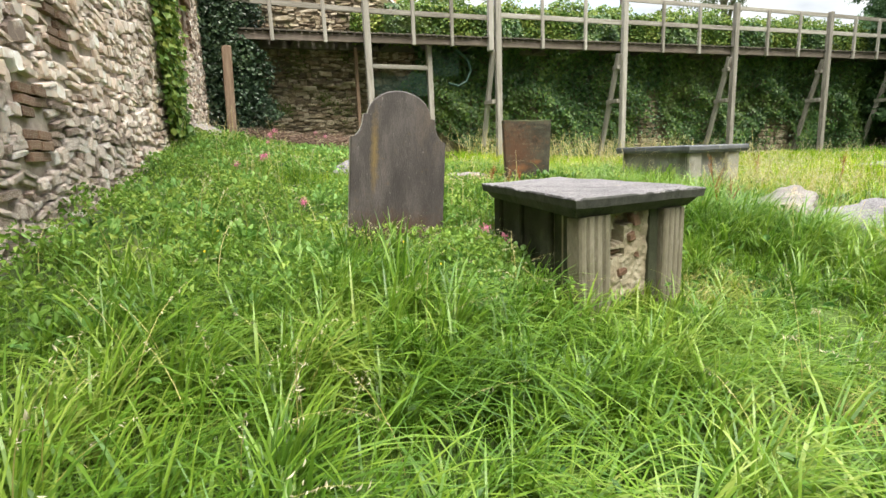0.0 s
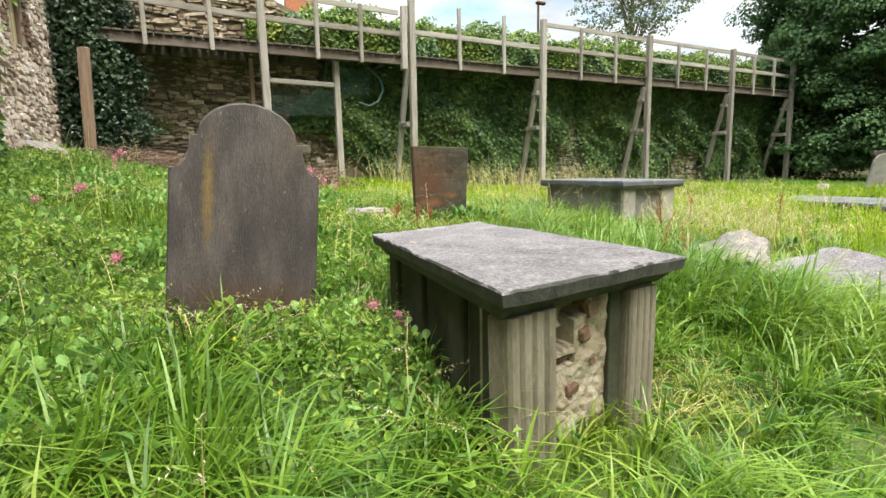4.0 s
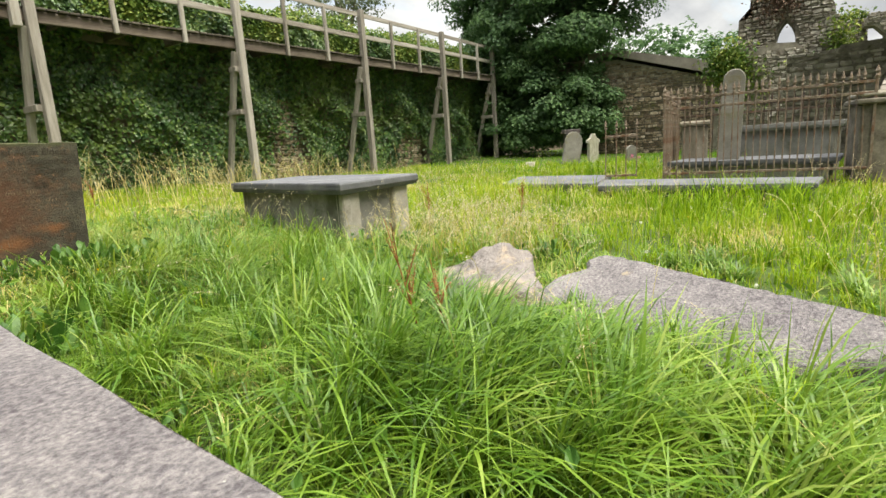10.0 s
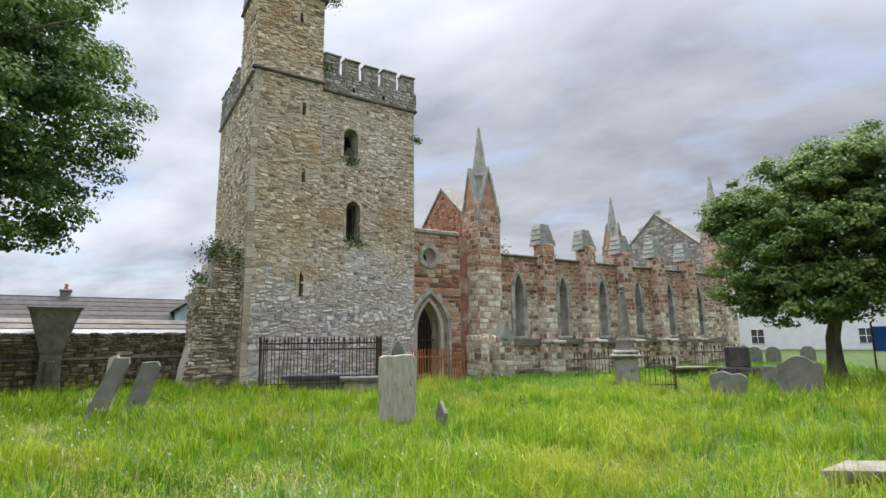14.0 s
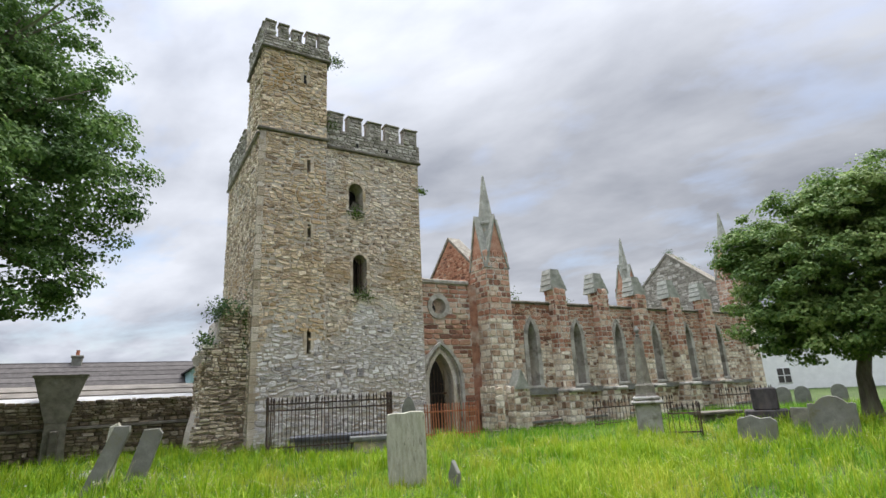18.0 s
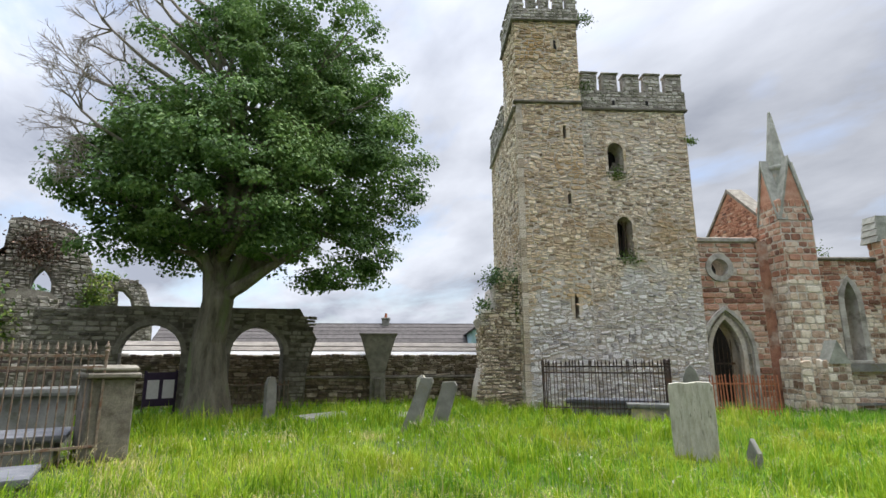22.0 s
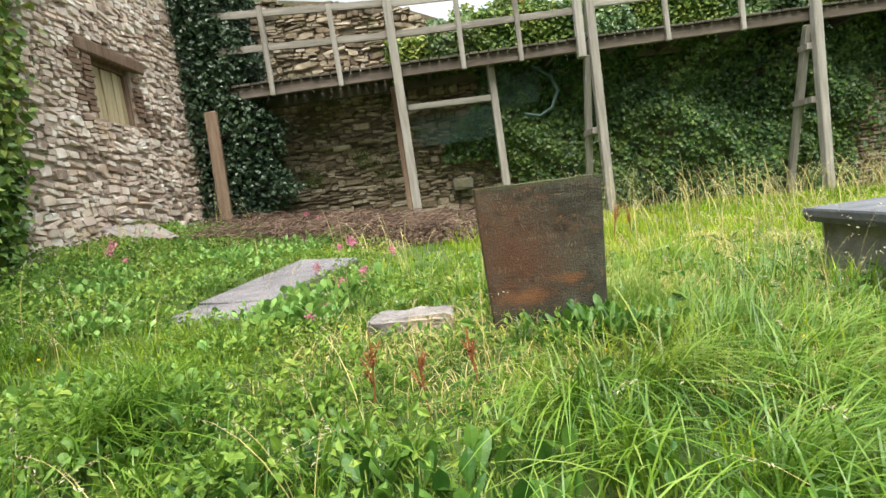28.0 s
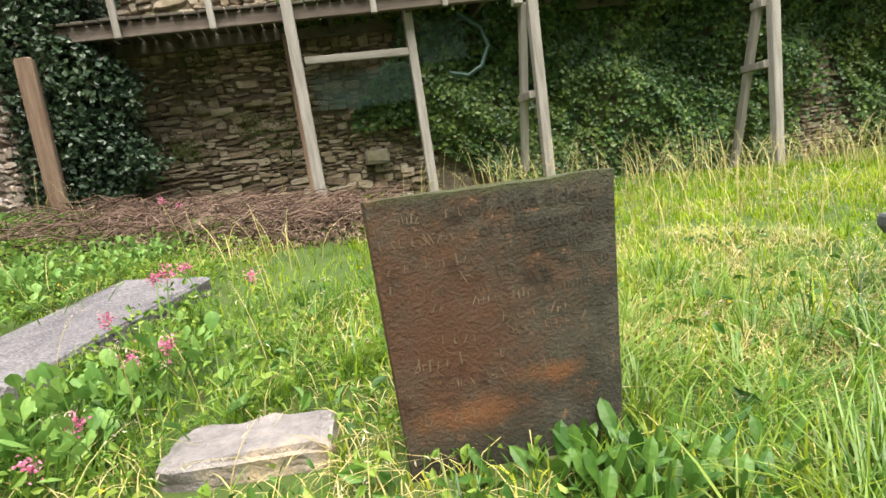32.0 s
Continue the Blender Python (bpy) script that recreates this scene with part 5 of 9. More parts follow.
def build_tower():
    t = thing("abbey_tower", AB, "tall square medieval stone tower with a stair turret and stepped battlements", "church tower")
    W, D, ZS, ZP = 5.80, 5.70, 10.18, 10.86
    TS, PR = 2.20, 0.16                      # width of the stair strip and how far it stands forward
    slits = [(1.58, 9.05, 0.11, 0.45), (1.63, 6.80, 0.11, 0.44), (1.68, 3.12, 0.12, 0.78)]
    t_slit = (1.40, 12.30, 0.11, 0.38)
    wins = [(3.30, 7.98, 0.52, 0.74, 0.26), (3.43, 5.08, 0.50, 1.08, 0.26)]
    # the front has two openings above one another: build it in storeys
    for z0, z1, o, sl in ((-0.3, 4.6, [], slits[2]), (4.6, 7.4, [wins[1]], slits[1]), (7.4, ZP, [wins[0]], slits[0])):
        part("front_wall", wall_with_openings(W, z0, z1, 0.9, o + [(sl[0], sl[1], sl[2], sl[3], 0.0)]), M_TMORTAR, t)
        g = wall_with_openings(TS, z0, z1, PR - 0.004, [(sl[0], sl[1], sl[2], sl[3], 0.0)])
        g.v = [(x, y - PR, z) for x, y, z in g.v]
        part("stair_wall", g, M_TMORTAR, t)
    g = Geo().box((0, 0.9, -0.3), (0.9, D, ZP), 0.0).box((W - 0.9, 0.9, -0.3), (W, D, ZP), 0.0).box((0.9, D - 0.9, -0.3), (W - 0.9, D, ZP), 0.0)
    part("wall", g, M_TMORTAR, t)
    part("floor_slab", Geo().box((0.9, 0.9, 4.3), (W - 0.9, D - 0.9, 4.5), 0).box((0.9, 0.9, 10.0), (W - 0.9, D - 0.9, 10.2), 0), M_BLACK, t)
    RK = dict(course=(0.06, 0.18), size=(0.09, 0.36), depth=0.026, joint=0.018, wander=0.34, split=0.5, tilt=8.0)

    def face(name, m):
        f = new(name)
        f.empty_display_size = 0.1
        f.parent = t
        f.matrix_basis = m
        return f
    strip, side = face("stair_face", pose(0, -PR, 0)), face("tower_side", pose(0, D, 0, 0, 0, -90))
    holes = tuple(in_arch(c, z, w, h, 0.01, 0.03) for c, z, w, h in slits)
    # old limewash clings to the lower stones of the front, up to a ragged line
    washed = lambda x, z: z < 3.3 + 0.25 * x + 1.1 * noise.noise((x * 0.7, z * 0.6, 5.0)) + 0.5 * noise.noise((x * 2.5, z * 2.5, 2.0))
    bare = lambda x, z: not washed(x, z)
    openings = tuple(in_arch(c, z, w, s, rs, 0.05) for c, z, w, s, rs in wins)
    lay_stones(strip, M_STRIP, M_STRIP_P, TS - 0.17, ZS + 0.2, z0=-0.2, x0=0.17, holes=holes + (washed,), seed=31, **RK)
    lay_stones(strip, M_LIMED, M_LIMED_P, TS - 0.17, 6.5, z0=-0.2, x0=0.17, holes=holes + (bare,), single=lambda x, z: 0.2 < x < 2.1 and 0.4 < z < 2.8, seed=31, **RK)
    lay_stones(t, M_TOWER, M_TOWER_P, W - TS, ZS + 0.2, z0=-0.2, x0=TS, holes=openings + (washed,), seed=36, **RK)
    lay_stones(t, M_LIMED, M_LIMED_P, W - TS, 6.5, z0=-0.2, x0=TS, holes=openings + (bare,), single=lambda x, z: 0.3 < z < 3.4, seed=36, **RK)
    lay_stones(side, M_TOWER, M_TOWER_P, D, ZS + 0.2, z0=-0.2, seed=32, **RK)
    # long-and-short corner stones, warm with lichen
    r, z, k = random.Random(77), -0.1, 0
    qm = [Geo().box((0, 0, 0), (1, 1, 1), 0.045, jit=0.012).mesh("quoin") for _ in range(4)]
    for me in qm:
        me.materials.append(M_OCHRE)
    while z < ZS - 0.3:
        h = r.uniform(0.17, 0.34)
        q = new("quoin", qm[k % 4])
        q.parent = t
        wx, wy = (r.uniform(.22, .34), r.uniform(.12, .2)) if k % 2 else (r.uniform(.13, .2), r.uniform(.22, .36))
        q.matrix_basis = Matrix.LocRotScale((-0.016, -PR - 0.018, z), None, (wx, wy, h - 0.014))
        z, k = z + h, k + 1
    # turret above the stair
    part("turret_wall", Geo().box((0.02, -PR + 0.01, ZP - 0.5), (TS - .02, 2.2, 13.5), 0.0), M_TMORTAR, t)
    lay_stones(strip, M_STRIP, M_STRIP_P, TS, 13.5 - ZS, z0=ZS + 0.1, seed=33, holes=(in_arch(*t_slit, 0.01, 0.03),), **RK)
    lay_stones(side, M_TOWER, M_TOWER_P, 2.2 + PR, 13.5 - ZS, z0=ZS + 0.1, x0=D - 2.2, seed=34, **RK)

    def parapet(x0, x1, y, z0, zc, zt, n, frac, seed, along="x", back=0.32):
        """A rubble parapet with broad merlons, each under a thin flat cap."""
        f = face("parapet_face", pose(0, y, 0) if along == "x" else pose(y, 0, 0, 0, 0, -90))
        a0, a1 = (x0, x1) if along == "x" else (-x1, -x0)
        step, rr = (a1 - a0) / n, random.Random(seed)
        spans = [(a0 + step * (i + (1 - frac) / 2) + rr.uniform(-.03, .03), a0 + step * (i + (1 + frac) / 2) + rr.uniform(-.03, .03), zt + rr.uniform(-.10, .05)) for i in range(n)]
        part("parapet", Geo().box((a0, 0.01, z0), (a1, back, zc), 0.02), M_PARAPET, f)
        for a, b, zz in spans:
            mer = part("merlon", Geo().box((a, 0.01, zc), (b, back, zz), 0.03, jit=0.02), M_PARAPET, f)
            part("merlon_cap", Geo().box((a - .035, -0.04, zz), (b + .035, back + .04, zz + .07), 0.025, jit=0.014), M_PARAPET, mer)
        lay_stones(f, M_PARAPET, M_PARAPET, a1 - a0, zt - z0, z0=z0, x0=a0, seed=seed, top=lambda x: max([zz - .04 for a, b, zz in spans if a + .05 < x < b - .05] + [zc - 0.03]),
                   course=(0.07, 0.17), size=(0.10, 0.30), depth=0.02, joint=0.014, split=0.3, tilt=5.0)
    parapet(TS - 0.02, W + 0.07, -0.06, ZS + 0.07, ZP, 11.48, 5, 0.74, 61)
    parapet(2.3, D, -0.06, ZS + 0.07, ZP, 11.45, 6, 0.72, 62, along="y")
    parapet(-0.06, TS + 0.06, -PR - 0.06, 13.42, 13.88, 14.36, 5, 0.72, 63, back=0.26)
    parapet(-PR - 0.05, 2.26, -0.06, 13.42, 13.88, 14.36, 5, 0.72, 64, along="y", back=0.26)
    part("string_course", Geo().box((-0.11, -PR - 0.11, ZS + 0.10), (TS + 0.05, -PR + 0.1, ZS + 0.20), 0.03).box((-0.11, -PR + 0.1, ZS), (0.1, D + .1, ZS + 0.09), 0.03), M_ARCHST, t)
    part("string_course", Geo().box((TS + 0.05, -0.11, ZS - 0.04), (W + 0.10, 0.1, ZS + 0.06), 0.03), M_ARCHST, t)
    part("string_course", Geo().box((-0.12, -PR - 0.12, 13.36), (TS + 0.12, 2.3, 13.44), 0.03), M_ARCHST, t)
    part("weep_hole", Geo().box((3.30, -0.09, ZS + .15), (3.38, -0.05, ZS + .32), 0.0), M_BLACK, t)
    part("weep_hole", Geo().box((4.46, -0.09, ZS + .15), (4.54, -0.05, ZS + .32), 0.0), M_BLACK, t)
    # plain stone reveals, dark backs, bars and plants in the windows
    for c, z, w, sp, rise in wins:
        o = [(px + c, pz + z) for px, pz in arch_outline(w, sp, rise)]
        o2 = [(px + c, pz + z) for px, pz in arch_outline(w + 0.20, sp, rise + 0.10)]
        for i in range(len(o) - 1):
            m = 4 if i in (0, len(o) - 2) else 1
            for j in range(m):
                f = lambda a, b, q: (a[0] + (b[0] - a[0]) * q, a[1] + (b[1] - a[1]) * q)
                q0, q1 = j / m, (j + 1) / m
                part("surround_stone", Geo().prism([f(o[i], o[i + 1], q0), f(o[i], o[i + 1], q1), f(o2[i], o2[i + 1], q1), f(o2[i], o2[i + 1], q0)], -0.026 - .006 * (j % 2), 0.12, 0.008), M_OCHRE, t)
        part("dark_back", Geo().box((c - w / 2, 0.7, z), (c + w / 2, 0.75, z + sp + rise), 0), M_BLACK, t)
        part("window_sill", Geo().box((c - w / 2 - 0.08, -0.05, z - 0.08), (c + w / 2 + 0.08, 0.3, z), 0.02), M_PARAPET, t)
    for k in range(4):
        part("window_bar", Geo().tube([(3.43 - 0.17 + 0.11 * k, 0.3, 5.08), (3.43 - 0.17 + 0.11 * k, 0.3, 6.35)], [0.014, 0.014], 6), M_IRON, t)
    part("fallen_slate", Geo().box((-0.2, 0.32, 0), (0.2, 0.36, 0.42), 0.01), M_ARCHST, t, m=pose(3.34, 0, 7.98, 0, 24, 0))
    for c, z, w, h in slits + [t_slit]:
        part("slit_back", Geo().box((c - w / 2 - .02, (0.4 if z < 11 else 0.005 - PR), z), (c + w / 2 + .02, (0.45 if z < 11 else 0.008 - PR), z + h), 0), M_BLACK, t)
        for sx in (-1, 1):
            part("slit_jamb", Geo().box((c + sx * (w / 2 + .06) - .06, -PR - 0.024, z - 0.03), (c + sx * (w / 2 + .06) + .06, -PR + 0.1, z + h + 0.03), 0.012), M_OCHRE, t)
    for c, y, z, s in ((3.5, -.1, 5.05, 0.20), (3.3, -.1, 7.88, 0.17), (2.35, -.1, 10.95, 0.24), (5.9, 0, 9.1, 0.10), (2.34, -.1, 13.5, 0.2), (2.5, -.2, 13.55, 0.14)):
        C = rng.normal(size=(190, 3)) * (s, 0.07, s * 0.7) + (c, y, z)
        ob = part("wall_plant", leaf_mesh("wall_plant", C, 0.075), M_MOSS, t)
        tagged(ob, kind="stuff")
    # stump of an older wall against the tower's flank
    bt = thing("wall_stump", AB @ pose(0, 0.3, 0), "ragged ivy-topped stump of ruined walling beside the tower", "ruined wall")
    out = [(-1.45, -0.2), (0.12, -0.2), (0.12, 4.5), (-0.2, 4.62), (-0.5, 4.5), (-0.82, 4.25), (-0.92, 3.55), (-1.15, 3.4), (-1.28, 3.2), (-1.08, 2.7), (-1.10, 1.9), (-1.32, 1.0)]
    part("wall_core", Geo().prism(out, 0.06, 2.2), M_TMORTAR, bt)
    edge_l = lambda z: float(np.interp(z, (-.2, 1.0, 1.9, 2.7, 3.2, 3.4, 3.55, 4.25, 4.5), (-1.55, -1.42, -1.17, -1.15, -1.36, -1.3, -1.0, -0.9, -0.6)))
    lay_stones(bt, M_TOWER, M_TOWER_P, 1.7, 4.8, z0=-0.2, x0=-1.55, course=(0.05, 0.16), size=(0.07, 0.30), depth=0.05, joint=0.014, wander=0.10, split=0.4, tilt=5.0, seed=35,
               top=lambda x: 4.62 if x > -0.8 else 3.45, left=edge_l, right=lambda z: 0.05, single=lambda x, z: z < 3)
    flank = new("stump_end")
    flank.empty_display_size = 0.1
    flank.parent = bt
    flank.matrix_basis = pose(-1.12, 2.2, 0, 0, 0, -90)
    lay_stones(flank, M_TOWER, M_TOWER_P, 2.1, 3.5, z0=-0.2, course=(0.05, 0.16), size=(0.07, 0.30), depth=0.06, joint=0.014, wander=0.1, split=0.4, tilt=5.0, seed=37)
    C = np.concatenate([rng.normal(size=(1300, 3)) * (0.24, 0.3, 0.17) + (-0.62, 0.3, 4.45), rng.normal(size=(420, 3)) * (0.14, 0.2, 0.16) + (-1.12, 0.2, 3.5), rng.normal(size=(260, 3)) * (0.05, 0.03, 0.5) + (-0.1, 0.0, 3.9)])
    ob = part("ivy_cap", leaf_mesh("ivy_cap", C, 0.085), M_IVY, bt)
    tagged(ob, kind="stuff")


build_tower()


def faced_block(parent, x0, x1, y0, y1, z0, z1, mat, mat_single, seed, name="shaft"):
    """A masonry block with separate stones on its front and on its northern side."""
    part(name, Geo().box((x0, y0, z0), (x1, y1, z1), 0.0), M_TMORTAR, parent)
    kw = dict(course=(0.15, 0.28), size=(0.18, 0.42), depth=0.02, joint=0.014)
    for lx, w, m in ((x0, x1 - x0, pose(0, y0, 0)), (-y1, y1 - y0, pose(x0, 0, 0, 0, 0, -90))):
        f = new("face")
        f.empty_display_size = 0.1
        f.parent = parent
        f.matrix_basis = m
        lay_stones(f, mat, mat_single, w, z1 - z0, z0=z0, x0=lx, seed=seed, **kw)


def build_church():
    c = thing("abbey_church", AB, "roofless red sandstone church with gabled buttresses, lancet windows and corner spires", "church ruin")
    # porch wall with pointed doorway and round window
    X0, X1 = 5.9, 8.0
    yp = 0.35
    door = (6.62, 0.2, 1.0, 1.85, 1.1)
    g = wall_with_openings(X1 - X0, -0.2, 4.35, 0.7, [door], x0=X0)
    oc = (6.62, 4.83, 0.30)
    g.v = [(x, y + yp, z) for x, y, z in g.v]
    n = 20
    ring = [(oc[0] + oc[2] * math.cos(6.2832 * i / n), oc[1] + oc[2] * math.sin(6.2832 * i / n)) for i in range(n)]
    for i in range(n):
        p, q = ring[i], ring[(i + 1) % n]
        def edge(s):
            dx, dz = s[0] - oc[0], s[1] - oc[1]
            k = min((X1 - oc[0] if dx > 0 else oc[0] - X0) / (abs(dx) + 1e-6), (5.7 - oc[1] if dz > 0 else oc[1] - 4.35) / (abs(dz) + 1e-6))
            return (oc[0] + dx * k, oc[1] + dz * k)
        g.prism([p, q, edge(q), edge(p)], yp, yp + 0.7)
    part("porch_wall", g, M_TMORTAR, c)
    pf = thing("porch_face", AB, "", "")
    pf.parent = c
    pf.matrix_basis = pose(0, yp, 0)
    lay_stones(pf, M_RED, M_RED_P, X1 - X0, 5.9, z0=-0.2, x0=X0, course=(0.14, 0.24), size=(0.25, 0.6), depth=0.03, joint=0.015, seed=41,
               holes=(in_arch(door[0], door[1], door[2], door[3], door[4], 0.42), lambda x, z: math.hypot(x - oc[0], z - oc[1]) < 0.46), single=lambda x, z: z < 4.2)
    part("parapet", Geo().box((X0, yp - 0.08, 5.68), (X1, yp + 0.75, 5.84), 0.03), M_ASHLAR, c)
    for k, (gw, yy) in enumerate(((0.12, 0.22), (0.26, 0.06), (0.40, -0.06))):
        o = [(px + door[0], pz + door[1]) for px, pz in arch_outline(door[2] + 2 * gw - 0.24, door[3], door[4] + gw - 0.12)]
        o2 = [(px + door[0], pz + door[1]) for px, pz in arch_outline(door[2] + 2 * gw, door[3], door[4] + gw)]
        order = part("arch_keystone", Geo().box((door[0] - .03, yp + yy - .065, o2[len(o2) // 2][1] - .12), (door[0] + .03, yp + .3, o2[len(o2) // 2][1]), 0.006), M_ASHLAR, c)
        for i in range(len(o) - 1):
            m = 5 if i in (0, len(o) - 2) else 1
            for j in range(m):
                f = lambda a, b, q: (a[0] + (b[0] - a[0]) * q, a[1] + (b[1] - a[1]) * q)
                q0, q1 = j / m, (j + 1) / m
                part("voussoir", Geo().prism([f(o[i], o[i + 1], q0), f(o[i], o[i + 1], q1), f(o2[i], o2[i + 1], q1), f(o2[i], o2[i + 1], q0)], yp + yy - 0.06, yp + 0.35, 0.006), M_ASHLAR, order)
    for i in range(n):
        a, b = 6.2832 * i / n, 6.2832 * (i + 1) / n
        P = lambda r, t: (oc[0] + r * math.cos(t), oc[1] + r * math.sin(t))
        part("ring_stone", Geo().prism([P(.29, a), P(.29, b), P(.46, b), P(.46, a)], yp - 0.07, yp + 0.2), M_ASHLAR, c)
    part("iron_gate", Geo().box((door[0] - 0.5, yp + 0.5, 1.72), (door[0] + 0.5, yp + 0.54, 1.78), 0), M_IRON, c)
    for k in range(7):
        part("gate_bar", Geo().tube([(door[0] - 0.42 + 0.14 * k, yp + 0.52, 0.2), (door[0] - 0.42 + 0.14 * k, yp + 0.52, 2.6)], [0.012, 0.012], 5), M_IRON, c)
    part("interior_dark", Geo().box((X0, 2.6, -0.2), (X1 + 1.5, 2.7, 5.6), 0), M_BLACK, c)
    part("recess_wall", Geo().box((8.0, 0.42, -0.2), (8.95, 1.0, 5.75), 0.0), M_RED, c)
    # west gable of the nave, square to the porch
    part("gable_wall", Geo().prism([(0.6, 5.0), (5.4, 5.0), (5.4, 6.2), (3.0, 8.3), (0.6, 6.2)], 0, 0.5), M_RED, c, m=pose(9.4, 0, 0, 0, 0, 90))
    gf = new("gable_face")
    gf.empty_display_size = 0.1
    gf.parent = c
    gf.matrix_basis = pose(8.9, 6.0, 0, 0, 0, -90)
    lay_stones(gf, M_RED, M_RED_P, 4.8, 3.4, z0=5.0, x0=0.6, course=(0.10, 0.18), size=(0.14, 0.36), depth=0.025, joint=0.014, split=0.3, tilt=3.0, seed=47, top=lambda x: 8.15 - abs(x - 3.0) * 0.875)
    part("gable_coping", Geo().prism([(0.5, 6.12), (3.0, 8.30), (5.5, 6.12), (5.5, 6.24), (3.0, 8.44), (0.5, 6.24)], -0.05, 0.57), M_ARCHST, c, m=pose(9.4, 0, 0, 0, 0, 90))
    # corner turret with spire
    def spire(x, y, base, shoulder, tip, w, mat_low):
        s = thing("corner_turret", AB, "", "")
        s.parent = c
        s.matrix_basis = pose(x, y, 0)
        h = w / 2
        faced_block(s, -h * .93, h * .93, -h * .93, h * .93, base, 4.3, M_CREAM, M_CREAM_P, int(x * 10) + 7)
        faced_block(s, -h * .93, h * .93, -h * .93, h * .93, 4.3, shoulder, mat_low, M_RED_P, int(x * 10) + 9)
        # four little gables at the shoulder
        k = h * .86
        for a in range(4):
            gb = part("gablet", Geo().prism([(-k * .98, shoulder - 0.5), (k * .98, shoulder - 0.5), (0, shoulder + 1.45)], -k - 0.04, -k + 0.2), mat_low, s, m=pose(0, 0, 0, 0, 0, 90 * a))
            for sg in (-1, 1):
                part("gablet_coping", Geo().prism([(sg * k * 1.14, shoulder - 0.55), (sg * k * .98, shoulder - 0.55), (0, shoulder + 1.38), (0, shoulder + 1.66)], -k - 0.09, -k + 0.24, 0.01), M_SPIRE, gb)
        part("spire", Geo().lathe([(k * .80, shoulder - 0.2), (k * .66, shoulder + 1.25), (k * .74, shoulder + 1.32), (k * .74, shoulder + 1.40), (k * .64, shoulder + 1.45), (0.05, tip - 0.05), (0.02, tip)], 8), M_SPIRE, s)
        return s
    spire(8.95, 0.20, -0.2, 6.85, 10.35, 1.16, M_RED)
    faced_block(c, 8.15, 8.5, -0.75, 0.2, -0.2, 1.7, M_CREAM, M_CREAM_P, 91, "turret_buttress")
    faced_block(c, 8.95, 9.65, -0.78, 0.2, -0.2, 1.8, M_CREAM, M_CREAM_P, 92, "turret_buttress")
    part("buttress_gablet", Geo().prism([(8.95, 1.75), (9.65, 1.75), (9.3, 2.45)], -0.82, 0.0), M_SPIRE, c)
    # nave wall with lancets between gabled buttresses
    NX0, NX1, top = 9.5, 25.6, 5.02
    centres = [10.62 + 2.46 * k for k in range(6)]
    ops = [(x, 1.85, 0.46, 1.75, 0.75) for x in centres]
    g = wall_with_openings(NX1 - NX0, -0.2, top, 0.8, ops, x0=NX0)
    part("nave_wall", g, M_TMORTAR, c)
    # red rubble above, cream ashlar with red below; the two meet on a ragged line
    seam = lambda x, z: z > 3.45 + 0.9 * noise.noise((x * 0.8, z * 0.9, 3.0)) + 0.25 * noise.noise((x * 4, z * 4, 1.0))
    for mat, single_mat, wants, sd, lim in ((M_RED, M_RED_P, lambda x, z: not seam(x, z), 44, 12.4), (M_CREAM, M_CREAM_P, seam, 45, 12.6)):
        lay_stones(c, mat, single_mat, NX1 - NX0, 5.2, z0=-0.2, x0=NX0, course=(0.11, 0.21), size=(0.13, 0.36), depth=0.022, joint=0.015, split=0.3, seed=sd,
                   holes=tuple(in_arch(*o, 0.2) for o in ops) + (wants,), single=lambda x, z: 9.5 < x < lim and z < 5, wander=0.05, tilt=3.0)
    part("wall_coping", Geo().box((NX0, -0.10, top), (NX1, 0.9, top + 0.12), 0.04, jit=0.0), M_ARCHST, c)
    part("base_mould", Geo().prism([(NX0, 1.50), (NX1, 1.50), (NX1, 1.66), (NX0, 1.74)], -0.14, 0.1), M_GREYST, c)
    part("plinth", Geo().box((NX0, -0.20, -0.2), (NX1, 0.1, 0.50), 0.0), M_TMORTAR, c)
    part("plinth_mould", Geo().prism([(NX0, 0.50), (NX1, 0.50), (NX1, 0.58), (NX0, 0.58)], -0.25, 0.05, 0.02), M_GREYST, c)
    pl = new("plinth_face")
    pl.empty_display_size = 0.1
    pl.parent = c
    pl.matrix_basis = pose(0, -0.20, 0)
    lay_stones(pl, M_CREAM, M_CREAM_P, NX1 - NX0, 0.68, z0=-0.2, x0=NX0, course=(0.14, 0.24), size=(0.16, 0.45), depth=0.02, joint=0.014, seed=48)
    for x, z, w, sp, rise in ops:
        o = [(px + x, pz + z) for px, pz in arch_outline(w - 0.02, sp, rise, 5)]
        o2 = [(px + x, pz + z) for px, pz in arch_outline(w + 0.36, sp, rise + 0.18, 5)]
        sur = part("lancet_sill", Geo().box((x - w / 2 - .2, -0.09, z - 0.12), (x + w / 2 + .2, 0.4, z), 0.02), M_ASHLAR, c)
        for i in range(len(o) - 1):
            m = 5 if i in (0, len(o) - 2) else 1
            for k in range(m):
                f = lambda a, b, q: (a[0] + (b[0] - a[0]) * q, a[1] + (b[1] - a[1]) * q)
                q0, q1 = k / m, (k + 1) / m
                part("surround_stone", Geo().prism([f(o[i], o[i + 1], q0), f(o[i], o[i + 1], q1), f(o2[i], o2[i + 1], q1), f(o2[i], o2[i + 1], q0)], -0.045 - 0.006 * (k % 2), 0.5, 0.006), M_ASHLAR, sur)
        part("mullion", Geo().box((x - 0.045, 0.3, z), (x + 0.045, 0.42, z + sp + 0.25), 0.015), M_ASHLAR, c)
    part("far_wall", Geo().box((NX0, 7.2, -0.2), (NX1, 7.9, 4.6), 0.0), M_ARCHST, c)
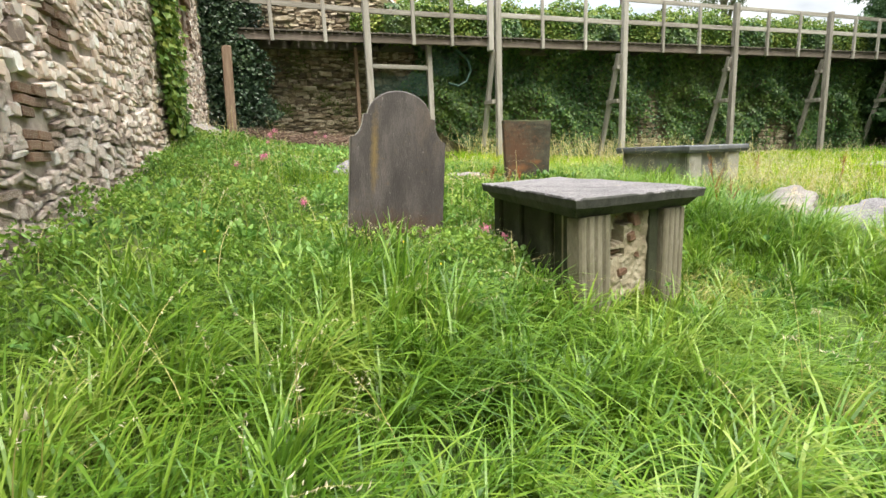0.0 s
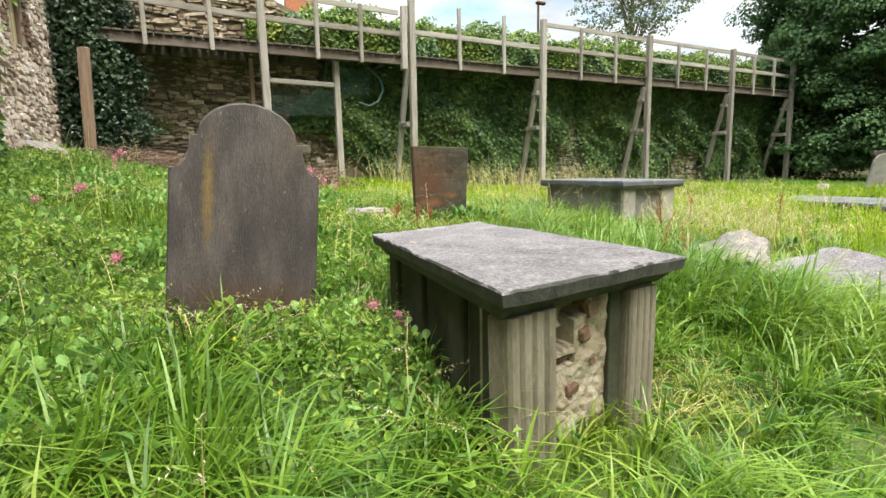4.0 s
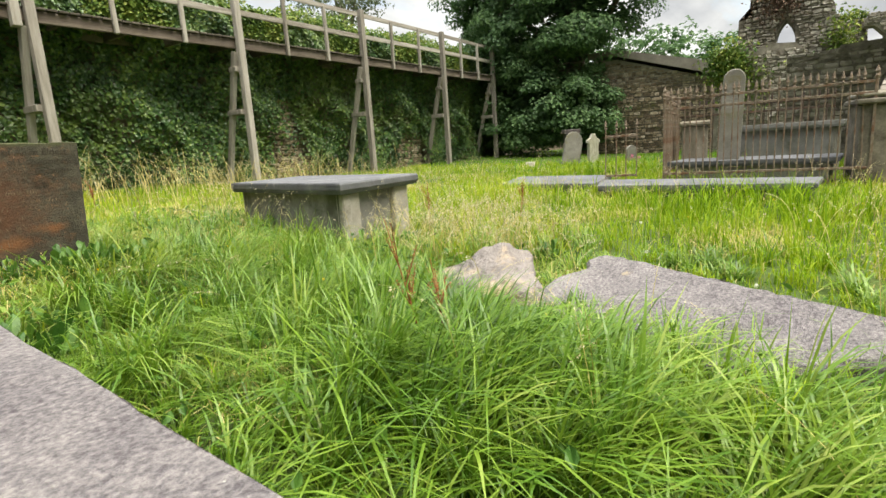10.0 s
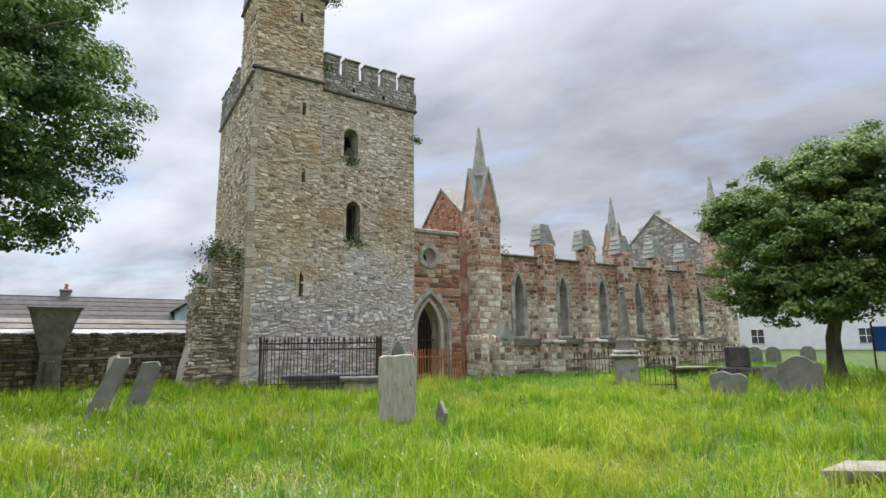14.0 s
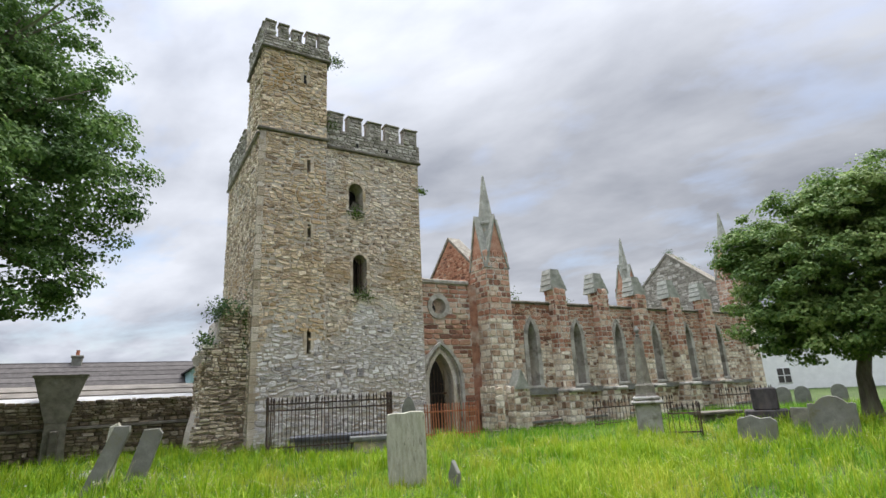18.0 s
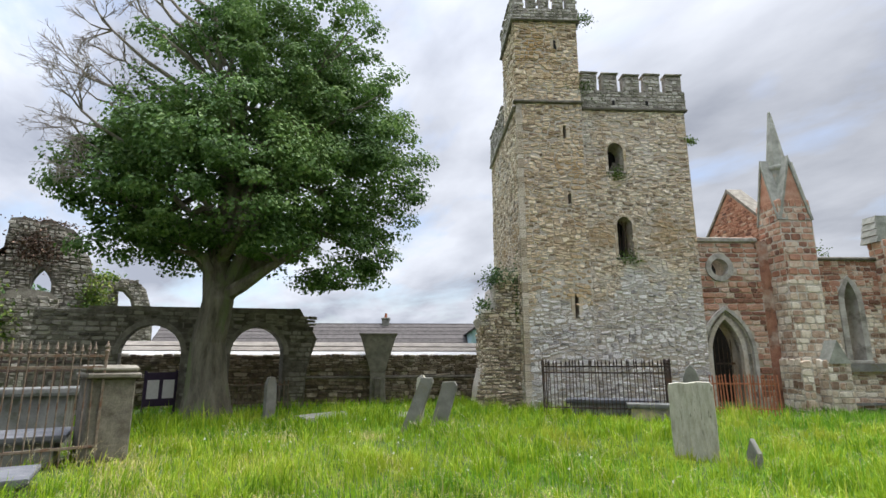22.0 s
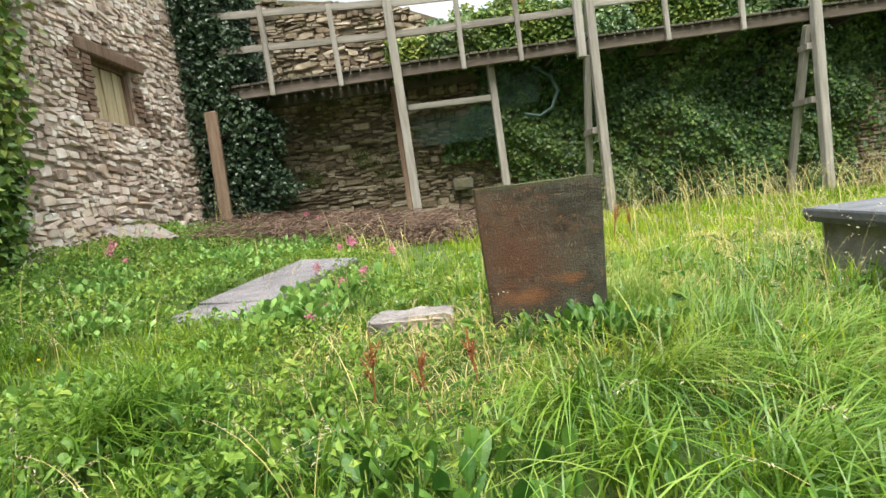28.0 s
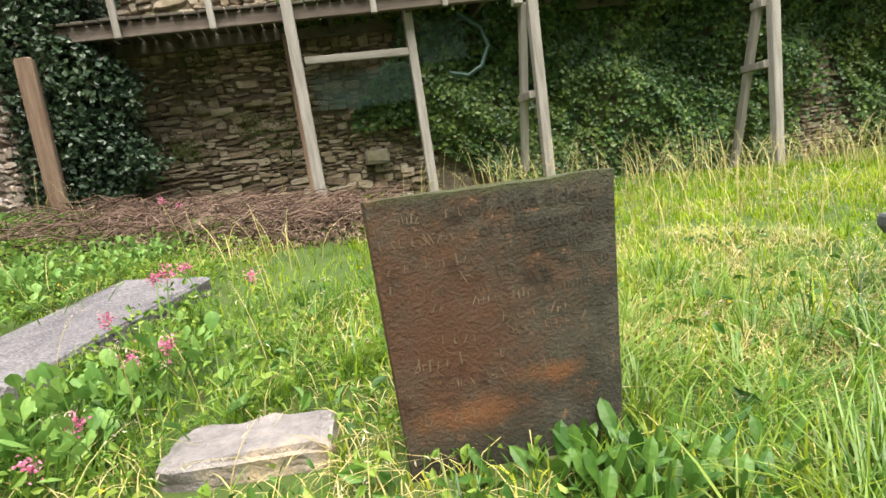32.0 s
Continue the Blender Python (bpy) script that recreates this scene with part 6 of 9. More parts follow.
    for k in range(5):
        x = 11.98 + 2.48 * k
        b = thing("buttress", AB, "", "")
        b.parent = c
        b.matrix_basis = pose(x, 0, 0)
        faced_block(b, -0.36, 0.36, -0.72, 0.0, -0.2, 1.55, M_CREAM, M_CREAM_P, 70 + k, "buttress_foot")
        mid = 3.1 + 0.35 * math.sin(2.1 * k)
        faced_block(b, -0.31, 0.31, -0.42, 0.15, 1.55, mid, M_CREAM, M_CREAM_P, 80 + k, "buttress_shaft")
        faced_block(b, -0.31, 0.31, -0.42, 0.15, mid, 5.62, M_RED, M_RED_P, 90 + k, "buttress_shaft")
        part("offset_mould", Geo().box((-0.40, -0.83, 1.52), (0.40, 0, 1.68), 0.05), M_ASHLAR, b)
        g = Geo()
        for j in range(4):
            q0, q1 = j / 4, (j + 1) / 4
            hw = 0.46 - 0.22 * q0
            hw1 = 0.41 - 0.22 * q1
            z0, z1 = 5.60 + 0.92 * q0, 5.60 + 0.92 * q1 - 0.015
            g.prism([(-hw, z0), (hw, z0), (hw1 + .03, z1), (-hw1 - .03, z1)], -0.38 + 0.05 * j, 0.28)
        part("gabled_cap", g, M_SPIRE, b)
    # east gable between its two spires
    part("east_gable", Geo().prism([(0.0, 0), (8.0, 0), (8.0, 6.0), (4.0, 9.3), (0.0, 6.0)], 0, 0.7), M_ASHLAR, c, m=pose(26.2, 0, 0, 0, 0, 90))
    part("east_coping", Geo().prism([(-0.1, 5.95), (4.0, 9.30), (8.1, 5.95), (8.1, 6.1), (4.0, 9.46), (-0.1, 6.1)], -0.06, 0.76), M_ARCHST, c, m=pose(26.2, 0, 0, 0, 0, 90))
    ef = new("east_gable_face")
    ef.empty_display_size = 0.1
    ef.parent = c
    ef.matrix_basis = pose(25.5, 8.0, 0, 0, 0, -90)
    lay_stones(ef, M_PARAPET, M_PARAPET, 7.9, 4.6, z0=4.6, x0=0.05, course=(0.14, 0.26), size=(0.2, 0.5), depth=0.03, joint=0.016, split=0.3, tilt=3.0, seed=49, top=lambda x: 9.2 - abs(x - 4.0) * 0.825)
    for yy, zz in ((2.6, 8.1), (3.4, 8.9), (4.0, 9.5), (5.2, 8.6), (6.1, 7.8), (1.2, 7.0)):
        ob = part("wall_plant", leaf_mesh("wall_plant", rng.normal(size=(110, 3)) * (.12, .16, .12) + (25.8, yy, zz), 0.09), M_MOSS, c)
        tagged(ob, kind="stuff")
    spire(25.6, 0.3, -0.2, 7.6, 11.0, 1.15, M_RED)
    spire(25.9, 7.7, -0.2, 7.9, 11.5, 1.15, M_RED)
    for x, s in ((10.15, .2), (12.9, .12), (15.2, .12), (17.4, .14), (20.4, .12)):
        C = rng.normal(size=(120, 3)) * (s, 0.1, s) + (x, 0.3, top + 0.2)
        ob = part("wall_plant", leaf_mesh("wall_plant", C, 0.09), M_MOSS, c)
        tagged(ob, kind="stuff")


build_church()


# ---- ruined arcade, boundary wall, houses, hut ----
def build_arcade():
    hd = math.atan2(0.245, -0.97)
    m = Matrix.LocRotScale((21.35, 6.0, 0), Matrix.Rotation(math.atan2(-5.98, -1.05), 3, "Z").to_quaternion(), None)
    a = thing("ruined_arcade", m, "dark mossy arcade wall with pointed arches, broken at one end", "ruined arcade")
    ops = [(1.62, 0.3, 1.55, 1.75, 0.85), (4.5, 0.3, 1.55, 1.75, 0.85)]
    g = wall_with_openings(5.35, 0.2, 3.3, 0.75, ops)
    g.prism([(5.27, 0.2), (5.95, 0.2), (6.0, 1.6), (6.28, 2.55), (5.7, 3.5), (5.27, 3.48)], 0, 0.75)
    g.prism([(-1.2, 0.2), (0.0, 0.2), (0.0, 3.3), (-1.2, 3.2)], 0, 0.75)
    g.prism([(0, 3.3), (5.3, 3.3), (5.3, 3.48), (0, 3.36)], 0, 0.75)
    part("wall_core", g, M_ARCHST, a)
    lay_stones(a, M_ARCHST, M_ARCHST, 7.4, 3.5, z0=0.2, x0=-1.2, course=(0.09, 0.17), size=(0.15, 0.42), depth=0.03, joint=0.015, seed=51,
               holes=tuple(in_arch(*o, 0.16) for o in ops), top=lambda x: 3.25, right=lambda z: 5.8 + 0.15 * z)
    for x, z, w, sp, rise in ops:
        o = [(px + x, pz + z) for px, pz in arch_outline(w, sp, rise)]
        o2 = [(px + x, pz + z) for px, pz in arch_outline(w + 0.3, sp, rise + 0.15)]
        for i in range(1, len(o) - 2):
            part("voussoir", Geo().prism([o[i], o[i + 1], o2[i + 1], o2[i]], -0.045, 0.2, 0.006), M_ARCHST, a)
    p = thing("flared_stone_pier", pose(20.5, -2.55, 0, 0, 0, math.degrees(math.atan2(-0.86, -0.5))), "free-standing dark stone pier flaring to a broad top", "stone pier")
    part("shaft", Geo().prism([(-0.32, 0.2), (0.32, 0.2), (0.27, 0.7), (0.25, 1.5), (-0.25, 1.5), (-0.27, 0.7)], -0.3, 0.3, 0.03), M_ARCHST, p)
    part("flared_head", Geo().add([(-.25, -.3, 1.5), (.25, -.3, 1.5), (.25, .3, 1.5), (-.25, .3, 1.5), (-.6, -.36, 2.68), (.6, -.36, 2.68), (.6, .36, 2.68), (-.6, .36, 2.68), (-.66, -.4, 2.78), (.66, -.4, 2.78), (.66, .4, 2.78), (-.66, .4, 2.78)],
                                  [(0, 1, 5, 4), (1, 2, 6, 5), (2, 3, 7, 6), (3, 0, 4, 7), (4, 5, 9, 8), (5, 6, 10, 9), (6, 7, 11, 10), (7, 4, 8, 11), (8, 9, 10, 11)]), M_ARCHST, p)
    part("slender_shaft", Geo().box((-0.12, -0.42, 0.2), (0.12, -0.3, 1.3), 0.04), M_ARCHST, p)
    # boundary wall
    A, B = Vector((24.2, 7.0, 0)), Vector((18.6, -7.6, 0))
    d = (B - A).normalized()
    m = Matrix.LocRotScale(A, Matrix.Rotation(math.atan2(d.y, d.x), 3, "Z").to_quaternion(), None)
    w = thing("wall_east", m, "long dark rubble boundary wall with a pale sloped coping", "wall", kind="structure")
    L = (B - A).length
    part("wall_core", Geo().box((0, 0.02, 0), (L, 0.6, 2.0), 0.0), M_DARKMORT, w)
    lay_stones(w, M_BACKST, M_BACKST_P, L, 1.95, z0=0.1, course=(0.05, 0.17), size=(0.12, 0.45), depth=0.06, joint=0.013, wander=0.05, split=0.4, tilt=2.0, seed=52)
    part("ledge", Geo().box((L * .45, -0.12, 1.25), (L, 0.1, 1.36), 0.04, jit=0.02), M_ARCHST, w)
    # shed roof along the outer side: pale sheets in three bands
    for k in range(3):
        part("roof_band", Geo().add([(0, 0.1 + .5 * k, 2.05 + .17 * k), (L, 0.1 + .5 * k, 2.05 + .17 * k), (L, 0.65 + .5 * k, 2.20 + .17 * k), (0, 0.65 + .5 * k, 2.20 + .17 * k), (0, 0.1 + .5 * k, 1.98 + .17 * k), (L, 0.1 + .5 * k, 1.98 + .17 * k)],
                                    [(0, 1, 2, 3), (4, 5, 1, 0)]), M_HUTROOF if k else M_FASCIA, w)


build_arcade()


def house(name, x, y, rot, wd, dp, eave, ridge, wall_mat, label, chimney=None, roof=M_SLATEROOF, windows=()):
    h = thing(name, pose(x, y, 0, 0, 0, rot), label, "house")
    part("wall", Geo().prism([(-wd / 2, 0), (wd / 2, 0), (wd / 2, eave), (0, ridge), (-wd / 2, eave)], 0, dp, 0.0), wall_mat, h)
    rf = part("roof", Geo().tube([(0, -0.25, ridge + .16), (0, dp + .25, ridge + .16)], [0.1, 0.1], 6), roof, h)
    for s in (-1, 1):
        for k in range(6):
            g = Geo()
            q0, q1 = k / 6, (k + 1) / 6
            X = lambda q: s * (wd / 2 + 0.25) * (1 - q)
            Zr = lambda q: eave - 0.12 + (ridge + 0.12 - eave + 0.12) * q
            g.add([(X(q0), -0.25, Zr(q0) + .03), (X(q1), -0.25, Zr(q1)), (X(q1), dp + .25, Zr(q1)), (X(q0), dp + .25, Zr(q0) + .03), (X(q0), -0.25, Zr(q0) + .12), (X(q1), -0.25, Zr(q1) + .09), (X(q1), dp + .25, Zr(q1) + .09), (X(q0), dp + .25, Zr(q0) + .12)],
                  [(0, 1, 2, 3), (4, 5, 6, 7), (0, 1, 5, 4), (3, 2, 6, 7), (0, 3, 7, 4), (1, 2, 6, 5)])
            part("slate_course", g, roof, rf)
    part("bargeboard", Geo().prism([(-wd / 2 - .3, eave - .2), (0, ridge + .02), (wd / 2 + .3, eave - .2), (wd / 2 + .3, eave - .02), (0, ridge + .22), (-wd / 2 - .3, eave - .02)], -0.33, -0.26), M_WHITE, h)
    for (wx, wz) in windows:
        wn_ = part("window", Geo().box((wx - .45, -0.03, wz), (wx + .45, 0.02, wz + 1.1), 0.02), M_WHITE, h)
        for px, pz in ((-.38, .07), (.03, .07), (-.38, .58), (.03, .58)):
            part("pane", Geo().box((wx + px, -0.045, wz + pz), (wx + px + .35, -0.032, wz + pz + .45), 0.0), M_SLATEROOF, wn_)
    if chimney:
        cw = chimney[4] if len(chimney) > 4 else 0.4
        ch = part("chimney", Geo().box((chimney[0] - cw, chimney[1] - .3, ridge - .7), (chimney[0] + cw, chimney[1] + .3, ridge + chimney[2]), 0.03).box((chimney[0] - cw - .06, chimney[1] - .36, ridge + chimney[2] - .15), (chimney[0] + cw + .06, chimney[1] + .36, ridge + chimney[2]), 0.03), chimney[3], h)
        for k in (-cw * .65, -cw * .2, cw * .25, cw * .7) if cw > 0.5 else (-.2, .2):
            part("chimney_pot", Geo().lathe([(.11, 0), (.09, .3), (.11, .36), (.08, .36)], 8), M_CHIM, ch, m=pose(chimney[0] + k, chimney[1], ridge + chimney[2]))
    return h


house("blue_gabled_house", 37.6, -21.6, 57, 3.4, 6, 3.9, 4.95, M_BLUE, "pale blue rendered house with a slate roof beyond the wall")
house("slate_roofed_house", 38.4, -21.8, -32, 7, 18.5, 2.9, 4.65, M_WHITE, "long low house with a dark slate roof and grey chimney", chimney=(0, 8.0, 0.7, M_GREYST))
house("slate_roofed_house", 46.5, -8.0, -20, 7, 9, 2.7, 4.2, M_WHITE, "low house with a slate roof and an orange brick chimney", chimney=(0, 4, 0.9, M_CHIM))
house("town_house", 12.0, 47.5, 0, 9, 8, 9.0, 13.2, M_WHITE, "tall terrace house whose red brick chimney stack shows over the wall", chimney=(0, 0.8, 2.75, M_CHIM, 1.1))
house("white_cottage", -4.0, -38.0, 180, 17, 8, 5.2, 7.6, M_WHITE, "white rendered house half hidden by trees", windows=((-3.9, 1.15), (2.4, 1.15), (-3.9, 3.4), (2.4, 3.4)))


def build_ruin():
    r = thing("ruined_chapel", pose(29.8, 10.2, 0, 0, 0, -90), "ragged ivy-grown chapel ruin with broken gable and tall window arch", "church ruin")
    # x runs south, y runs away east
    op = [(2.71, 3.9, 0.66, 0.75, 0.85)]
    g = wall_with_openings(3.3, 0, 5.75, 0.9, op, x0=1.0)
    g.prism([(0.2, 0), (0.998, 0), (0.998, 5.0), (0.75, 4.6), (0.5, 4.0), (0.3, 3.2)], 0, 0.9)
    g.prism([(4.302, 0), (5.1, 0), (5.0, 3.3), (4.8, 3.9), (4.62, 4.6), (4.45, 5.2), (4.302, 5.5)], 0, 0.9)
    g.prism([(1.0, 5.0), (1.0, 5.752), (4.3, 5.752), (4.15, 6.1), (3.9, 6.35), (3.85, 6.8), (3.5, 7.15), (3.1, 7.25), (2.7, 7.5), (2.4, 7.3), (1.9, 7.45), (1.45, 7.35), (1.42, 6.6), (1.36, 5.9), (1.1, 5.4)], 0.002, 0.9)
    part("wall_core", g, M_ARCHST, r)
    lay_stones(r, M_PARAPET, M_PARAPET, 4.9, 7.3, z0=0, x0=0.2, course=(0.08, 0.2), size=(0.10, 0.40), depth=0.08, joint=0.014, wander=0.12, split=0.4, tilt=5.0, seed=61, holes=(in_arch(*op[0], 0.08),),
               top=lambda x: float(np.interp(x, (0.2, 0.5, 1.0, 1.4, 1.45, 3.0, 3.85, 4.3, 4.8, 5.1), (2.9, 3.8, 4.9, 5.9, 7.3, 7.3, 6.6, 5.6, 3.9, 3.0))))
    # springing of a fallen arch: a pier that leans into a hook
    g = Geo().prism([(5.2, 0), (6.8, 0), (6.75, 3.2), (6.62, 4.1), (6.35, 4.9), (5.95, 5.25), (5.45, 5.3), (5.2, 5.05), (5.22, 4.85), (5.55, 4.82), (5.85, 4.5), (6.0, 4.0), (5.95, 3.4), (5.2, 3.2)], 0.1, 0.9)
    back = new("rear_wall_face")
    back.empty_display_size = 0.1
    back.parent = r
    back.matrix_basis = pose(0, 0.95, 0)
    part("rear_wall", Geo().prism([(4.2, 0), (5.45, 0), (5.42, 4.5), (5.3, 5.0), (5.05, 5.35), (4.7, 5.2), (4.2, 5.6)], 0.96, 1.5), M_ARCHST, r)
    lay_stones(back, M_PARAPET, M_PARAPET, 1.2, 5.2, z0=0, x0=4.22, course=(0.08, 0.2), size=(0.10, 0.36), depth=0.06, joint=0.014, wander=0.1, split=0.4, tilt=5.0, seed=67)
    hook = new("springing_face")
    hook.empty_display_size = 0.1
    hook.parent = r
    hook.matrix_basis = pose(0, 0.1, 0)
    inner = lambda z: float(np.interp(z, (0, 3.2, 3.4, 4.0, 4.5, 4.82, 4.9), (5.3, 5.3, 5.98, 6.02, 5.88, 5.6, 5.3)))
    outer = lambda z: float(np.interp(z, (0, 3.2, 4.1, 4.9, 5.2), (6.78, 6.73, 6.6, 6.33, 6.0)))
    lay_stones(hook, M_PARAPET, M_PARAPET, 1.7, 5.15, z0=0, x0=5.2, course=(0.08, 0.18), size=(0.10, 0.32), depth=0.05, joint=0.014, split=0.3, tilt=6.0, seed=68, left=inner, right=outer)
    part("arch_springing", g, M_ARCHST, r, "broken pier hooking into the start of an arch")
    g = Geo().prism([(0.5, 0), (3.45, 0), (3.4, 4.0), (3.1, 4.22), (2.3, 4.3), (1.9, 4.15), (1.3, 4.25), (0.85, 3.7), (0.6, 2.6)], -3.2, -2.6)
    part("low_wall", g, M_ARCHST, r)
    fr = new("low_wall_face")
    fr.empty_display_size = 0.1
    fr.parent = r
    fr.matrix_basis = pose(0, -3.2, 0)
    lay_stones(fr, M_PARAPET, M_PARAPET, 2.7, 4.3, z0=0, x0=0.7, course=(0.08, 0.18), size=(0.10, 0.36), depth=0.05, joint=0.014, wander=0.1, split=0.4, tilt=5.0, seed=63, top=lambda x: 4.0 if x > 1.1 else 3.4)
    n = 2600
    C = rng.normal(size=(n, 3)) * (0.34, 0.16, 0.34) + (1.0, -3.3, 3.75)
    C1 = rng.normal(size=(n // 4, 3)) * (0.5, 0.1, 0.45) + (1.4, -3.3, 2.9)
    C2 = rng.normal(size=(n // 3, 3)) * (0.45, 0.10, 0.35) + (2.4, -0.15, 6.2)
    C3 = np.concatenate([rng.normal(size=(n // 3, 3)) * (0.30, 0.15, 0.55) + (4.5, -0.15, 4.2), rng.normal(size=(n // 5, 3)) * (0.3, 0.1, 0.14) + (4.9, 1.1, 5.35)])
    C4 = rng.normal(size=(n // 6, 3)) * (0.45, 0.2, 0.08) + (2.6, 0.3, 7.35)
    ob = part("ivy_growth", leaf_mesh("ivy", np.concatenate([C, C1, C3]), 0.15), M_IVY_SUN, r, "bright ivy on the low wall")
    tagged(ob, kind="stuff")
    ob = part("dry_growth", leaf_mesh("ivy", np.concatenate([C2, C4]), 0.12), M_TWIGPILE, r, "withered brown creeper over the gable")
    tagged(ob, kind="stuff")
    h = thing("stone_hut", pose(27.4, 14.6, 0, 0, 0, -88), "low dark stone hut with a pale lichened slate roof", "hut")
    part("wall", Geo().box((0, 0, 0), (4.8, 5, 3.4), 0.02).prism([(0, 3.4), (4.8, 3.4), (1.0, 4.6), (0, 4.6)], 0, 5), M_ARCHST, h)
    lay_stones(h, M_BACKST, M_BACKST_P, 4.8, 4.5, z0=0, course=(0.08, 0.2), size=(0.12, 0.42), depth=0.05, joint=0.014, wander=0.08, split=0.35, tilt=3.0, seed=66, top=lambda x: 4.5 if x < 1.0 else 4.5 - (x - 1.0) * 0.29)
    part("roof", Geo().prism([(-0.2, 4.95), (0.9, 5.0), (5.1, 3.95), (5.1, 3.45), (0.9, 4.75), (-0.2, 4.75)], -0.3, 5.2), M_HUTROOF, h)


build_ruin()

# ---- trees ----
def tree(name, base, height, r0, lobes, clumps, per, clump, size, mat, label, seed, n_limbs=12, fork=0.3, lean=(0, 0), twigs=3, leaves=True, shell=0.5, bark=M_BARK, core=0, stout=0.55):
    t = thing(name, pose(*base), label, "tree")
    g = Geo()

    def reach(r):
        c, rad = r.choice(lobes)
        d = Vector((r.gauss(0, 1), r.gauss(0, 1), r.gauss(0, 1))).normalized()
        return Vector(c) + Vector((d.x * rad[0], d.y * rad[1], d.z * rad[2])) * 0.78
    limb_system(g, (0, 0, -0.15), height, r0, reach, seed, n_limbs, fork, twigs, lean, stout)
    part("trunk", g, bark, t, "grey-brown bark with moss")
    if leaves:
        C, up = crown_leaves(lobes, clumps, per, clump, size, seed, shell)
        size = np.full(len(C), size)
        if core:
            # coarser inner foliage that closes the heart of the crown
            r = np.random.default_rng(seed + 50)
            pick = r.integers(0, len(lobes) - 1, core)
            d = r.normal(size=(core, 3))
            d *= (r.uniform(0, 0.74, core) / np.linalg.norm(d, axis=1))[:, None]
            C = np.concatenate([C, np.array([l[0] for l in lobes])[pick] + d * np.array([l[1] for l in lobes])[pick]])
            up = np.concatenate([up, np.tile((0, 0, 1.0), (core, 1))])
            size = np.concatenate([size, np.full(core, 0.34)])
        C[:, 2] = np.maximum(C[:, 2], 0.25)
        ob = part("crown", leaf_mesh("crown", C, size, up=up, flat=0.66, aspect=0.8), mat, t)
        tagged(ob, kind="stuff")
    return t


# big sycamore in front of the arcade
bx, by = 19.0, 3.2
sycamore = tree("sycamore_tree", (bx, by, gz(bx, by)), 9.5, 0.52,
     [((0.2, -0.6, 9.6), (2.6, 2.9, 3.3)), ((-0.6, -2.9, 7.6), (2.4, 2.8, 2.6)), ((0, 1.7, 6.8), (1.8, 1.7, 1.8)), ((-0.8, -4.0, 7.2), (1.8, 1.9, 1.9)),
      ((-1.6, 0.2, 6.3), (2.2, 2.4, 2.4)), ((1.4, 0.5, 7.0), (2.2, 2.6, 2.8)), ((-0.2, -1.8, 11.5), (2.2, 2.7, 2.4)), ((0, -3.0, 9.8), (2.0, 2.2, 2.2)), ((-0.3, -2.4, 4.6), (2.0, 2.4, 1.1)), ((0.4, 2.9, 6.0), (1.4, 1.2, 1.3)), ((0.4, 2.6, 4.6), (0.9, 0.9, 0.5)), ((0.2, 1.5, 4.7), (1.3, 1.4, 0.6))],
     820, 165, 0.33, 0.115, M_LEAF_B, "large spreading sycamore with a thick forked trunk and deep green crown", 5, n_limbs=34, fork=0.26, twigs=4, core=150)
# tall dark tree at the end of the walkway
ax, ay = 27.6, 15.5
tree("dark_broadleaf_tree", (ax, ay, gz(ax, ay)), 13.0, 0.5,
     [((0.2, -0.3, 11.6), (4.0, 4.0, 4.6)), ((-0.8, 2.2, 6.4), (2.9, 3.6, 3.4)), ((-0.3, -0.9, 6.6), (2.6, 2.2, 3.0)), ((-1.6, 1.6, 2.6), (2.0, 3.2, 2.2)),
      ((0.4, -0.9, 15.0), (3.0, 2.9, 2.8)), ((0.0, 4.0, 8.6), (2.4, 2.6, 2.6)), ((-0.8, 3.6, 3.6), (2.2, 2.6, 3.0)), ((0.8, -2.6, 9.0), (1.7, 1.7, 1.8)), ((-0.7, -0.6, 2.2), (1.6, 1.3, 1.8)), ((-1.0, 0.6, 1.5), (2.2, 2.4, 1.1))],
     760, 300, 0.46, 0.15, M_LEAF_A, "tall dense dark green tree hiding its trunk beside the walkway", 6, n_limbs=20, fork=0.15, core=11000)
# rounded tree beside the nave
cx_, cy_ = -0.1, -14.5
tree("maple_tree", (cx_, cy_, gz(cx_, cy_)), 6.6, 0.24,
     [((0.6, 0, 4.8), (2.7, 2.4, 2.6)), ((-1.2, 0, 5.6), (2.4, 2.2, 2.6)), ((1.6, 0.2, 3.8), (1.8, 1.8, 1.8)), ((-2.4, 0, 4.4), (2.2, 2.0, 2.2)), ((-0.7, 0, 7.0), (1.8, 1.6, 1.1)), ((2.3, 0.1, 5.6), (1.2, 1.2, 1.1)), ((0.4, .3, 2.9), (2.6, 2.0, 1.0)), ((1.0, 0, 6.4), (1.4, 1.3, 1.0))],
     760, 110, 0.25, 0.125, M_LEAF_C, "rounded olive-green maple with a short dark trunk", 7, n_limbs=18, fork=0.3, core=2600)
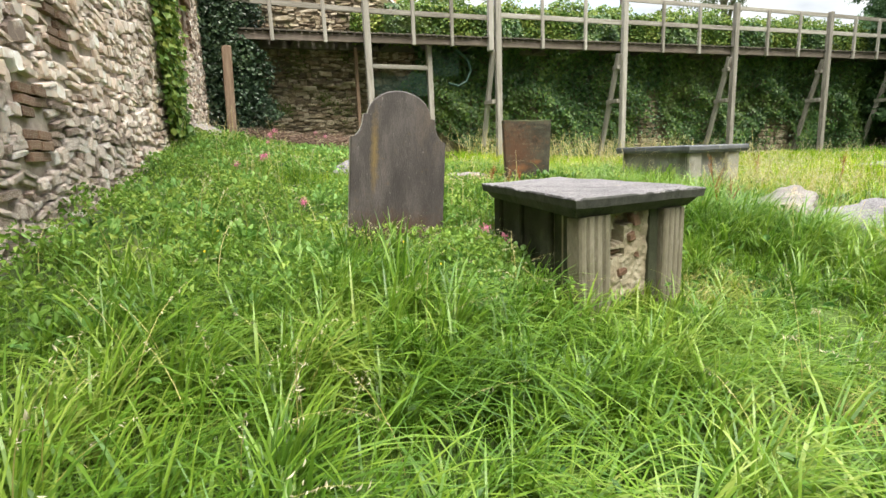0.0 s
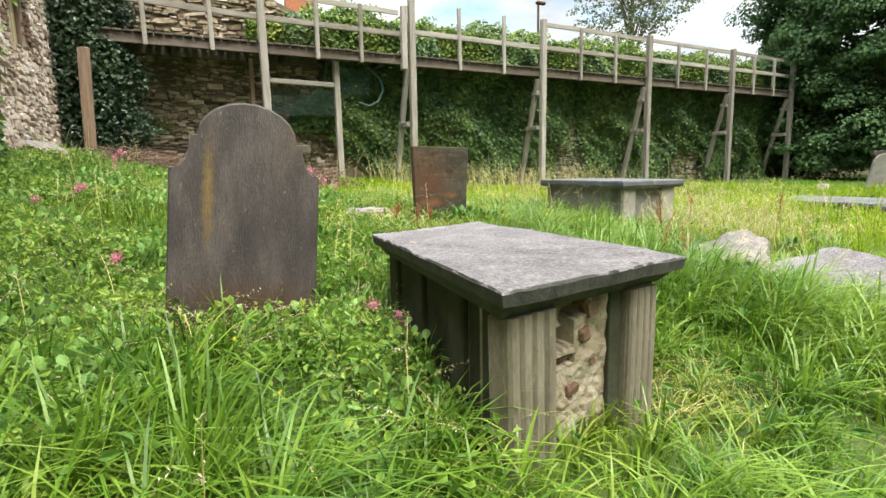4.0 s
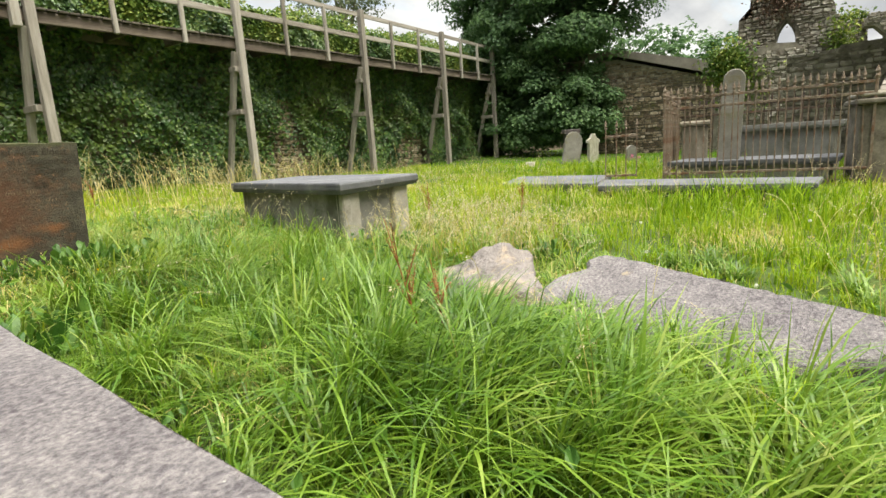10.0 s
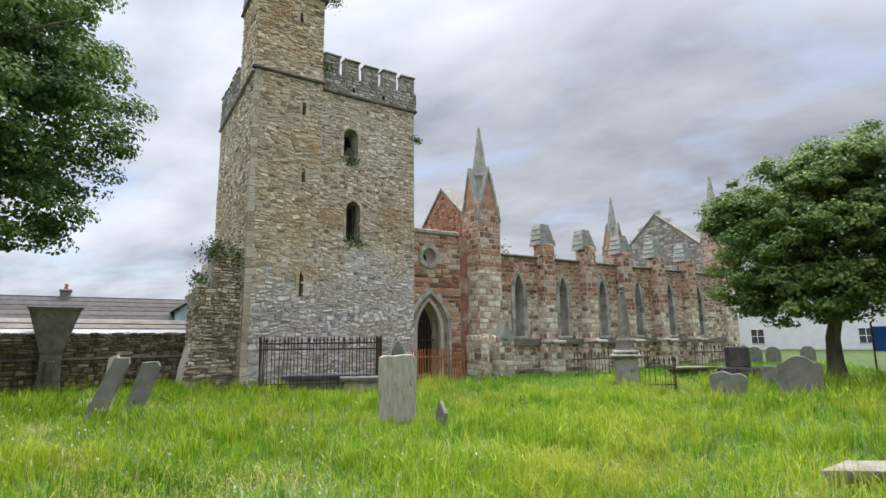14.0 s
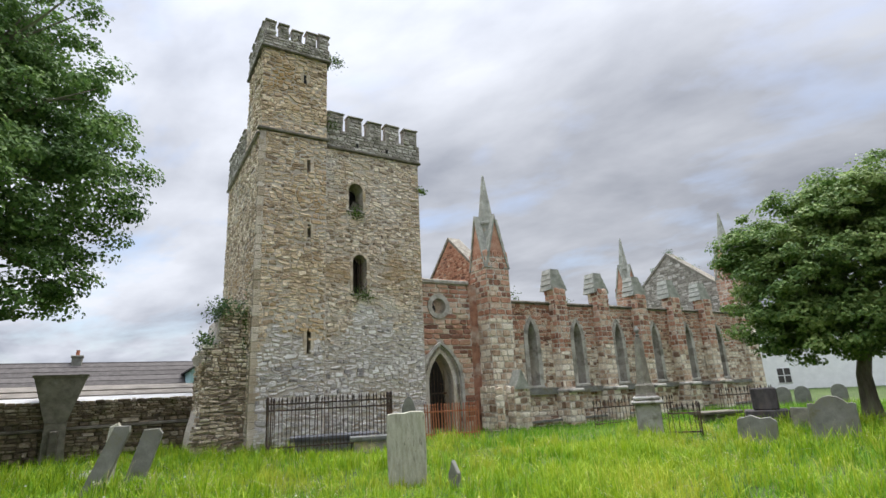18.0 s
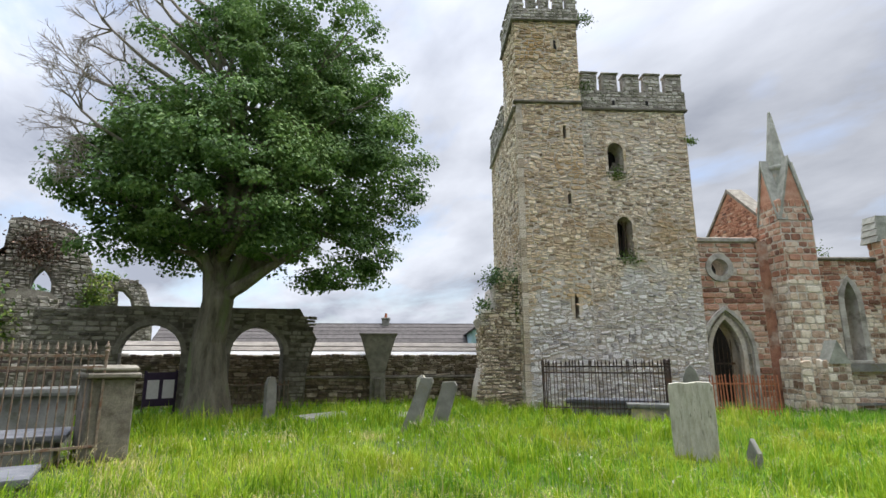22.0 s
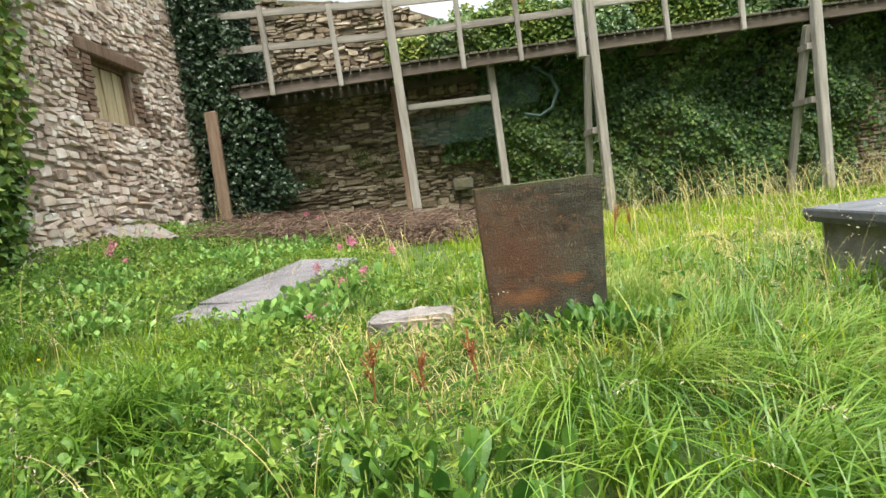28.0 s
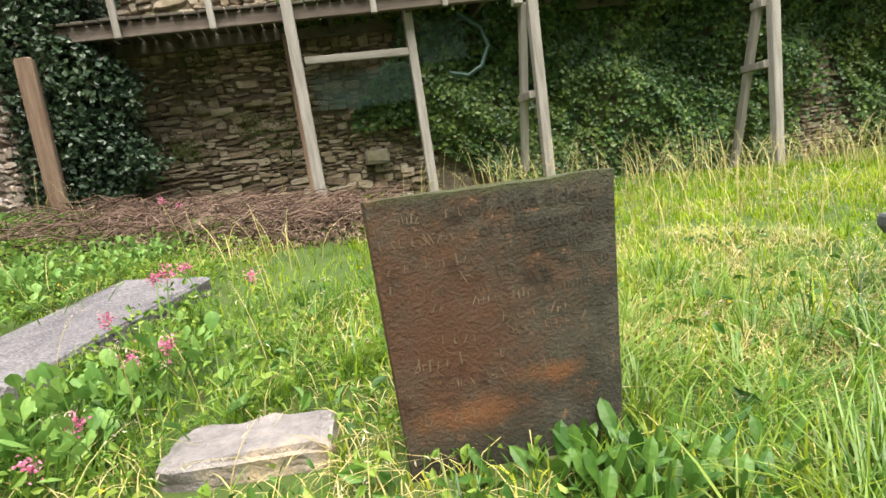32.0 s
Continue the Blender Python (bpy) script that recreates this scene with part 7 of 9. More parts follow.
# thin grey-leaved trees behind
tree("birch_tree", (32.5, 34, 0.8), 17.0, 0.28,
     [((0, 0, 15.5), (2.4, 2.8, 4.0)), ((0.5, -2.0, 12.5), (2.2, 2.4, 2.6)), ((-1.0, 2.2, 13), (2.2, 2.4, 2.6)), ((0, 0, 11), (2.8, 3.2, 1.8))],
     420, 16, 0.35, 0.2, M_LEAF_D, "airy grey-green birch seen over the wall", 8, n_limbs=26, fork=0.4, twigs=5)
def dead_limbs(t, tips, seed):
    """Leafless outer limbs of a tree, forking into thin twigs."""
    r = random.Random(seed)

    def grow(g, p, d, length, rad, depth):
        e = p + d * length
        mid = p.lerp(e, 0.5) + Vector((r.gauss(0, .07), r.gauss(0, .07), r.gauss(0, .06))) * length
        g.tube([p, mid, e], [rad, rad * .8, rad * .62], 6 if depth > 2 else 3, cap=False)
        if depth:
            for _ in range(4):
                q = (d + Vector((r.gauss(0, .45), r.gauss(0, .45), r.gauss(0.0, .4)))).normalized()
                grow(g, e if r.random() < 0.6 else mid, q, length * r.uniform(.5, .78), max(rad * .55, .006), depth - 1)
    for tip in tips:
        tip, root = Vector(tip), Vector((0.1, 0.3, tip[2] - 2.4))
        g, d = Geo(), (tip - root)
        k = root + d * 0.55
        g.tube([root, root.lerp(k, .5) + Vector((0, 0, .25)), k], [.10, .075, .05], 7, cap=False)
        grow(g, k, d.normalized(), d.length * 0.22, .048, 4)
        part("dead_limb", g.mesh("dead_limb", fix=False), M_TWIG, t, "bare grey limb with thin twigs")


dead_limbs(sycamore, ((0.0, 4.2, 7.3), (0.3, 3.8, 8.6), (-0.5, 3.9, 6.4), (0.6, 3.5, 10.0), (-0.2, 3.2, 11.2), (0.4, 2.6, 12.4), (0.5, 4.4, 9.2), (-0.3, 4.0, 10.4), (0.2, 3.0, 12.0), (0.7, 2.4, 13.2), (-0.4, 4.5, 8.0)), 9)
for k, (x, y, h) in enumerate(((52, 26, 11.5), (58, 20, 11), (48, 33, 12), (62, 13, 10.5), (56, 30, 12), (60, 17, 11.5), (55, 23, 11))):
    tree("far_tree", (x, y, 0.5), h * 0.7, 0.3, [((0, 0, h * .65), (3.4, 4.2, h * .34)), ((0, 2, h * .5), (3, 3, h * .3))], 160, 14, 0.5, 0.45, M_LEAF_A, "distant hedge tree beyond the ruins", 20 + k, n_limbs=6, twigs=1)
tree("shrub", (29.5, 20.5, 0.8), 4.0, 0.12, [((0, 0, 4.4), (2.2, 3.0, 1.5)), ((-1, 2, 4.0), (2, 2, 1.4))], 320, 20, 0.25, 0.18, M_IVY_SUN, "pale green shrub at the end of the walkway", 31, n_limbs=8, twigs=2)

# ---- gravestones and tombs ----
def rot_z(dx, dy):
    return math.degrees(math.atan2(dy, dx))


def headstone(name, x, y, rot, outline, th, mat, label, lean=(0, 0), sink=0.15, category="headstone", z=None):
    h = thing(name, pose(x, y, (gz(x, y) if z is None else z) - sink, lean[0], lean[1], rot), label, category)
    part("slab", Geo().prism(outline, -th / 2, th / 2, 0.012), mat, h)
    return h


def shouldered(w, h, shoulder, top_w, n=12):
    """Round head between concave shoulders."""
    s, t = w / 2, top_w / 2
    hz = h - t * 0.78
    pts = [(s, 0), (s, shoulder)]
    for a in np.linspace(0, 90, 5):
        pts.append((s - (s - t - 0.035) * math.sin(radians(a)), shoulder + (hz - shoulder) * (1 - math.cos(radians(a)))))
    pts.append((t, hz + 0.005))
    for a in np.linspace(4, 176, n):
        pts.append((t * math.cos(radians(a)), hz + (h - hz) * math.sin(radians(a))))
    left = [(-x, z) for x, z in reversed(pts[:8])]
    return pts + left


def round_top(w, h, n=9, k=0.5):
    s = w / 2
    return [(s, 0)] + [(s * math.cos(radians(a)), h - s * 2 * k + s * 2 * k * math.sin(radians(a))) for a in np.linspace(0, 180, n)] + [(-s, 0)]


def pointed(w, h, sh=0.75):
    s = w / 2
    return [(s, 0), (s, h * sh), (s * .55, h * (sh + .14)), (0, h), (-s * .55, h * (sh + .14)), (-s, h * sh), (-s, 0)]


# large dark slate headstone
hx, hy = 1.66, 8.64
hs = headstone("slate_headstone", hx, hy, rot_z(0.80, 0.10) - 8, shouldered(0.87, 1.60, 1.17, 0.58), 0.085, M_SLATE_BIG,
               "large dark slate headstone with notched shoulders and an ochre lichen streak", lean=(-4.5, 5.8), sink=0.2)

# Edge faces: pale lichened rim, with the sky's light put into its colour
hs_slab = hs.children[0].data
hs_slab.materials.append(M_TOMBLIGHT)
for p in hs_slab.polygons:
    if abs(p.normal.y) < 0.3 and p.center.z > 0.3:
        p.material_index = 1


def build_chest_tomb():
    A, B, C, D = Vector((2.30, 6.73)), Vector((3.455, 6.88)), Vector((3.64, 9.03)), Vector((2.56, 8.70))
    o = (A + B + C + D) / 4
    t = thing("chest_tomb", pose(o.x, o.y, 0.0), "table tomb with lichened slab, fluted pilasters and crumbling end", "tomb")

    def ring(grow, z, jit=0.0):
        out = []
        for p in (A, B, C, D):
            q = p - o
            out.append((q.x * (1 + grow / q.length), q.y * (1 + grow / q.length), z))
        return out

    # top slab with a worn, slightly uneven rim
    n = 34
    top, rim, low = [], [], []
    cs = [p - o for p in (A, B, C, D)]
    r = random.Random(4)
    for k in range(4):
        p, q = cs[k], cs[(k + 1) % 4]
        for i in range(n):
            c = p.lerp(q, i / n)
            j = 0.006 * noise.noise((c.x * 5, c.y * 5, 2.0)) + r.uniform(-.003, .001) if i else -0.006
            zz = 0.905 + 0.008 * noise.noise((c.x * 3, c.y * 3, 1.0)) - 0.01 * (c.y > 0.5)
            top.append((c.x * (1 - 0.009 + j), c.y * (1 - 0.005 + j), zz + r.uniform(-.004, .004)))
            rim.append((c.x * (1 + j), c.y * (1 + j), zz - 0.009 + r.uniform(-.003, .002)))
            low.append((c.x * (1 - 0.02 + j), c.y * (1 - .012 + j), zz - 0.062))
    N = 4 * n
    g = Geo().add(top + rim + low, [tuple(range(N))] + [(a * N + i, a * N + (i + 1) % N, (a + 1) * N + (i + 1) % N, (a + 1) * N + i) for a in range(2) for i in range(N)] + [tuple(reversed(range(2 * N, 3 * N)))])
    me = g.mesh("slab")
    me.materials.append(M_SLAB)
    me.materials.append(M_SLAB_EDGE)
    # faces that don't point up take the darker edge colour
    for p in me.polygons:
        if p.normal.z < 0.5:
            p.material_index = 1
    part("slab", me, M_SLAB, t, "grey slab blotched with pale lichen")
    # moulded bed below the slab
    def loop(g, grow_a, za, grow_b, zb):
        g.add(ring(grow_a, za) + ring(grow_b, zb), [(i, (i + 1) % 4, 4 + (i + 1) % 4, 4 + i) for i in range(4)] + [(0, 1, 2, 3), (4, 5, 6, 7)])
    g = Geo()
    loop(g, -0.05, 0.845, -0.13, 0.775)
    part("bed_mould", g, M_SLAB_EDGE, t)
    # core, long panels with recessed joints
    def edge_frame(p, q, inset):
        d = (q - p).normalized()
        nrm = Vector((d.y, -d.x))
        s = p + d * 0.10 - nrm * inset
        return Matrix.LocRotScale((s.x - o.x, s.y - o.y, 0), Matrix.Rotation(math.atan2(d.y, d.x), 3, "Z").to_quaternion(), None), (q - p).length - 0.2
    zb = -0.25
    g = Geo()
    loop(g, -0.30, zb, -0.30, 0.78)
    part("core", g, M_PLASTER, t)
    # flank panels and pilasters: their shade is part of the dark colour
    for (p, q) in ((D, A), (B, C), (C, D)):
        m, L = edge_frame(p, q, 0.11)
        nseg = 3 if L > 1.5 else 1
        for k in range(nseg):
            a, b = L * k / nseg + .09, L * (k + 1) / nseg - 0.09
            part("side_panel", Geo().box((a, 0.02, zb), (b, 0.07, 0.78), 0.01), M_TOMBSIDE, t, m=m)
        for k in range(nseg + 1):
            c = min(max(L * k / nseg, 0.20 if p is B else 0.08), L - (0.20 if q is A else 0.08))
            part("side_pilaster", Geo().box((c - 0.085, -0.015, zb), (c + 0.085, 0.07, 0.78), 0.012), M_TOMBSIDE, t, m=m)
    # near end: fluted pilasters and a broken panel, holes where facing has fallen out
    m, L = edge_frame(A, B, 0.10)
    for a, wd, tilt in ((0.015, 0.265, -1.2), (L - 0.215, 0.20, 0.6)):
        pil = part("fluted_pilaster", Geo().box((0, 0.0, zb), (wd, 0.10, 0.775), 0.01, jit=0.004), M_PILASTER, t, "lichened fluted pilaster", m=m @ pose(a, 0, 0, 0, tilt, 0))
        for k in range(4):
            x, rad = wd * (k + 0.5) / 4, wd * 0.122
            part("flute", Geo().tube([(x, 0.0, zb), (x, 0.002, 0.2), (x, -0.002, 0.5), (x, 0.0, 0.775)], [rad, rad * 1.03, rad * 0.96, rad], 10), M_PILASTER, pil)
    r = random.Random(12)
    x0, x1 = 0.285, L - 0.29
    holes = ((0.36, 0.53, 0.685, 0.765, 9), (0.295, 0.44, 0.555, 0.665, 14), (0.30, 0.45, 0.475, 0.525, 8), (0.40, 0.44, 0.32, 0.36, 0))

    def sunk(x, z):
        for a, b, c, d, an in holes:
            zz = z - (x - (a + b) / 2) * math.tan(radians(an))
            if a < x < b and c < zz < d:
                return 1.0
        return 0.0
    nx, nz = 44, 84
    V = []
    for j in range(nz + 1):
        for i in range(nx + 1):
            x, z = x0 + (x1 - x0) * i / nx, zb + (0.775 - zb) * j / nz
            V.append((x, 0.05 + 0.022 * noise.noise((x * 9, z * 9, 3)) + 0.010 * noise.noise((x * 31, z * 31, 5)) + 0.10 * sunk(x + 0.008 * noise.noise((x * 20, z * 20, 1)), z + 0.008 * noise.noise((x * 20, z * 20, 7))), z))
    F = [(j * (nx + 1) + i, j * (nx + 1) + i + 1, (j + 1) * (nx + 1) + i + 1, (j + 1) * (nx + 1) + i) for j in range(nz) for i in range(nx)]
    part("broken_panel", Geo().add(V, F), M_PLASTER, t, "crumbling lime plaster core", m=m)
    for x, z, w, h, a, dp in ((0.37, 0.70, 0.15, 0.05, 9, .145), (0.31, 0.57, 0.12, 0.08, 14, .15), (0.305, 0.478, 0.14, 0.025, 8, .075), (0.52, 0.665, 0.07, 0.09, 12, .036), (0.49, 0.56, 0.075, 0.06, 18, .034), (0.53, 0.45, 0.06, 0.05, -6, .036), (0.40, 0.33, 0.09, 0.05, 10, .036)):
        part("brick", Geo().box((0, 0, 0), (w, 0.06, h), 0.014, jit=0.008), M_BRICKRED, t, m=m @ pose(x, dp, z, 0, -a, 0))
    # dark strip whose colour stands in for the shade in the recess
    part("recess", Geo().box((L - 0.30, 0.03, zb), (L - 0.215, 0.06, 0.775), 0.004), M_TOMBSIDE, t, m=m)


build_chest_tomb()

# rust-stained inscribed headstone
bx0, by0, bx1, by1 = 4.10, 11.29, 4.91, 11.31
bh = thing("inscribed_headstone", pose((bx0 + bx1) / 2, 11.33, 0.70, -3, 1.0, 0.0), "squat rust-stained slate headstone with worn inscription and ragged top", "headstone")
r_ = random.Random(2)
o_ = [(0.345, 0.0), (0.405, 0.93)] + [(0.405 - 0.81 * k / 12, 0.933 + r_.uniform(-.003, .003)) for k in range(1, 12)] + [(-0.405, 0.93), (-0.375, 0.0)]
part("slab", Geo().prism(o_, -0.045, 0.045, 0.010), M_BROWN, bh)


def lettering(text, size, x, z, mat, parent, name="letters"):
    cu = bpy.data.curves.new("letters", "FONT")
    cu.body, cu.size, cu.extrude, cu.align_x = text, size, 0.0012, "CENTER"
    ob = bpy.data.objects.new("letters", cu)
    scene.collection.objects.link(ob)
    bpy.context.view_layer.update()
    me = bpy.data.meshes.new_from_object(ob.evaluated_get(bpy.context.evaluated_depsgraph_get()))
    bpy.data.objects.remove(ob)
    me.name = name
    me.materials.clear()
    return part(name, me, mat, parent, m=pose(x, -0.0462, z, 90, 0, 0))


lettering("of Anne Eldest", 0.068, 0.12, 0.845, M_INSCR, bh, "inscription")
lettering("of Lieutenant Mar", 0.060, 0.155, 0.778, M_INSCR, bh, "inscription")
lettering("Battalion", 0.060, 0.205, 0.712, M_INSCR, bh, "inscription")


def worn_line(z, x0, x1, keep, mat, seed):
    """One line of cut letters too worn to read: short upright and slanted strokes."""
    rr, g, x = random.Random(seed), Geo(), x0
    while x < x1:
        if rr.random() < keep:
            h = rr.choice((0.024, 0.026, 0.030, 0.042)) * rr.uniform(.6, 1.05)
            sl, zb, w = rr.choice((0, 0, 0.1, -0.1, 0.5, -0.5)) * h, z + rr.uniform(-.002, .006), rr.uniform(.002, .0052)
            P = [(x, zb), (x + w, zb), (x + w + sl, zb + h), (x + sl, zb + h)]
            g.add([(u, -0.0466, v) for u, v in P] + [(u, -0.0445, v) for u, v in P], [(0, 1, 2, 3), (0, 4, 5, 1), (1, 5, 6, 2), (2, 6, 7, 3), (3, 7, 4, 0)])
            if rr.random() < 0.4:
                zc = zb + rr.choice((0.0, .5, .95)) * h
                g.box((x, -0.0464, zc), (x + rr.uniform(.008, .016), -0.0445, zc + .003), 0.0)
        x += rr.uniform(.009, .019) + (0.018 if rr.random() < 0.14 else 0)
    tagged(part("worn_inscription", g, mat, bh), kind="stuff")


for row, (z, x0, x1) in enumerate(((0.705, -0.03, 0.07), (0.64, -0.02, 0.36), (0.57, 0.05, 0.33))):
    worn_line(z, x0, x1, 0.8, M_INSCR, 20 + row)
for row, (z, x0, x1) in enumerate(((0.845, -0.34, -0.1), (0.775, -0.37, -0.1), (0.70, -0.37, -0.12), (0.635, -0.36, -0.1), (0.565, -0.28, 0.08), (0.50, -0.02, 0.22), (0.455, -0.28, 0.24), (0.385, -0.32, 0.05), (0.32, -0.2, 0.12), (0.205, -0.31, 0.02))):
    worn_line(z, x0, x1, 0.42, M_INSCR2, 40 + row)


def slab_tomb(name, corners, z, th, base_h, inset, mat_top, mat_side, mat_pil, label, pil=True):
    """A flat-topped tomb from the four corners of its slab."""
    P = [Vector(c) for c in corners]
    o = sum(P, Vector((0, 0))) / 4
    t = thing(name, pose(o.x, o.y, z - th - base_h), label, "tomb")
    zt = th + base_h

    def ring(sh, zz):
        return [((p - o).x * (1 - sh / (p - o).length), (p - o).y * (1 - sh / (p - o).length), zz) for p in P]
    g = Geo().add(ring(0.012, zt) + ring(0, zt - .015) + ring(0, zt - th * .6) + ring(0.03, zt - th), [(0, 1, 2, 3), (15, 14, 13, 12)] + [(a * 4 + i, a * 4 + (i + 1) % 4, a * 4 + 4 + (i + 1) % 4, a * 4 + 4 + i) for a in range(3) for i in range(4)])
    part("slab", g, mat_top, t)
    if base_h > 0.15:
        g = Geo().add(ring(inset + .06, -0.2) + ring(inset + .06, base_h), [(i, (i + 1) % 4, 4 + (i + 1) % 4, 4 + i) for i in range(4)])
        part("panel_box", g, mat_side, t)
        if pil:
            for i in range(4):
                p, q = P[i] - o, P[(i + 1) % 4] - o
                d = (q - p).normalized()
                nrm = Vector((d.y, -d.x))
                L = (q - p).length
                for s in ([inset + 0.11, L - inset - 0.11] if L < 1.5 else [inset + 0.11, L / 2, L - inset - 0.11]):
                    c = p + d * s - nrm * (inset * .72 + .03)
                    part("pilaster", Geo().box((-0.11, -0.02, -0.2), (0.11, 0.07, base_h), 0.012), mat_pil, t,
                         m=Matrix.LocRotScale((c.x, c.y, 0), Matrix.Rotation(math.atan2(d.y, d.x), 3, "Z").to_quaternion(), None))
    else:
        g = Geo().add(ring(0.10, -0.3) + ring(0.10, base_h), [(i, (i + 1) % 4, 4 + (i + 1) % 4, 4 + i) for i in range(4)])
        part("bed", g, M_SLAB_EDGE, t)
    return t


slab_tomb("box_tomb", ((6.27, 9.92), (7.38, 9.92), (7.63, 11.92), (6.63, 11.97)), 1.16, 0.10, 0.52, 0.09, M_GRANITE, M_TOMBGREY, M_TOMBLIGHT,
          "low box tomb with a blue-grey slab on pale corner pilasters")
slab_tomb("ledger_slab", ((11.3, 6.5), (12.25, 6.42), (12.45, 9.65), (11.3, 9.35)), 0.64, 0.09, 0.06, 0.1, M_GRANITE, M_GRANITE, M_GRANITE, "blue-grey ledger slab lying low in the grass")
slab_tomb("ledger_slab", ((11.5, 9.45), (13.3, 9.7), (13.5, 11.7), (11.65, 11.3)), 0.66, 0.09, 0.06, 0.1, M_GRANITE, M_GRANITE, M_GRANITE, "broad ledger slab beside its twin in the grass")


def boulder(name, x, y, z, sx, sy, sz, seed, mat, label, rot=0, flat=0.6, tilt=(0, 0)):
    """A worn rock."""
    t = thing(name, pose(x, y, z, tilt[0], tilt[1], rot), label, "stone")
    bm = bmesh.new()
    bmesh.ops.create_icosphere(bm, subdivisions=4, radius=1)
    for v in bm.verts:
        p = v.co
        q = max(abs(p.x), abs(p.y), abs(p.z))
        s = p / q * 0.55 + p * 0.45
        k = 1 + 0.22 * noise.noise(p * 1.3 + Vector((seed, 0, 0))) + 0.08 * noise.noise(p * 4 + Vector((0, seed, 0))) + 0.03 * noise.noise(p * 11)
        s = s * k
        v.co = Vector((s.x * sx, s.y * sy, min(s.z, flat) * sz))
    me = bpy.data.meshes.new(name)
    bm.to_mesh(me)
    bm.free()
    part("body", me, mat, t)
    return t


def rough_block(name, m, size, mat, label, category, seed, wear=0.02):
    """A squared stone with worn, uneven faces."""
    t = thing(name, m, label, category)
    bm = bmesh.new()
    bmesh.ops.create_cube(bm, size=1.0)
    bmesh.ops.subdivide_edges(bm, edges=bm.edges[:], cuts=9, use_grid_fill=True)
    for v in bm.verts:
        p = Vector((v.co.x * size[0], v.co.y * size[1], v.co.z * size[2]))
        e = sorted(0.5 - abs(c) for c in v.co)
        soft = wear * 1.3 if e[1] < 0.02 else 0.0
        d = Vector((v.co.x, v.co.y, v.co.z)).normalized()
        v.co = p + d * (wear * (noise.noise(p * 9 + Vector((seed, 0, 0))) + 0.6 * noise.noise(p * 26)) - soft)
    me = bpy.data.meshes.new(name)
    bm.to_mesh(me)
    bm.free()
    part("body", me, mat, t)
    return t


def cleft_rock(name, x, y, z, rot, cuts, mat, label, seed):
    """A rock split along a few broad planes (normal, distance from its heart), its edges worn."""
    t = thing(name, pose(x, y, z, 0, 0, rot), label, "stone")
    planes = [(Vector(n).normalized(), Vector(n).normalized().dot(Vector(p))) for n, p in cuts]
    bm = bmesh.new()
    bmesh.ops.create_icosphere(bm, subdivisions=5, radius=1)
    for v in bm.verts:
        d = v.co.normalized()
        rad = min(h / n.dot(d) for n, h in planes if n.dot(d) > 0.02)
        p = d * rad
        k = 0.045 * noise.noise(p * 5 + Vector((seed, 0, 0))) + 0.022 * noise.noise(p * 14) + 0.010 * noise.noise(p * 37)
        v.co = d * (rad * (1 + 0.10 * noise.noise(p * 2.4 + Vector((0, seed, 0)))) + k)
    me = bpy.data.meshes.new(name)
    bm.to_mesh(me)
    bm.free()
    part("body", me, mat, t)


PEAK = (-0.14, -0.06, 0.36)
cleft_rock("pale_boulder", 6.30, 8.55, 0.27, 125, [((0.40, 0.28, 0.86), PEAK), ((-0.42, 0.34, 0.84), PEAK), ((-1, 0.12, 0.25), (-0.40, 0, 0)), ((1, 0, 0.3), (0.52, 0, 0)), ((0, -1, 0.25), (0, -0.28, 0)), ((0.1, 0.85, 0.52), (0, 0.36, 0.05)), ((0, 0, -1), (0, 0, -0.3))], M_ROCK, "rough pale rock half sunk in the grass", 3.0)
# broken ledger stone: ragged slab lying tilted
def broken_slab():
    t = thing("broken_ledger_stone", pose(6.4, 7.1, 0.0), "broken grey ledger stone with ragged ends sunk in the grass", "grave slab")
    out = [(0.48, 0.77), (0.36, 0.46), (0.12, -0.22), (-0.11, -0.88), (-0.19, -0.83), (-0.15, -0.97), (-0.33, -0.94), (-0.52, -0.55), (-0.62, 0.0), (-0.50, 0.50), (-0.26, 0.95), (-0.10, 1.12), (0.14, 1.02), (0.26, 0.84), (0.40, 0.88)]
    r = random.Random(3)
    pts = []
    for (a, b), (c, d) in zip(out, out[1:] + out[:1]):
        n = max(2, int(math.hypot(c - a, d - b) / 0.06))
        for k in range(n):
            q = k / n
            pts.append((a + (c - a) * q + r.uniform(-.012, .012), b + (d - b) * q + r.uniform(-.012, .012)))
    n = len(pts)
    lift = lambda x, y: 0.435 + 0.31 * (x * 0.94 - y * 0.10) + 0.012 * noise.noise((x * 4, y * 4, 0))
    V = [(x * .972, y * .972, lift(x, y) + r.uniform(-.004, .004)) for x, y in pts] + [(x, y, lift(x, y) - 0.03 + r.uniform(-.012, .006)) for x, y in pts] + [(x * 0.98, y * 0.98, lift(x, y) - 0.30) for x, y in pts]
    F = [tuple(range(n))] + [(a * n + i, a * n + (i + 1) % n, (a + 1) * n + (i + 1) % n, (a + 1) * n + i) for a in range(2) for i in range(n)]
    part("slab", Geo().add(V, F), M_SLAB, t)


broken_slab()
# short block of stone and fallen ledger by the inscribed headstone
rough_block("fallen_stone_block", pose(3.60, 11.60, 0.765, 3, 1.5, -4), (0.58, 0.27, 0.22), M_ROCK, "short pale block of lichened stone lying in weeds", "stone", 12.0)
lg = thing("fallen_ledger", Matrix.Translation((2.30, 13.0, 1.02)) @ pose(0, 0, 0, 5.0, 3.0, -20), "pale fallen ledger slab sloping among weeds", "grave slab")
part("slab", Geo().box((-0.36, -0.60, -0.12), (0.36, 0.98, 0.055), 0.02, jit=0.012), M_SLAB, lg)
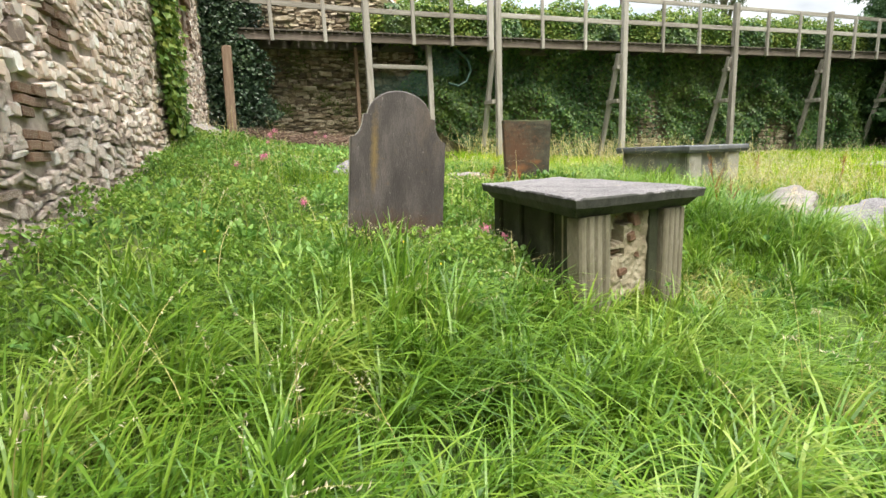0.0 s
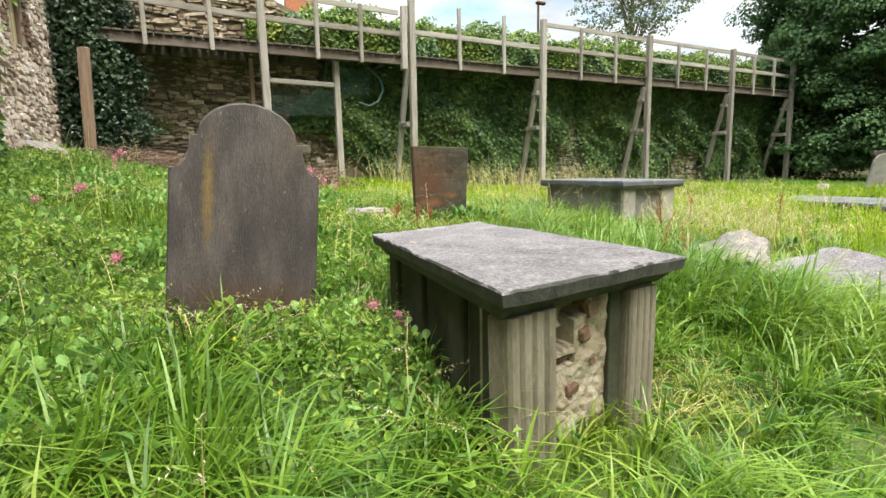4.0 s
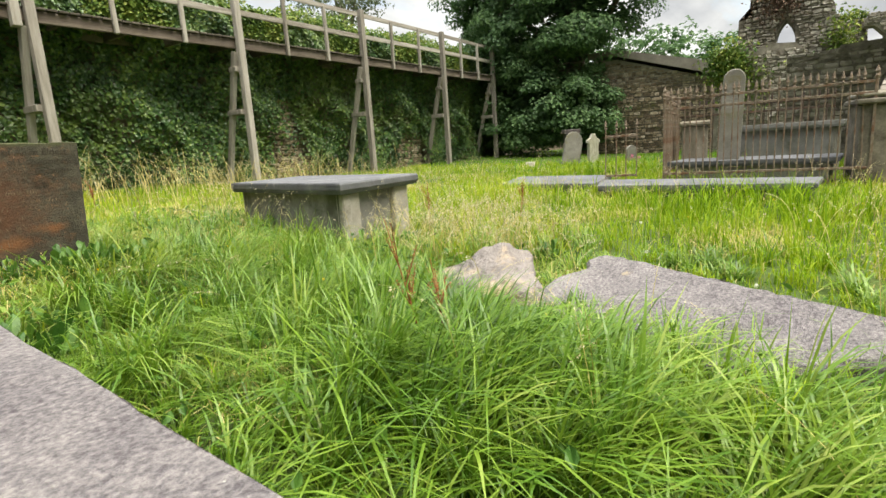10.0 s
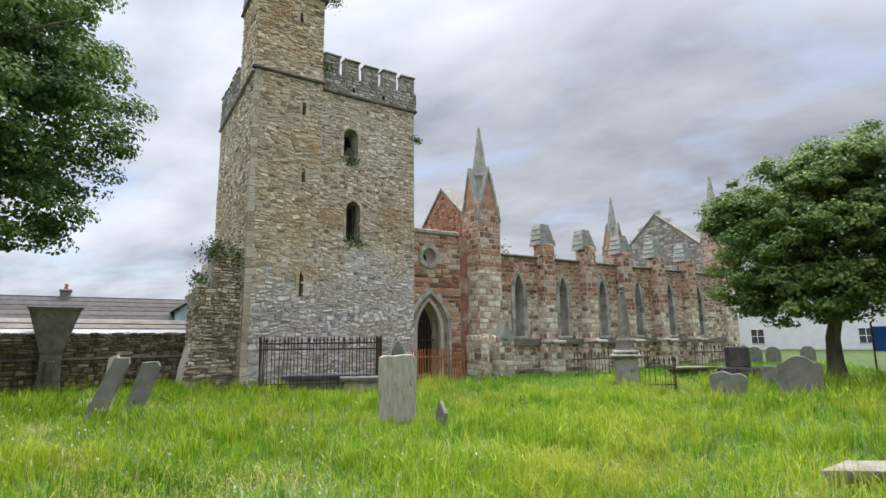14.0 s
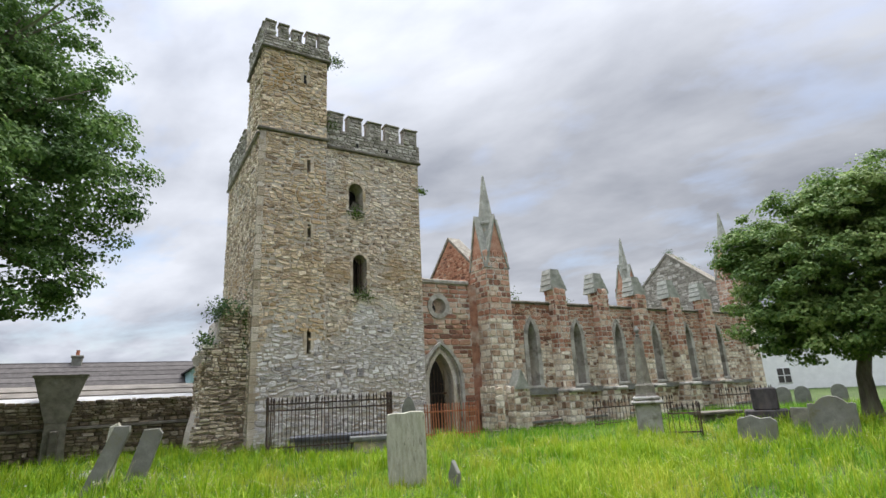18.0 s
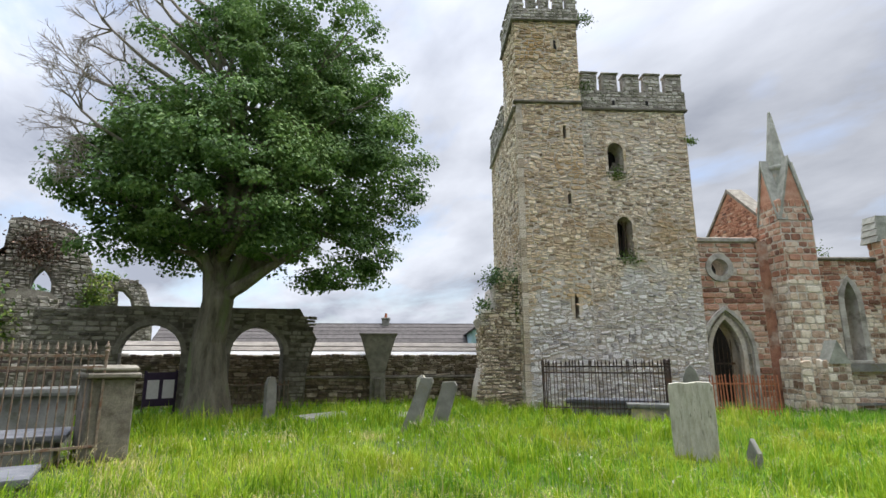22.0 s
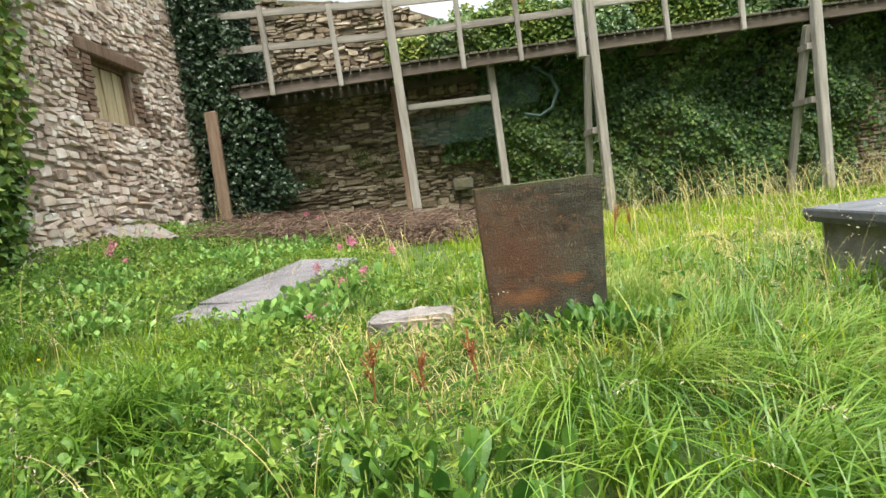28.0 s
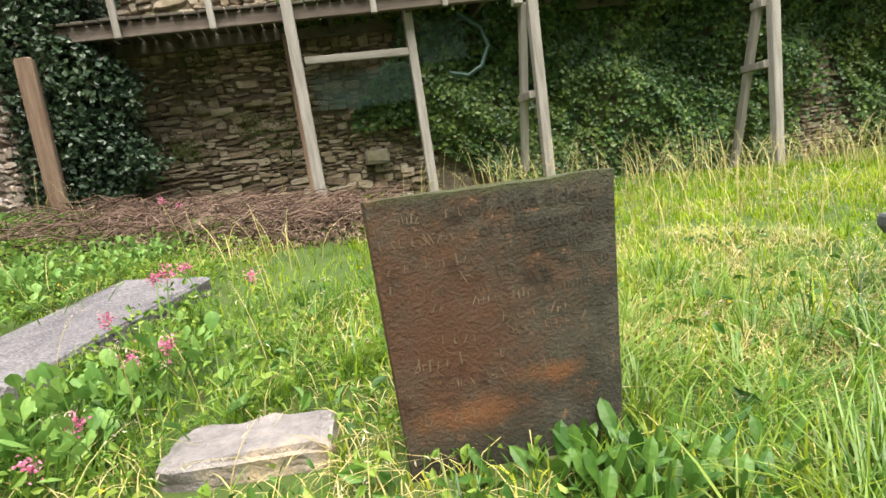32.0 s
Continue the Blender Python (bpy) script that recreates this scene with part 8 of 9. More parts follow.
part("broken_end", Geo().box((-0.35, -0.99, -0.14), (0.355, -0.615, 0.045), 0.03, jit=0.02), M_SLAB, lg)
cs_ = thing("corrugated_sheet", Matrix.Translation((-0.05, 14.9, gz(-0.05, 14.9) + 0.10)) @ pose(0, 0, 0, 30, 0, 70), "rusty corrugated iron sheet leaning in the nettles", "metal sheet")
wave = [(k * 0.0117, 0.012 * math.sin(k * 0.42)) for k in range(73)]
V = [(x, y, z + dz) for dz in (0.0, -0.004) for x, z in wave for y in (0.0, 0.5)]
n_ = len(wave)
F = [(2 * k, 2 * k + 2, 2 * k + 3, 2 * k + 1) for k in range(n_ - 1)] + [(2 * n_ + 2 * k, 2 * n_ + 2 * k + 1, 2 * n_ + 2 * k + 3, 2 * n_ + 2 * k + 2) for k in range(n_ - 1)]
F += [(2 * k, 2 * n_ + 2 * k, 2 * n_ + 2 * k + 2, 2 * k + 2) for k in range(n_ - 1)] + [(2 * k + 1, 2 * k + 3, 2 * n_ + 2 * k + 3, 2 * n_ + 2 * k + 1) for k in range(n_ - 1)]
g = Geo().add(V, F)
part("sheet", g, M_CORR, cs_)

# ---- headstones towards the tower ----
FACE = 58.0
headstone("pale_headstone", 8.90, -2.18, 34, [(0.33, 0), (0.35, 0.6), (0.345, 1.27), (0.33, 1.36), (0.20, 1.385), (0.05, 1.37), (-0.12, 1.395), (-0.29, 1.38), (-0.335, 1.33), (-0.33, 0.7), (-0.31, 0)], 0.14, M_WHITEST, "pale upright headstone streaked with lichen", lean=(0, 1.0))
headstone("small_grave_marker", 8.1, -2.35, -28, [(0.14, 0), (0.14, 0.38), (0.09, 0.46), (0.02, 0.60), (-0.07, 0.48), (-0.13, 0.40), (-0.14, 0)], 0.08, M_GREYST, "tiny dark broken grave marker in the grass")
headstone("thin_headstone", 13.9, 0.30, -140, [(0.15, 0), (0.15, 1.30), (0.10, 1.40), (-0.12, 1.32), (-0.15, 0)], 0.12, M_GREYST, "slim grey headstone leaning far sideways", lean=(0, 21))
headstone("thin_headstone", 14.3, -0.25, -140, [(0.10, 0), (0.12, 1.15), (0.03, 1.28), (-0.1, 1.2), (-0.12, 0)], 0.12, M_WHITEST, "narrow pale headstone with a chipped top", lean=(0, 5))
headstone("thin_headstone", 13.9, -0.50, -135, [(0.16, 0), (0.19, 1.12), (0.10, 1.2), (-0.15, 1.12), (-0.17, 0)], 0.13, M_GREYST, "grey upright headstone leaning sideways", lean=(0, 15))
headstone("pointed_headstone", 10.9, -5.6, 34, pointed(0.34, 1.55, 0.8), 0.14, M_GREYST, "narrow pointed grey headstone by the iron railing")
headstone("narrow_headstone", 17.7, 2.0, -75, pointed(0.28, 1.2, 0.85), 0.14, M_GREYST, "narrow pointed headstone under the sycamore")
boulder("fallen_slab", 17.1, 0.7, gz(17.1, .7) + .02, 0.95, 0.5, 0.16, 5.0, M_PAVE, "mossy fallen slab in the grass", rot=-70)
boulder("fallen_slab", 16.6, -1.1, gz(16.6, -1.1), 0.7, 0.4, 0.10, 6.0, M_PAVE, "flat mossy flagstone", rot=-60)
# far graves by the dark tree
headstone("leaning_headstone", 19.7, 12.95, -38, round_top(0.62, 1.25), 0.1, M_GREYST, "dark grey headstone leaning under the tree", lean=(-4, 14))
headstone("capped_headstone", 20.6, 13.2, -38, [(0.24, 0), (0.24, 1.15), (0.31, 1.18), (0.31, 1.3), (-0.31, 1.3), (-0.31, 1.18), (-0.24, 1.15), (-0.24, 0)], 0.2, M_SLATE_HS, "dark capped headstone in the tree's shade")
headstone("white_headstone", 19.97, 12.25, -38, [(0.17, 0), (0.17, 0.82), (0.21, 0.84), (0.21, 0.92), (0.10, 1.0), (0.05, 1.12), (-0.05, 1.12), (-0.10, 1.0), (-0.21, 0.92), (-0.21, 0.84), (-0.17, 0.82), (-0.17, 0)], 0.14, M_WHITEST, "small pale headstone with a shaped top")
headstone("small_headstone", 20.3, 11.15, -38, round_top(0.34, 0.7), 0.1, M_GREYST, "small grey round-topped headstone")
boulder("white_stone", 19.2, 14.1, gz(19.2, 14.1), 0.14, 0.14, 0.22, 8.0, M_WHITEST, "small white stone in the grass")


# ---- railed enclosures ----
def spear_finial(h=0.17, r=0.028):
    return Geo().lathe([(0.010, 0), (r * .9, 0.01), (r * .5, 0.03), (r, 0.07), (r * .75, 0.10), (0.004, h)], 6)


def railing(name, pts, z0, h, gap, mat, label, finial=True, posts=(), bar=0.010, sag=0.0, seed=1, top_gap=0.12, fin=1.0):
    """Iron bars between two rails along a line of (x, y) points."""
    t = thing(name, pose(pts[0][0], pts[0][1], z0), label, "railing")
    o = Vector(pts[0])
    r = random.Random(seed)
    bar_me = Geo().tube([(0, 0, -0.1), (0, 0, h)], [bar, bar], 6).mesh("bar")
    bar_me.materials.append(mat)
    fin_me = spear_finial(0.17 * fin, 0.028 * fin).mesh("finial")
    fin_me.materials.append(mat)
    for a, b in zip(pts, pts[1:]):
        a, b = Vector(a) - o, Vector(b) - o
        L = (b - a).length
        n = max(2, int(L / gap))
        for zz in (h - 0.02, h - top_gap - 0.06, 0.14) if h > 1.2 else (h - top_gap, 0.14):
            part("rail", Geo().box((0, -0.012, -0.02), (L, 0.012, 0.02), 0.004), mat, t, m=Matrix.LocRotScale((a.x, a.y, zz), Matrix.Rotation(math.atan2((b - a).y, (b - a).x), 3, "Z").to_quaternion(), None))
        for k in range(n + 1):
            p = a.lerp(b, k / n)
            ob = new("bar", bar_me)
            ob.parent = t
            lean = pose(p.x, p.y, r.uniform(-.02, .01), r.gauss(0, .5), r.gauss(0, 1.0 + sag), 0)
            ob.matrix_basis = lean
            if finial:
                f = new("finial", fin_me)
                f.parent = ob
                f.matrix_basis = pose(0, 0, h)
    for p in posts:
        q = Vector(p) - o
        part("corner_post", Geo().box((-0.018, -0.018, -0.1), (0.018, 0.018, h + 0.01), 0.004).lathe([(0.022, h + .01), (0.034, h + .05), (0.014, h + .08), (0.03, h + .12), (0.004, h + .2)], 8), mat, t, m=pose(q.x, q.y, 0))
    return t


def build_railed_plot():
    # front line faces the path; corners
    F0, F1 = (12.80, 8.66), (13.12, 5.85)
    B0, B1 = (16.0, 9.0), (16.2, 6.2)
    railing("grave_railing", [F0, F1], 0.55, 1.40, 0.100, M_IRONGREY, "old iron grave railing with spear finials, peeling and rusted", posts=(F0, F1), seed=3, bar=0.010, fin=1.05)
    railing("grave_railing", [B0, F0], 0.55, 1.38, 0.11, M_IRONGREY, "rusty iron side railing of a grave plot", seed=4, bar=0.010, fin=1.05)
    railing("grave_railing", [B0, B1], 0.55, 1.32, 0.13, M_IRON, "rusty rear railing of a grave plot", seed=5)
    railing("grave_railing", [(12.6, 9.6), (12.72, 9.1)], 0.55, 0.95, 0.15, M_IRONGREY, "short run of low iron railing", seed=6)
    p = thing("tomb_pedestal", pose(13.5, 5.78, 0.45, 0, 0, -83), "brown weathered pedestal tomb with a moulded cap", "tomb")
    part("body", Geo().box((-0.27, -0.36, 0), (0.31, 0.5, 1.16), 0.02), M_ARCHST, p)
    part("cap", Geo().box((-0.33, -0.42, 1.16), (0.37, 0.56, 1.24), 0.02).box((-0.30, -0.39, 1.24), (0.34, 0.53, 1.35), 0.06), M_ARCHST, p)
    h = thing("round_headstone", pose(13.65, 7.78, 0.45, 0, 2, -83), "tall grey round-topped headstone on a stepped base inside the railing", "headstone")
    part("slab", Geo().prism(round_top(0.34, 1.92, 12), -0.13, 0.13, 0.015), M_GREYST, h)
    part("base", Geo().box((-0.4, -0.25, -0.1), (0.4, 0.25, 0.28), 0.02), M_GREYST, h)
    slab_tomb("ledger_slab", ((13.2, 6.2), (14.3, 6.1), (14.4, 8.6), (13.3, 8.7)), 0.86, 0.10, 0.3, 0.08, M_GRANITE, M_TOMBGREY, M_TOMBGREY, "grey ledger slab inside the railed plot", pil=False)
    slab_tomb("table_tomb", ((14.9, 6.1), (15.8, 6.0), (15.9, 8.0), (15.0, 8.1)), 1.42, 0.12, 0.9, 0.1, M_TOMBGREY, M_TOMBGREY, M_GREYST, "tall weathered table tomb with moulded panels behind the railing")
    t = thing("panelled_tomb", pose(14.6, 8.45, 0.45, 0, 0, -80), "brown weathered upright tomb with pilasters", "tomb")
    part("body", Geo().box((-0.24, -0.2, 0), (0.22, 0.2, 1.02), 0.02), M_PILASTER, t)
    part("cap", Geo().box((-0.29, -0.25, 1.02), (0.27, 0.25, 1.12), 0.03), M_PILASTER, t)


build_railed_plot()


def build_tower_plot():
    a, b = (14.35, -4.30), (11.85, -6.30)
    c = (13.0, -7.9)
    railing("grave_railing", [a, b], 0.50, 1.22, 0.095, M_IRON, "dark iron railing with spear heads beside the tower", posts=(a, b), seed=13, bar=0.011, fin=1.0)
    railing("grave_railing", [(15.0, -5.15), a], 0.50, 1.22, 0.20, M_IRON, "dark wrought iron side railing", seed=14, bar=0.011, fin=1.0)
    railing("grave_railing", [(12.6, -7.2), b], 0.50, 1.22, 0.095, M_IRON, "dark wrought iron side railing", seed=15, bar=0.011, fin=1.0)
    slab_tomb("ledger_slab", ((14.0, -4.75), (12.2, -6.25), (12.75, -6.95), (14.6, -5.45)), 0.84, 0.10, 0.35, 0.06, M_GRANITE, M_TOMBGREY, M_TOMBGREY, "dark ledger slab inside the iron railing", pil=False)
    slab_tomb("table_tomb", ((12.4, -5.2), (11.3, -6.1), (11.7, -6.6), (12.8, -5.7)), 0.80, 0.11, 0.35, 0.05, M_TOMBGREY, M_ROCK, M_TOMBGREY, "low slab tomb on rough stones beside the railing", pil=False)
    railing("door_railing", [(12.05, -8.5), (10.75, -9.6)], 0.42, 0.92, 0.085, M_IRONRED, "red rusted iron railing before the church doorway", fin=0.8, seed=16, bar=0.019)
    railing("arcade_railing", [(20.15, 3.3), (19.55, 0.9)], 0.55, 0.75, 0.12, M_IRONGREY, "rusty brown railing below the arcade", finial=False, seed=17, bar=0.014)
    railing("nave_railing", [(8.0, -13.4), (5.6, -16.2)], 0.3, 0.8, 0.16, M_IRON, "rusty low grave railing by the nave", seed=18)
    railing("plot_railing", [(5.3, -10.0), (4.5, -10.2), (4.6, -11.0)], 0.3, 0.75, 0.13, M_IRON, "small rusted grave railing in the grass", seed=19)
    railing("nave_railing", [(4.0, -16.0), (2.2, -17.6)], 0.3, 1.0, 0.16, M_IRON, "iron grave railing near the nave corner", seed=20)


build_tower_plot()


def build_monuments():
    o = thing("obelisk_monument", pose(5.88, -10.7, gz(5.9, -10.7) - 0.18, 0, 0, 10), "grey stone monument with a panelled pedestal and a slim dark obelisk", "monument")
    part("base", Geo().box((-0.46, -0.46, 0), (0.46, 0.46, 0.25), 0.03), M_GREYST, o)
    part("pedestal", Geo().box((-0.33, -0.33, 0.25), (0.33, 0.33, 1.08), 0.02), M_TOMBLIGHT, o)
    part("panel", Geo().box((-0.21, -0.345, 0.36), (0.21, -0.325, 0.98), 0.008).box((-0.345, -0.2, 0.36), (-0.325, 0.2, 0.98), 0.008), M_GRANITE, o)
    part("cornice", Geo().box((-0.43, -0.43, 1.08), (0.43, 0.43, 1.18), 0.04).box((-0.36, -0.36, 1.18), (0.36, 0.36, 1.3), 0.04), M_TOMBLIGHT, o)
    part("obelisk", Geo().lathe([(0.30, 1.3), (0.27, 1.38), (0.27, 1.6), (0.22, 1.65), (0.20, 1.72), (0.105, 2.92), (0.07, 3.0), (0.02, 3.04)], 4), M_ARCHST, o)
    part("finial", Geo().lathe([(0.03, 3.02), (0.075, 3.06), (0.03, 3.11), (0.07, 3.17), (0.08, 3.22), (0.05, 3.29), (0.012, 3.36)], 10), M_GREYST, o, "small stone urn finial")
    headstone("broad_headstone", 3.3, -9.0, 172, [(0.42, 0), (0.44, 0.72), (0.3, 0.82), (0.1, 0.78), (-0.1, 0.85), (-0.4, 0.74), (-0.42, 0)], 0.14, M_GREYST, "squat lichened headstone with an uneven top", lean=(0, 3))
    headstone("broad_headstone", 1.62, -9.6, 168, [(0.48, 0), (0.48, 1.0), (0.40, 1.02), (0.33, 1.0), (0.26, 1.08), (0.14, 1.16), (0.0, 1.19), (-0.14, 1.16), (-0.26, 1.08), (-0.33, 1.0), (-0.40, 1.02), (-0.48, 1.0), (-0.48, 0)], 0.12, M_GREYST, "wide grey headstone with a curved crest and small shoulders")
    headstone("dark_headstone", 2.0, -11.8, 170, [(0.27, 0), (0.27, 0.74), (-0.27, 0.76), (-0.27, 0)], 0.12, M_ARCHST, "dark mossy headstone behind its neighbours")
    p = thing("stepped_pedestal", pose(2.75, -13.5, gz(2.75, -13.5)), "dark stepped stone pedestal tomb", "monument")
    part("steps", Geo().box((-0.8, -0.6, -0.1), (0.8, 0.6, 0.2), 0.03).box((-0.6, -0.45, 0.2), (0.6, 0.45, 0.45), 0.03).box((-0.35, -0.3, 0.45), (0.35, 0.3, 1.1), 0.03), M_SLATE_HS, p)
    for x, y in ((1.55, -21.7), (0.85, -21.6), (-4.2, -20.0), (-0.6, -22.5)):
        headstone("far_headstone", x, y, 175, round_top(0.6, 0.95), 0.12, M_GREYST, "grey round-topped headstone in the far plot")
    t = thing("flat_topped_tomb", pose(4.2, -15.0, 0.2, 0, 0, 40), "dark low table tomb beside the nave wall", "tomb")
    part("slab", Geo().box((-0.8, -0.4, 0.4), (0.8, 0.4, 0.5), 0.02), M_ARCHST, t)
    part("body", Geo().box((-0.7, -0.3, 0), (0.7, 0.3, 0.4), 0.02), M_ARCHST, t)
    n = thing("notice_board", pose(20.75, 4.1, 0.5, 0, 0, -80), "purple notice board with pale paper sheets by the arcade", "notice board")
    part("board", Geo().box((-0.42, -0.03, 0.15), (0.42, 0.03, 1.05), 0.01), M_PURPLE, n)
    for x in (-0.2, 0.2):
        part("paper", Geo().box((x - .15, -0.04, 0.35), (x + .15, -0.033, 0.85), 0.0), M_PAPER, n)
    for x in (-0.4, 0.4):
        part("leg", Geo().box((x - .03, -0.03, -0.2), (x + .03, 0.03, 1.1), 0.005), M_PURPLE, n)


build_monuments()
slab_tomb("ledger_slab", ((2.35, -1.83), (2.75, -1.10), (1.43, -1.58), (1.02, -2.32)), 0.27, 0.12, 0.45, 0.06, M_ARCHST, M_ARCHST, M_ARCHST, "grey-green ledger slab sunk in the long grass", pil=False)


def build_far_side():
    # clipped bank of shrubs and a banner behind the maple
    n = 16000
    x = rng.uniform(-22, -6.5, n)
    y = -23.5 + 0.5 * np.sin(x * 1.1) + rng.normal(0, 0.45, n)
    z = ground_z(x, y) + rng.uniform(0, 1, n) ** 0.7 * (1.5 + 0.35 * np.sin(x * 1.7) + 0.2 * np.sin(x * 4.1))
    me = leaf_mesh("hedge", np.stack([x, y, z], 1), 0.16, up=np.tile((0, 0.8, 0.6), (n, 1)), flat=0.4, aspect=0.8)
    me.materials.append(M_LEAF_A)
    tagged(new("boundary_hedge", me), "dark shrubby hedge closing the far side of the churchyard", "hedge", kind="stuff")
    b = thing("blue_banner", pose(-2.4, -17.2, gz(-2.4, -17.2), 0, 0, 168), "plain blue banner stretched between two posts", "banner")
    part("sheet", Geo().box((-0.6, -0.008, 0.75), (0.6, 0.008, 1.62), 0.003), M_BANNER, b)
    for px in (-0.63, 0.63):
        part("post", Geo().tube([(px, 0, -0.2), (px, 0, 1.75)], [0.03, 0.03], 8), M_IRON, b)


build_far_side()

# ---- grass and weeds ----
LINE = np.array(((0.5, 4.0), (1.8, 6.0), (2.9, 6.7), (3.9, 6.5), (3.8, 8.2), (4.1, 9.8)))   # line trodden through the grass


def path_distance(x, y):
    d = np.full(len(x), 1e9)
    for a, b in zip(LINE, LINE[1:]):
        ab = b - a
        t = np.clip(((x - a[0]) * ab[0] + (y - a[1]) * ab[1]) / (ab @ ab), 0, 1)
        d = np.minimum(d, np.hypot(x - a[0] - t * ab[0], y - a[1] - t * ab[1]))
    return d


def in_quad(x, y, P, grow=0.0):
    P = np.array(P, float)
    c = P.mean(0)
    P = c + (P - c) * (1 + grow / np.linalg.norm(P - c, axis=1))[:, None]
    ok = np.ones(len(x), bool)
    s = 1 if np.cross(P[1] - P[0], P[2] - P[1]) > 0 else -1
    for a, b in zip(P, np.roll(P, -1, 0)):
        ok &= s * ((b[0] - a[0]) * (y - a[1]) - (b[1] - a[1]) * (x - a[0])) > 0
    return ok


def blocked(x, y):
    k = in_quad(x, y, ((2.30, 6.73), (3.45, 6.88), (3.67, 9.06), (2.54, 8.63)), -0.14)
    k |= in_quad(x, y, ((6.27, 9.92), (7.38, 9.92), (7.63, 11.92), (6.63, 11.97)), -0.12)
    k |= in_quad(x, y, ((11.3, 6.5), (12.25, 6.42), (12.45, 9.65), (11.3, 9.35)), -0.03)
    k |= in_quad(x, y, ((11.5, 9.45), (13.3, 9.7), (13.5, 11.7), (11.65, 11.3)), -0.03)
    k |= in_quad(x, y, ((13.2, 6.2), (14.3, 6.1), (14.4, 8.6), (13.3, 8.7)))
    k |= in_quad(x, y, ((6.0, 6.5), (6.32, 6.2), (6.88, 7.95), (6.35, 8.2)), -0.10)
    k |= in_quad(x, y, ((2.35, -1.83), (2.75, -1.10), (1.43, -1.58), (1.02, -2.32)), -0.08)
    k |= in_quad(x, y, ((1.6, 12.2), (2.3, 11.95), (2.98, 13.8), (2.3, 14.05)), 0.0)
    k |= in_quad(x, y, ((1.38, 8.55), (2.2, 8.6), (2.2, 8.68), (1.38, 8.66)), 0.02)
    k |= in_quad(x, y, ((4.1, 11.27), (4.91, 11.29), (4.91, 11.38), (4.1, 11.36)), 0.02)
    k |= in_quad(x, y, ((3.30, 11.40), (3.86, 11.32), (3.90, 11.72), (3.34, 11.8)))
    k |= np.hypot(x - 6.30, y - 8.55) < 0.40
    u = (x - 15.9) * -0.53416 + (y + 5.08) * -0.84539
    v = (x - 15.9) * 0.84539 + (y + 5.08) * -0.53416
    k |= (v > -0.05) & (u > -0.1)
    k |= x < -0.30 - 0.0612 * (18.6 - y) + 0.03
    k |= (y > 19.2)
    k |= (x > 13.3) & (x < 14.3) & (y > 6.2) & (y < 8.6)
    return k


def scatter(n, x0, x1, y0, y1, dens, seed):
    r = np.random.default_rng(seed)
    x, y = r.uniform(x0, x1, n), r.uniform(y0, y1, n)
    keep = (r.uniform(0, 1, n) < dens(x, y)) & ~blocked(x, y)
    return x[keep], y[keep]


def lush(x, y):
    """0 to 1: how rank the grass grows; patchy."""
    q = 0.5 + 0.28 * np.sin(1.3 * x + 0.8 * np.sin(1.1 * y)) + 0.28 * np.sin(1.7 * y + 0.9 * np.sin(0.8 * x) + 1.0)
    return np.clip(q, 0, 1)


def weedy(x, y):
    """0 to 1: how far broad-leaved weeds have taken over from grass."""
    bank = np.clip(1.5 - x + 0.5 * np.sin(y * 0.9) + 0.3 * np.sin(2.1 * y + x), 0, 1) * np.clip((y - 6.3) / 1.2, 0, 1)
    gap = np.clip(1.6 - np.hypot((x - 2.0) / 0.55, (y - 7.7) / 1.1) * 1.3, 0, 1)
    bed = np.clip(1.6 - np.hypot((x - 3.1) / 1.3, (y - 11.6) / 1.5) * 1.2, 0, 1) * 0.45
    bank2 = np.clip(1.7 - np.hypot((x - 1.3) / 1.6, (y - 14.2) / 2.2) * 1.2, 0, 1) * 0.8
    front = np.clip(1.5 - np.hypot((x - 2.3) / 1.5, (y - 10.0) / 1.1) * 1.1, 0, 1) * 0.85
    return np.clip(np.maximum.reduce([bank, gap, bed, bank2, front]), 0, 1)


def zone_height(x, y):
    rank = np.interp(y - 0.35 * np.maximum(x - 2, 0), (-8, 2, 5, 9, 14), (0.20, 0.26, 0.34, 0.30, 0.20))
    rank = np.where(x > 5.5, np.minimum(rank, 0.20 + 0.06 * lush(x, y)), rank)
    rank = np.where(y < 4.0, np.where(x > 4.5, 0.25, 0.32), rank)
    low = np.clip(1.25 - np.hypot((x - 3.7) / 1.5, (y - 11.2) / 0.95), 0, 1)
    rank = rank * (1 - 0.62 * low)
    rank = np.where((x < 2.0) & (y > 8.8), rank * 0.6, rank)
    rank = rank * np.where(x > 4.6, np.interp(y, (10.5, 11.6), (1.0, 0.56)), 1.0)
    rank = rank * (1 + 0.45 * np.exp(-((x - 2.05) / 0.45) ** 2 - ((y - 6.25) / 0.45) ** 2))
    rank = rank * np.interp(np.hypot(x - 6.75, y - 7.7), (0.7, 1.5), (0.45, 1.0)) * np.interp(np.hypot(x - 6.0, y - 8.35), (0.5, 1.2), (0.55, 1.0))
    rank = rank * (1 - 0.4 * weedy(x, y))
    return rank * (0.6 + 0.65 * lush(x, y)) * np.where(y > 8.7, np.interp(path_distance(x, y), (0, 0.3), (0.85, 1.0)), np.interp(path_distance(x, y), (0, 0.25, 0.7), (0.55, 0.6, 1.0)))


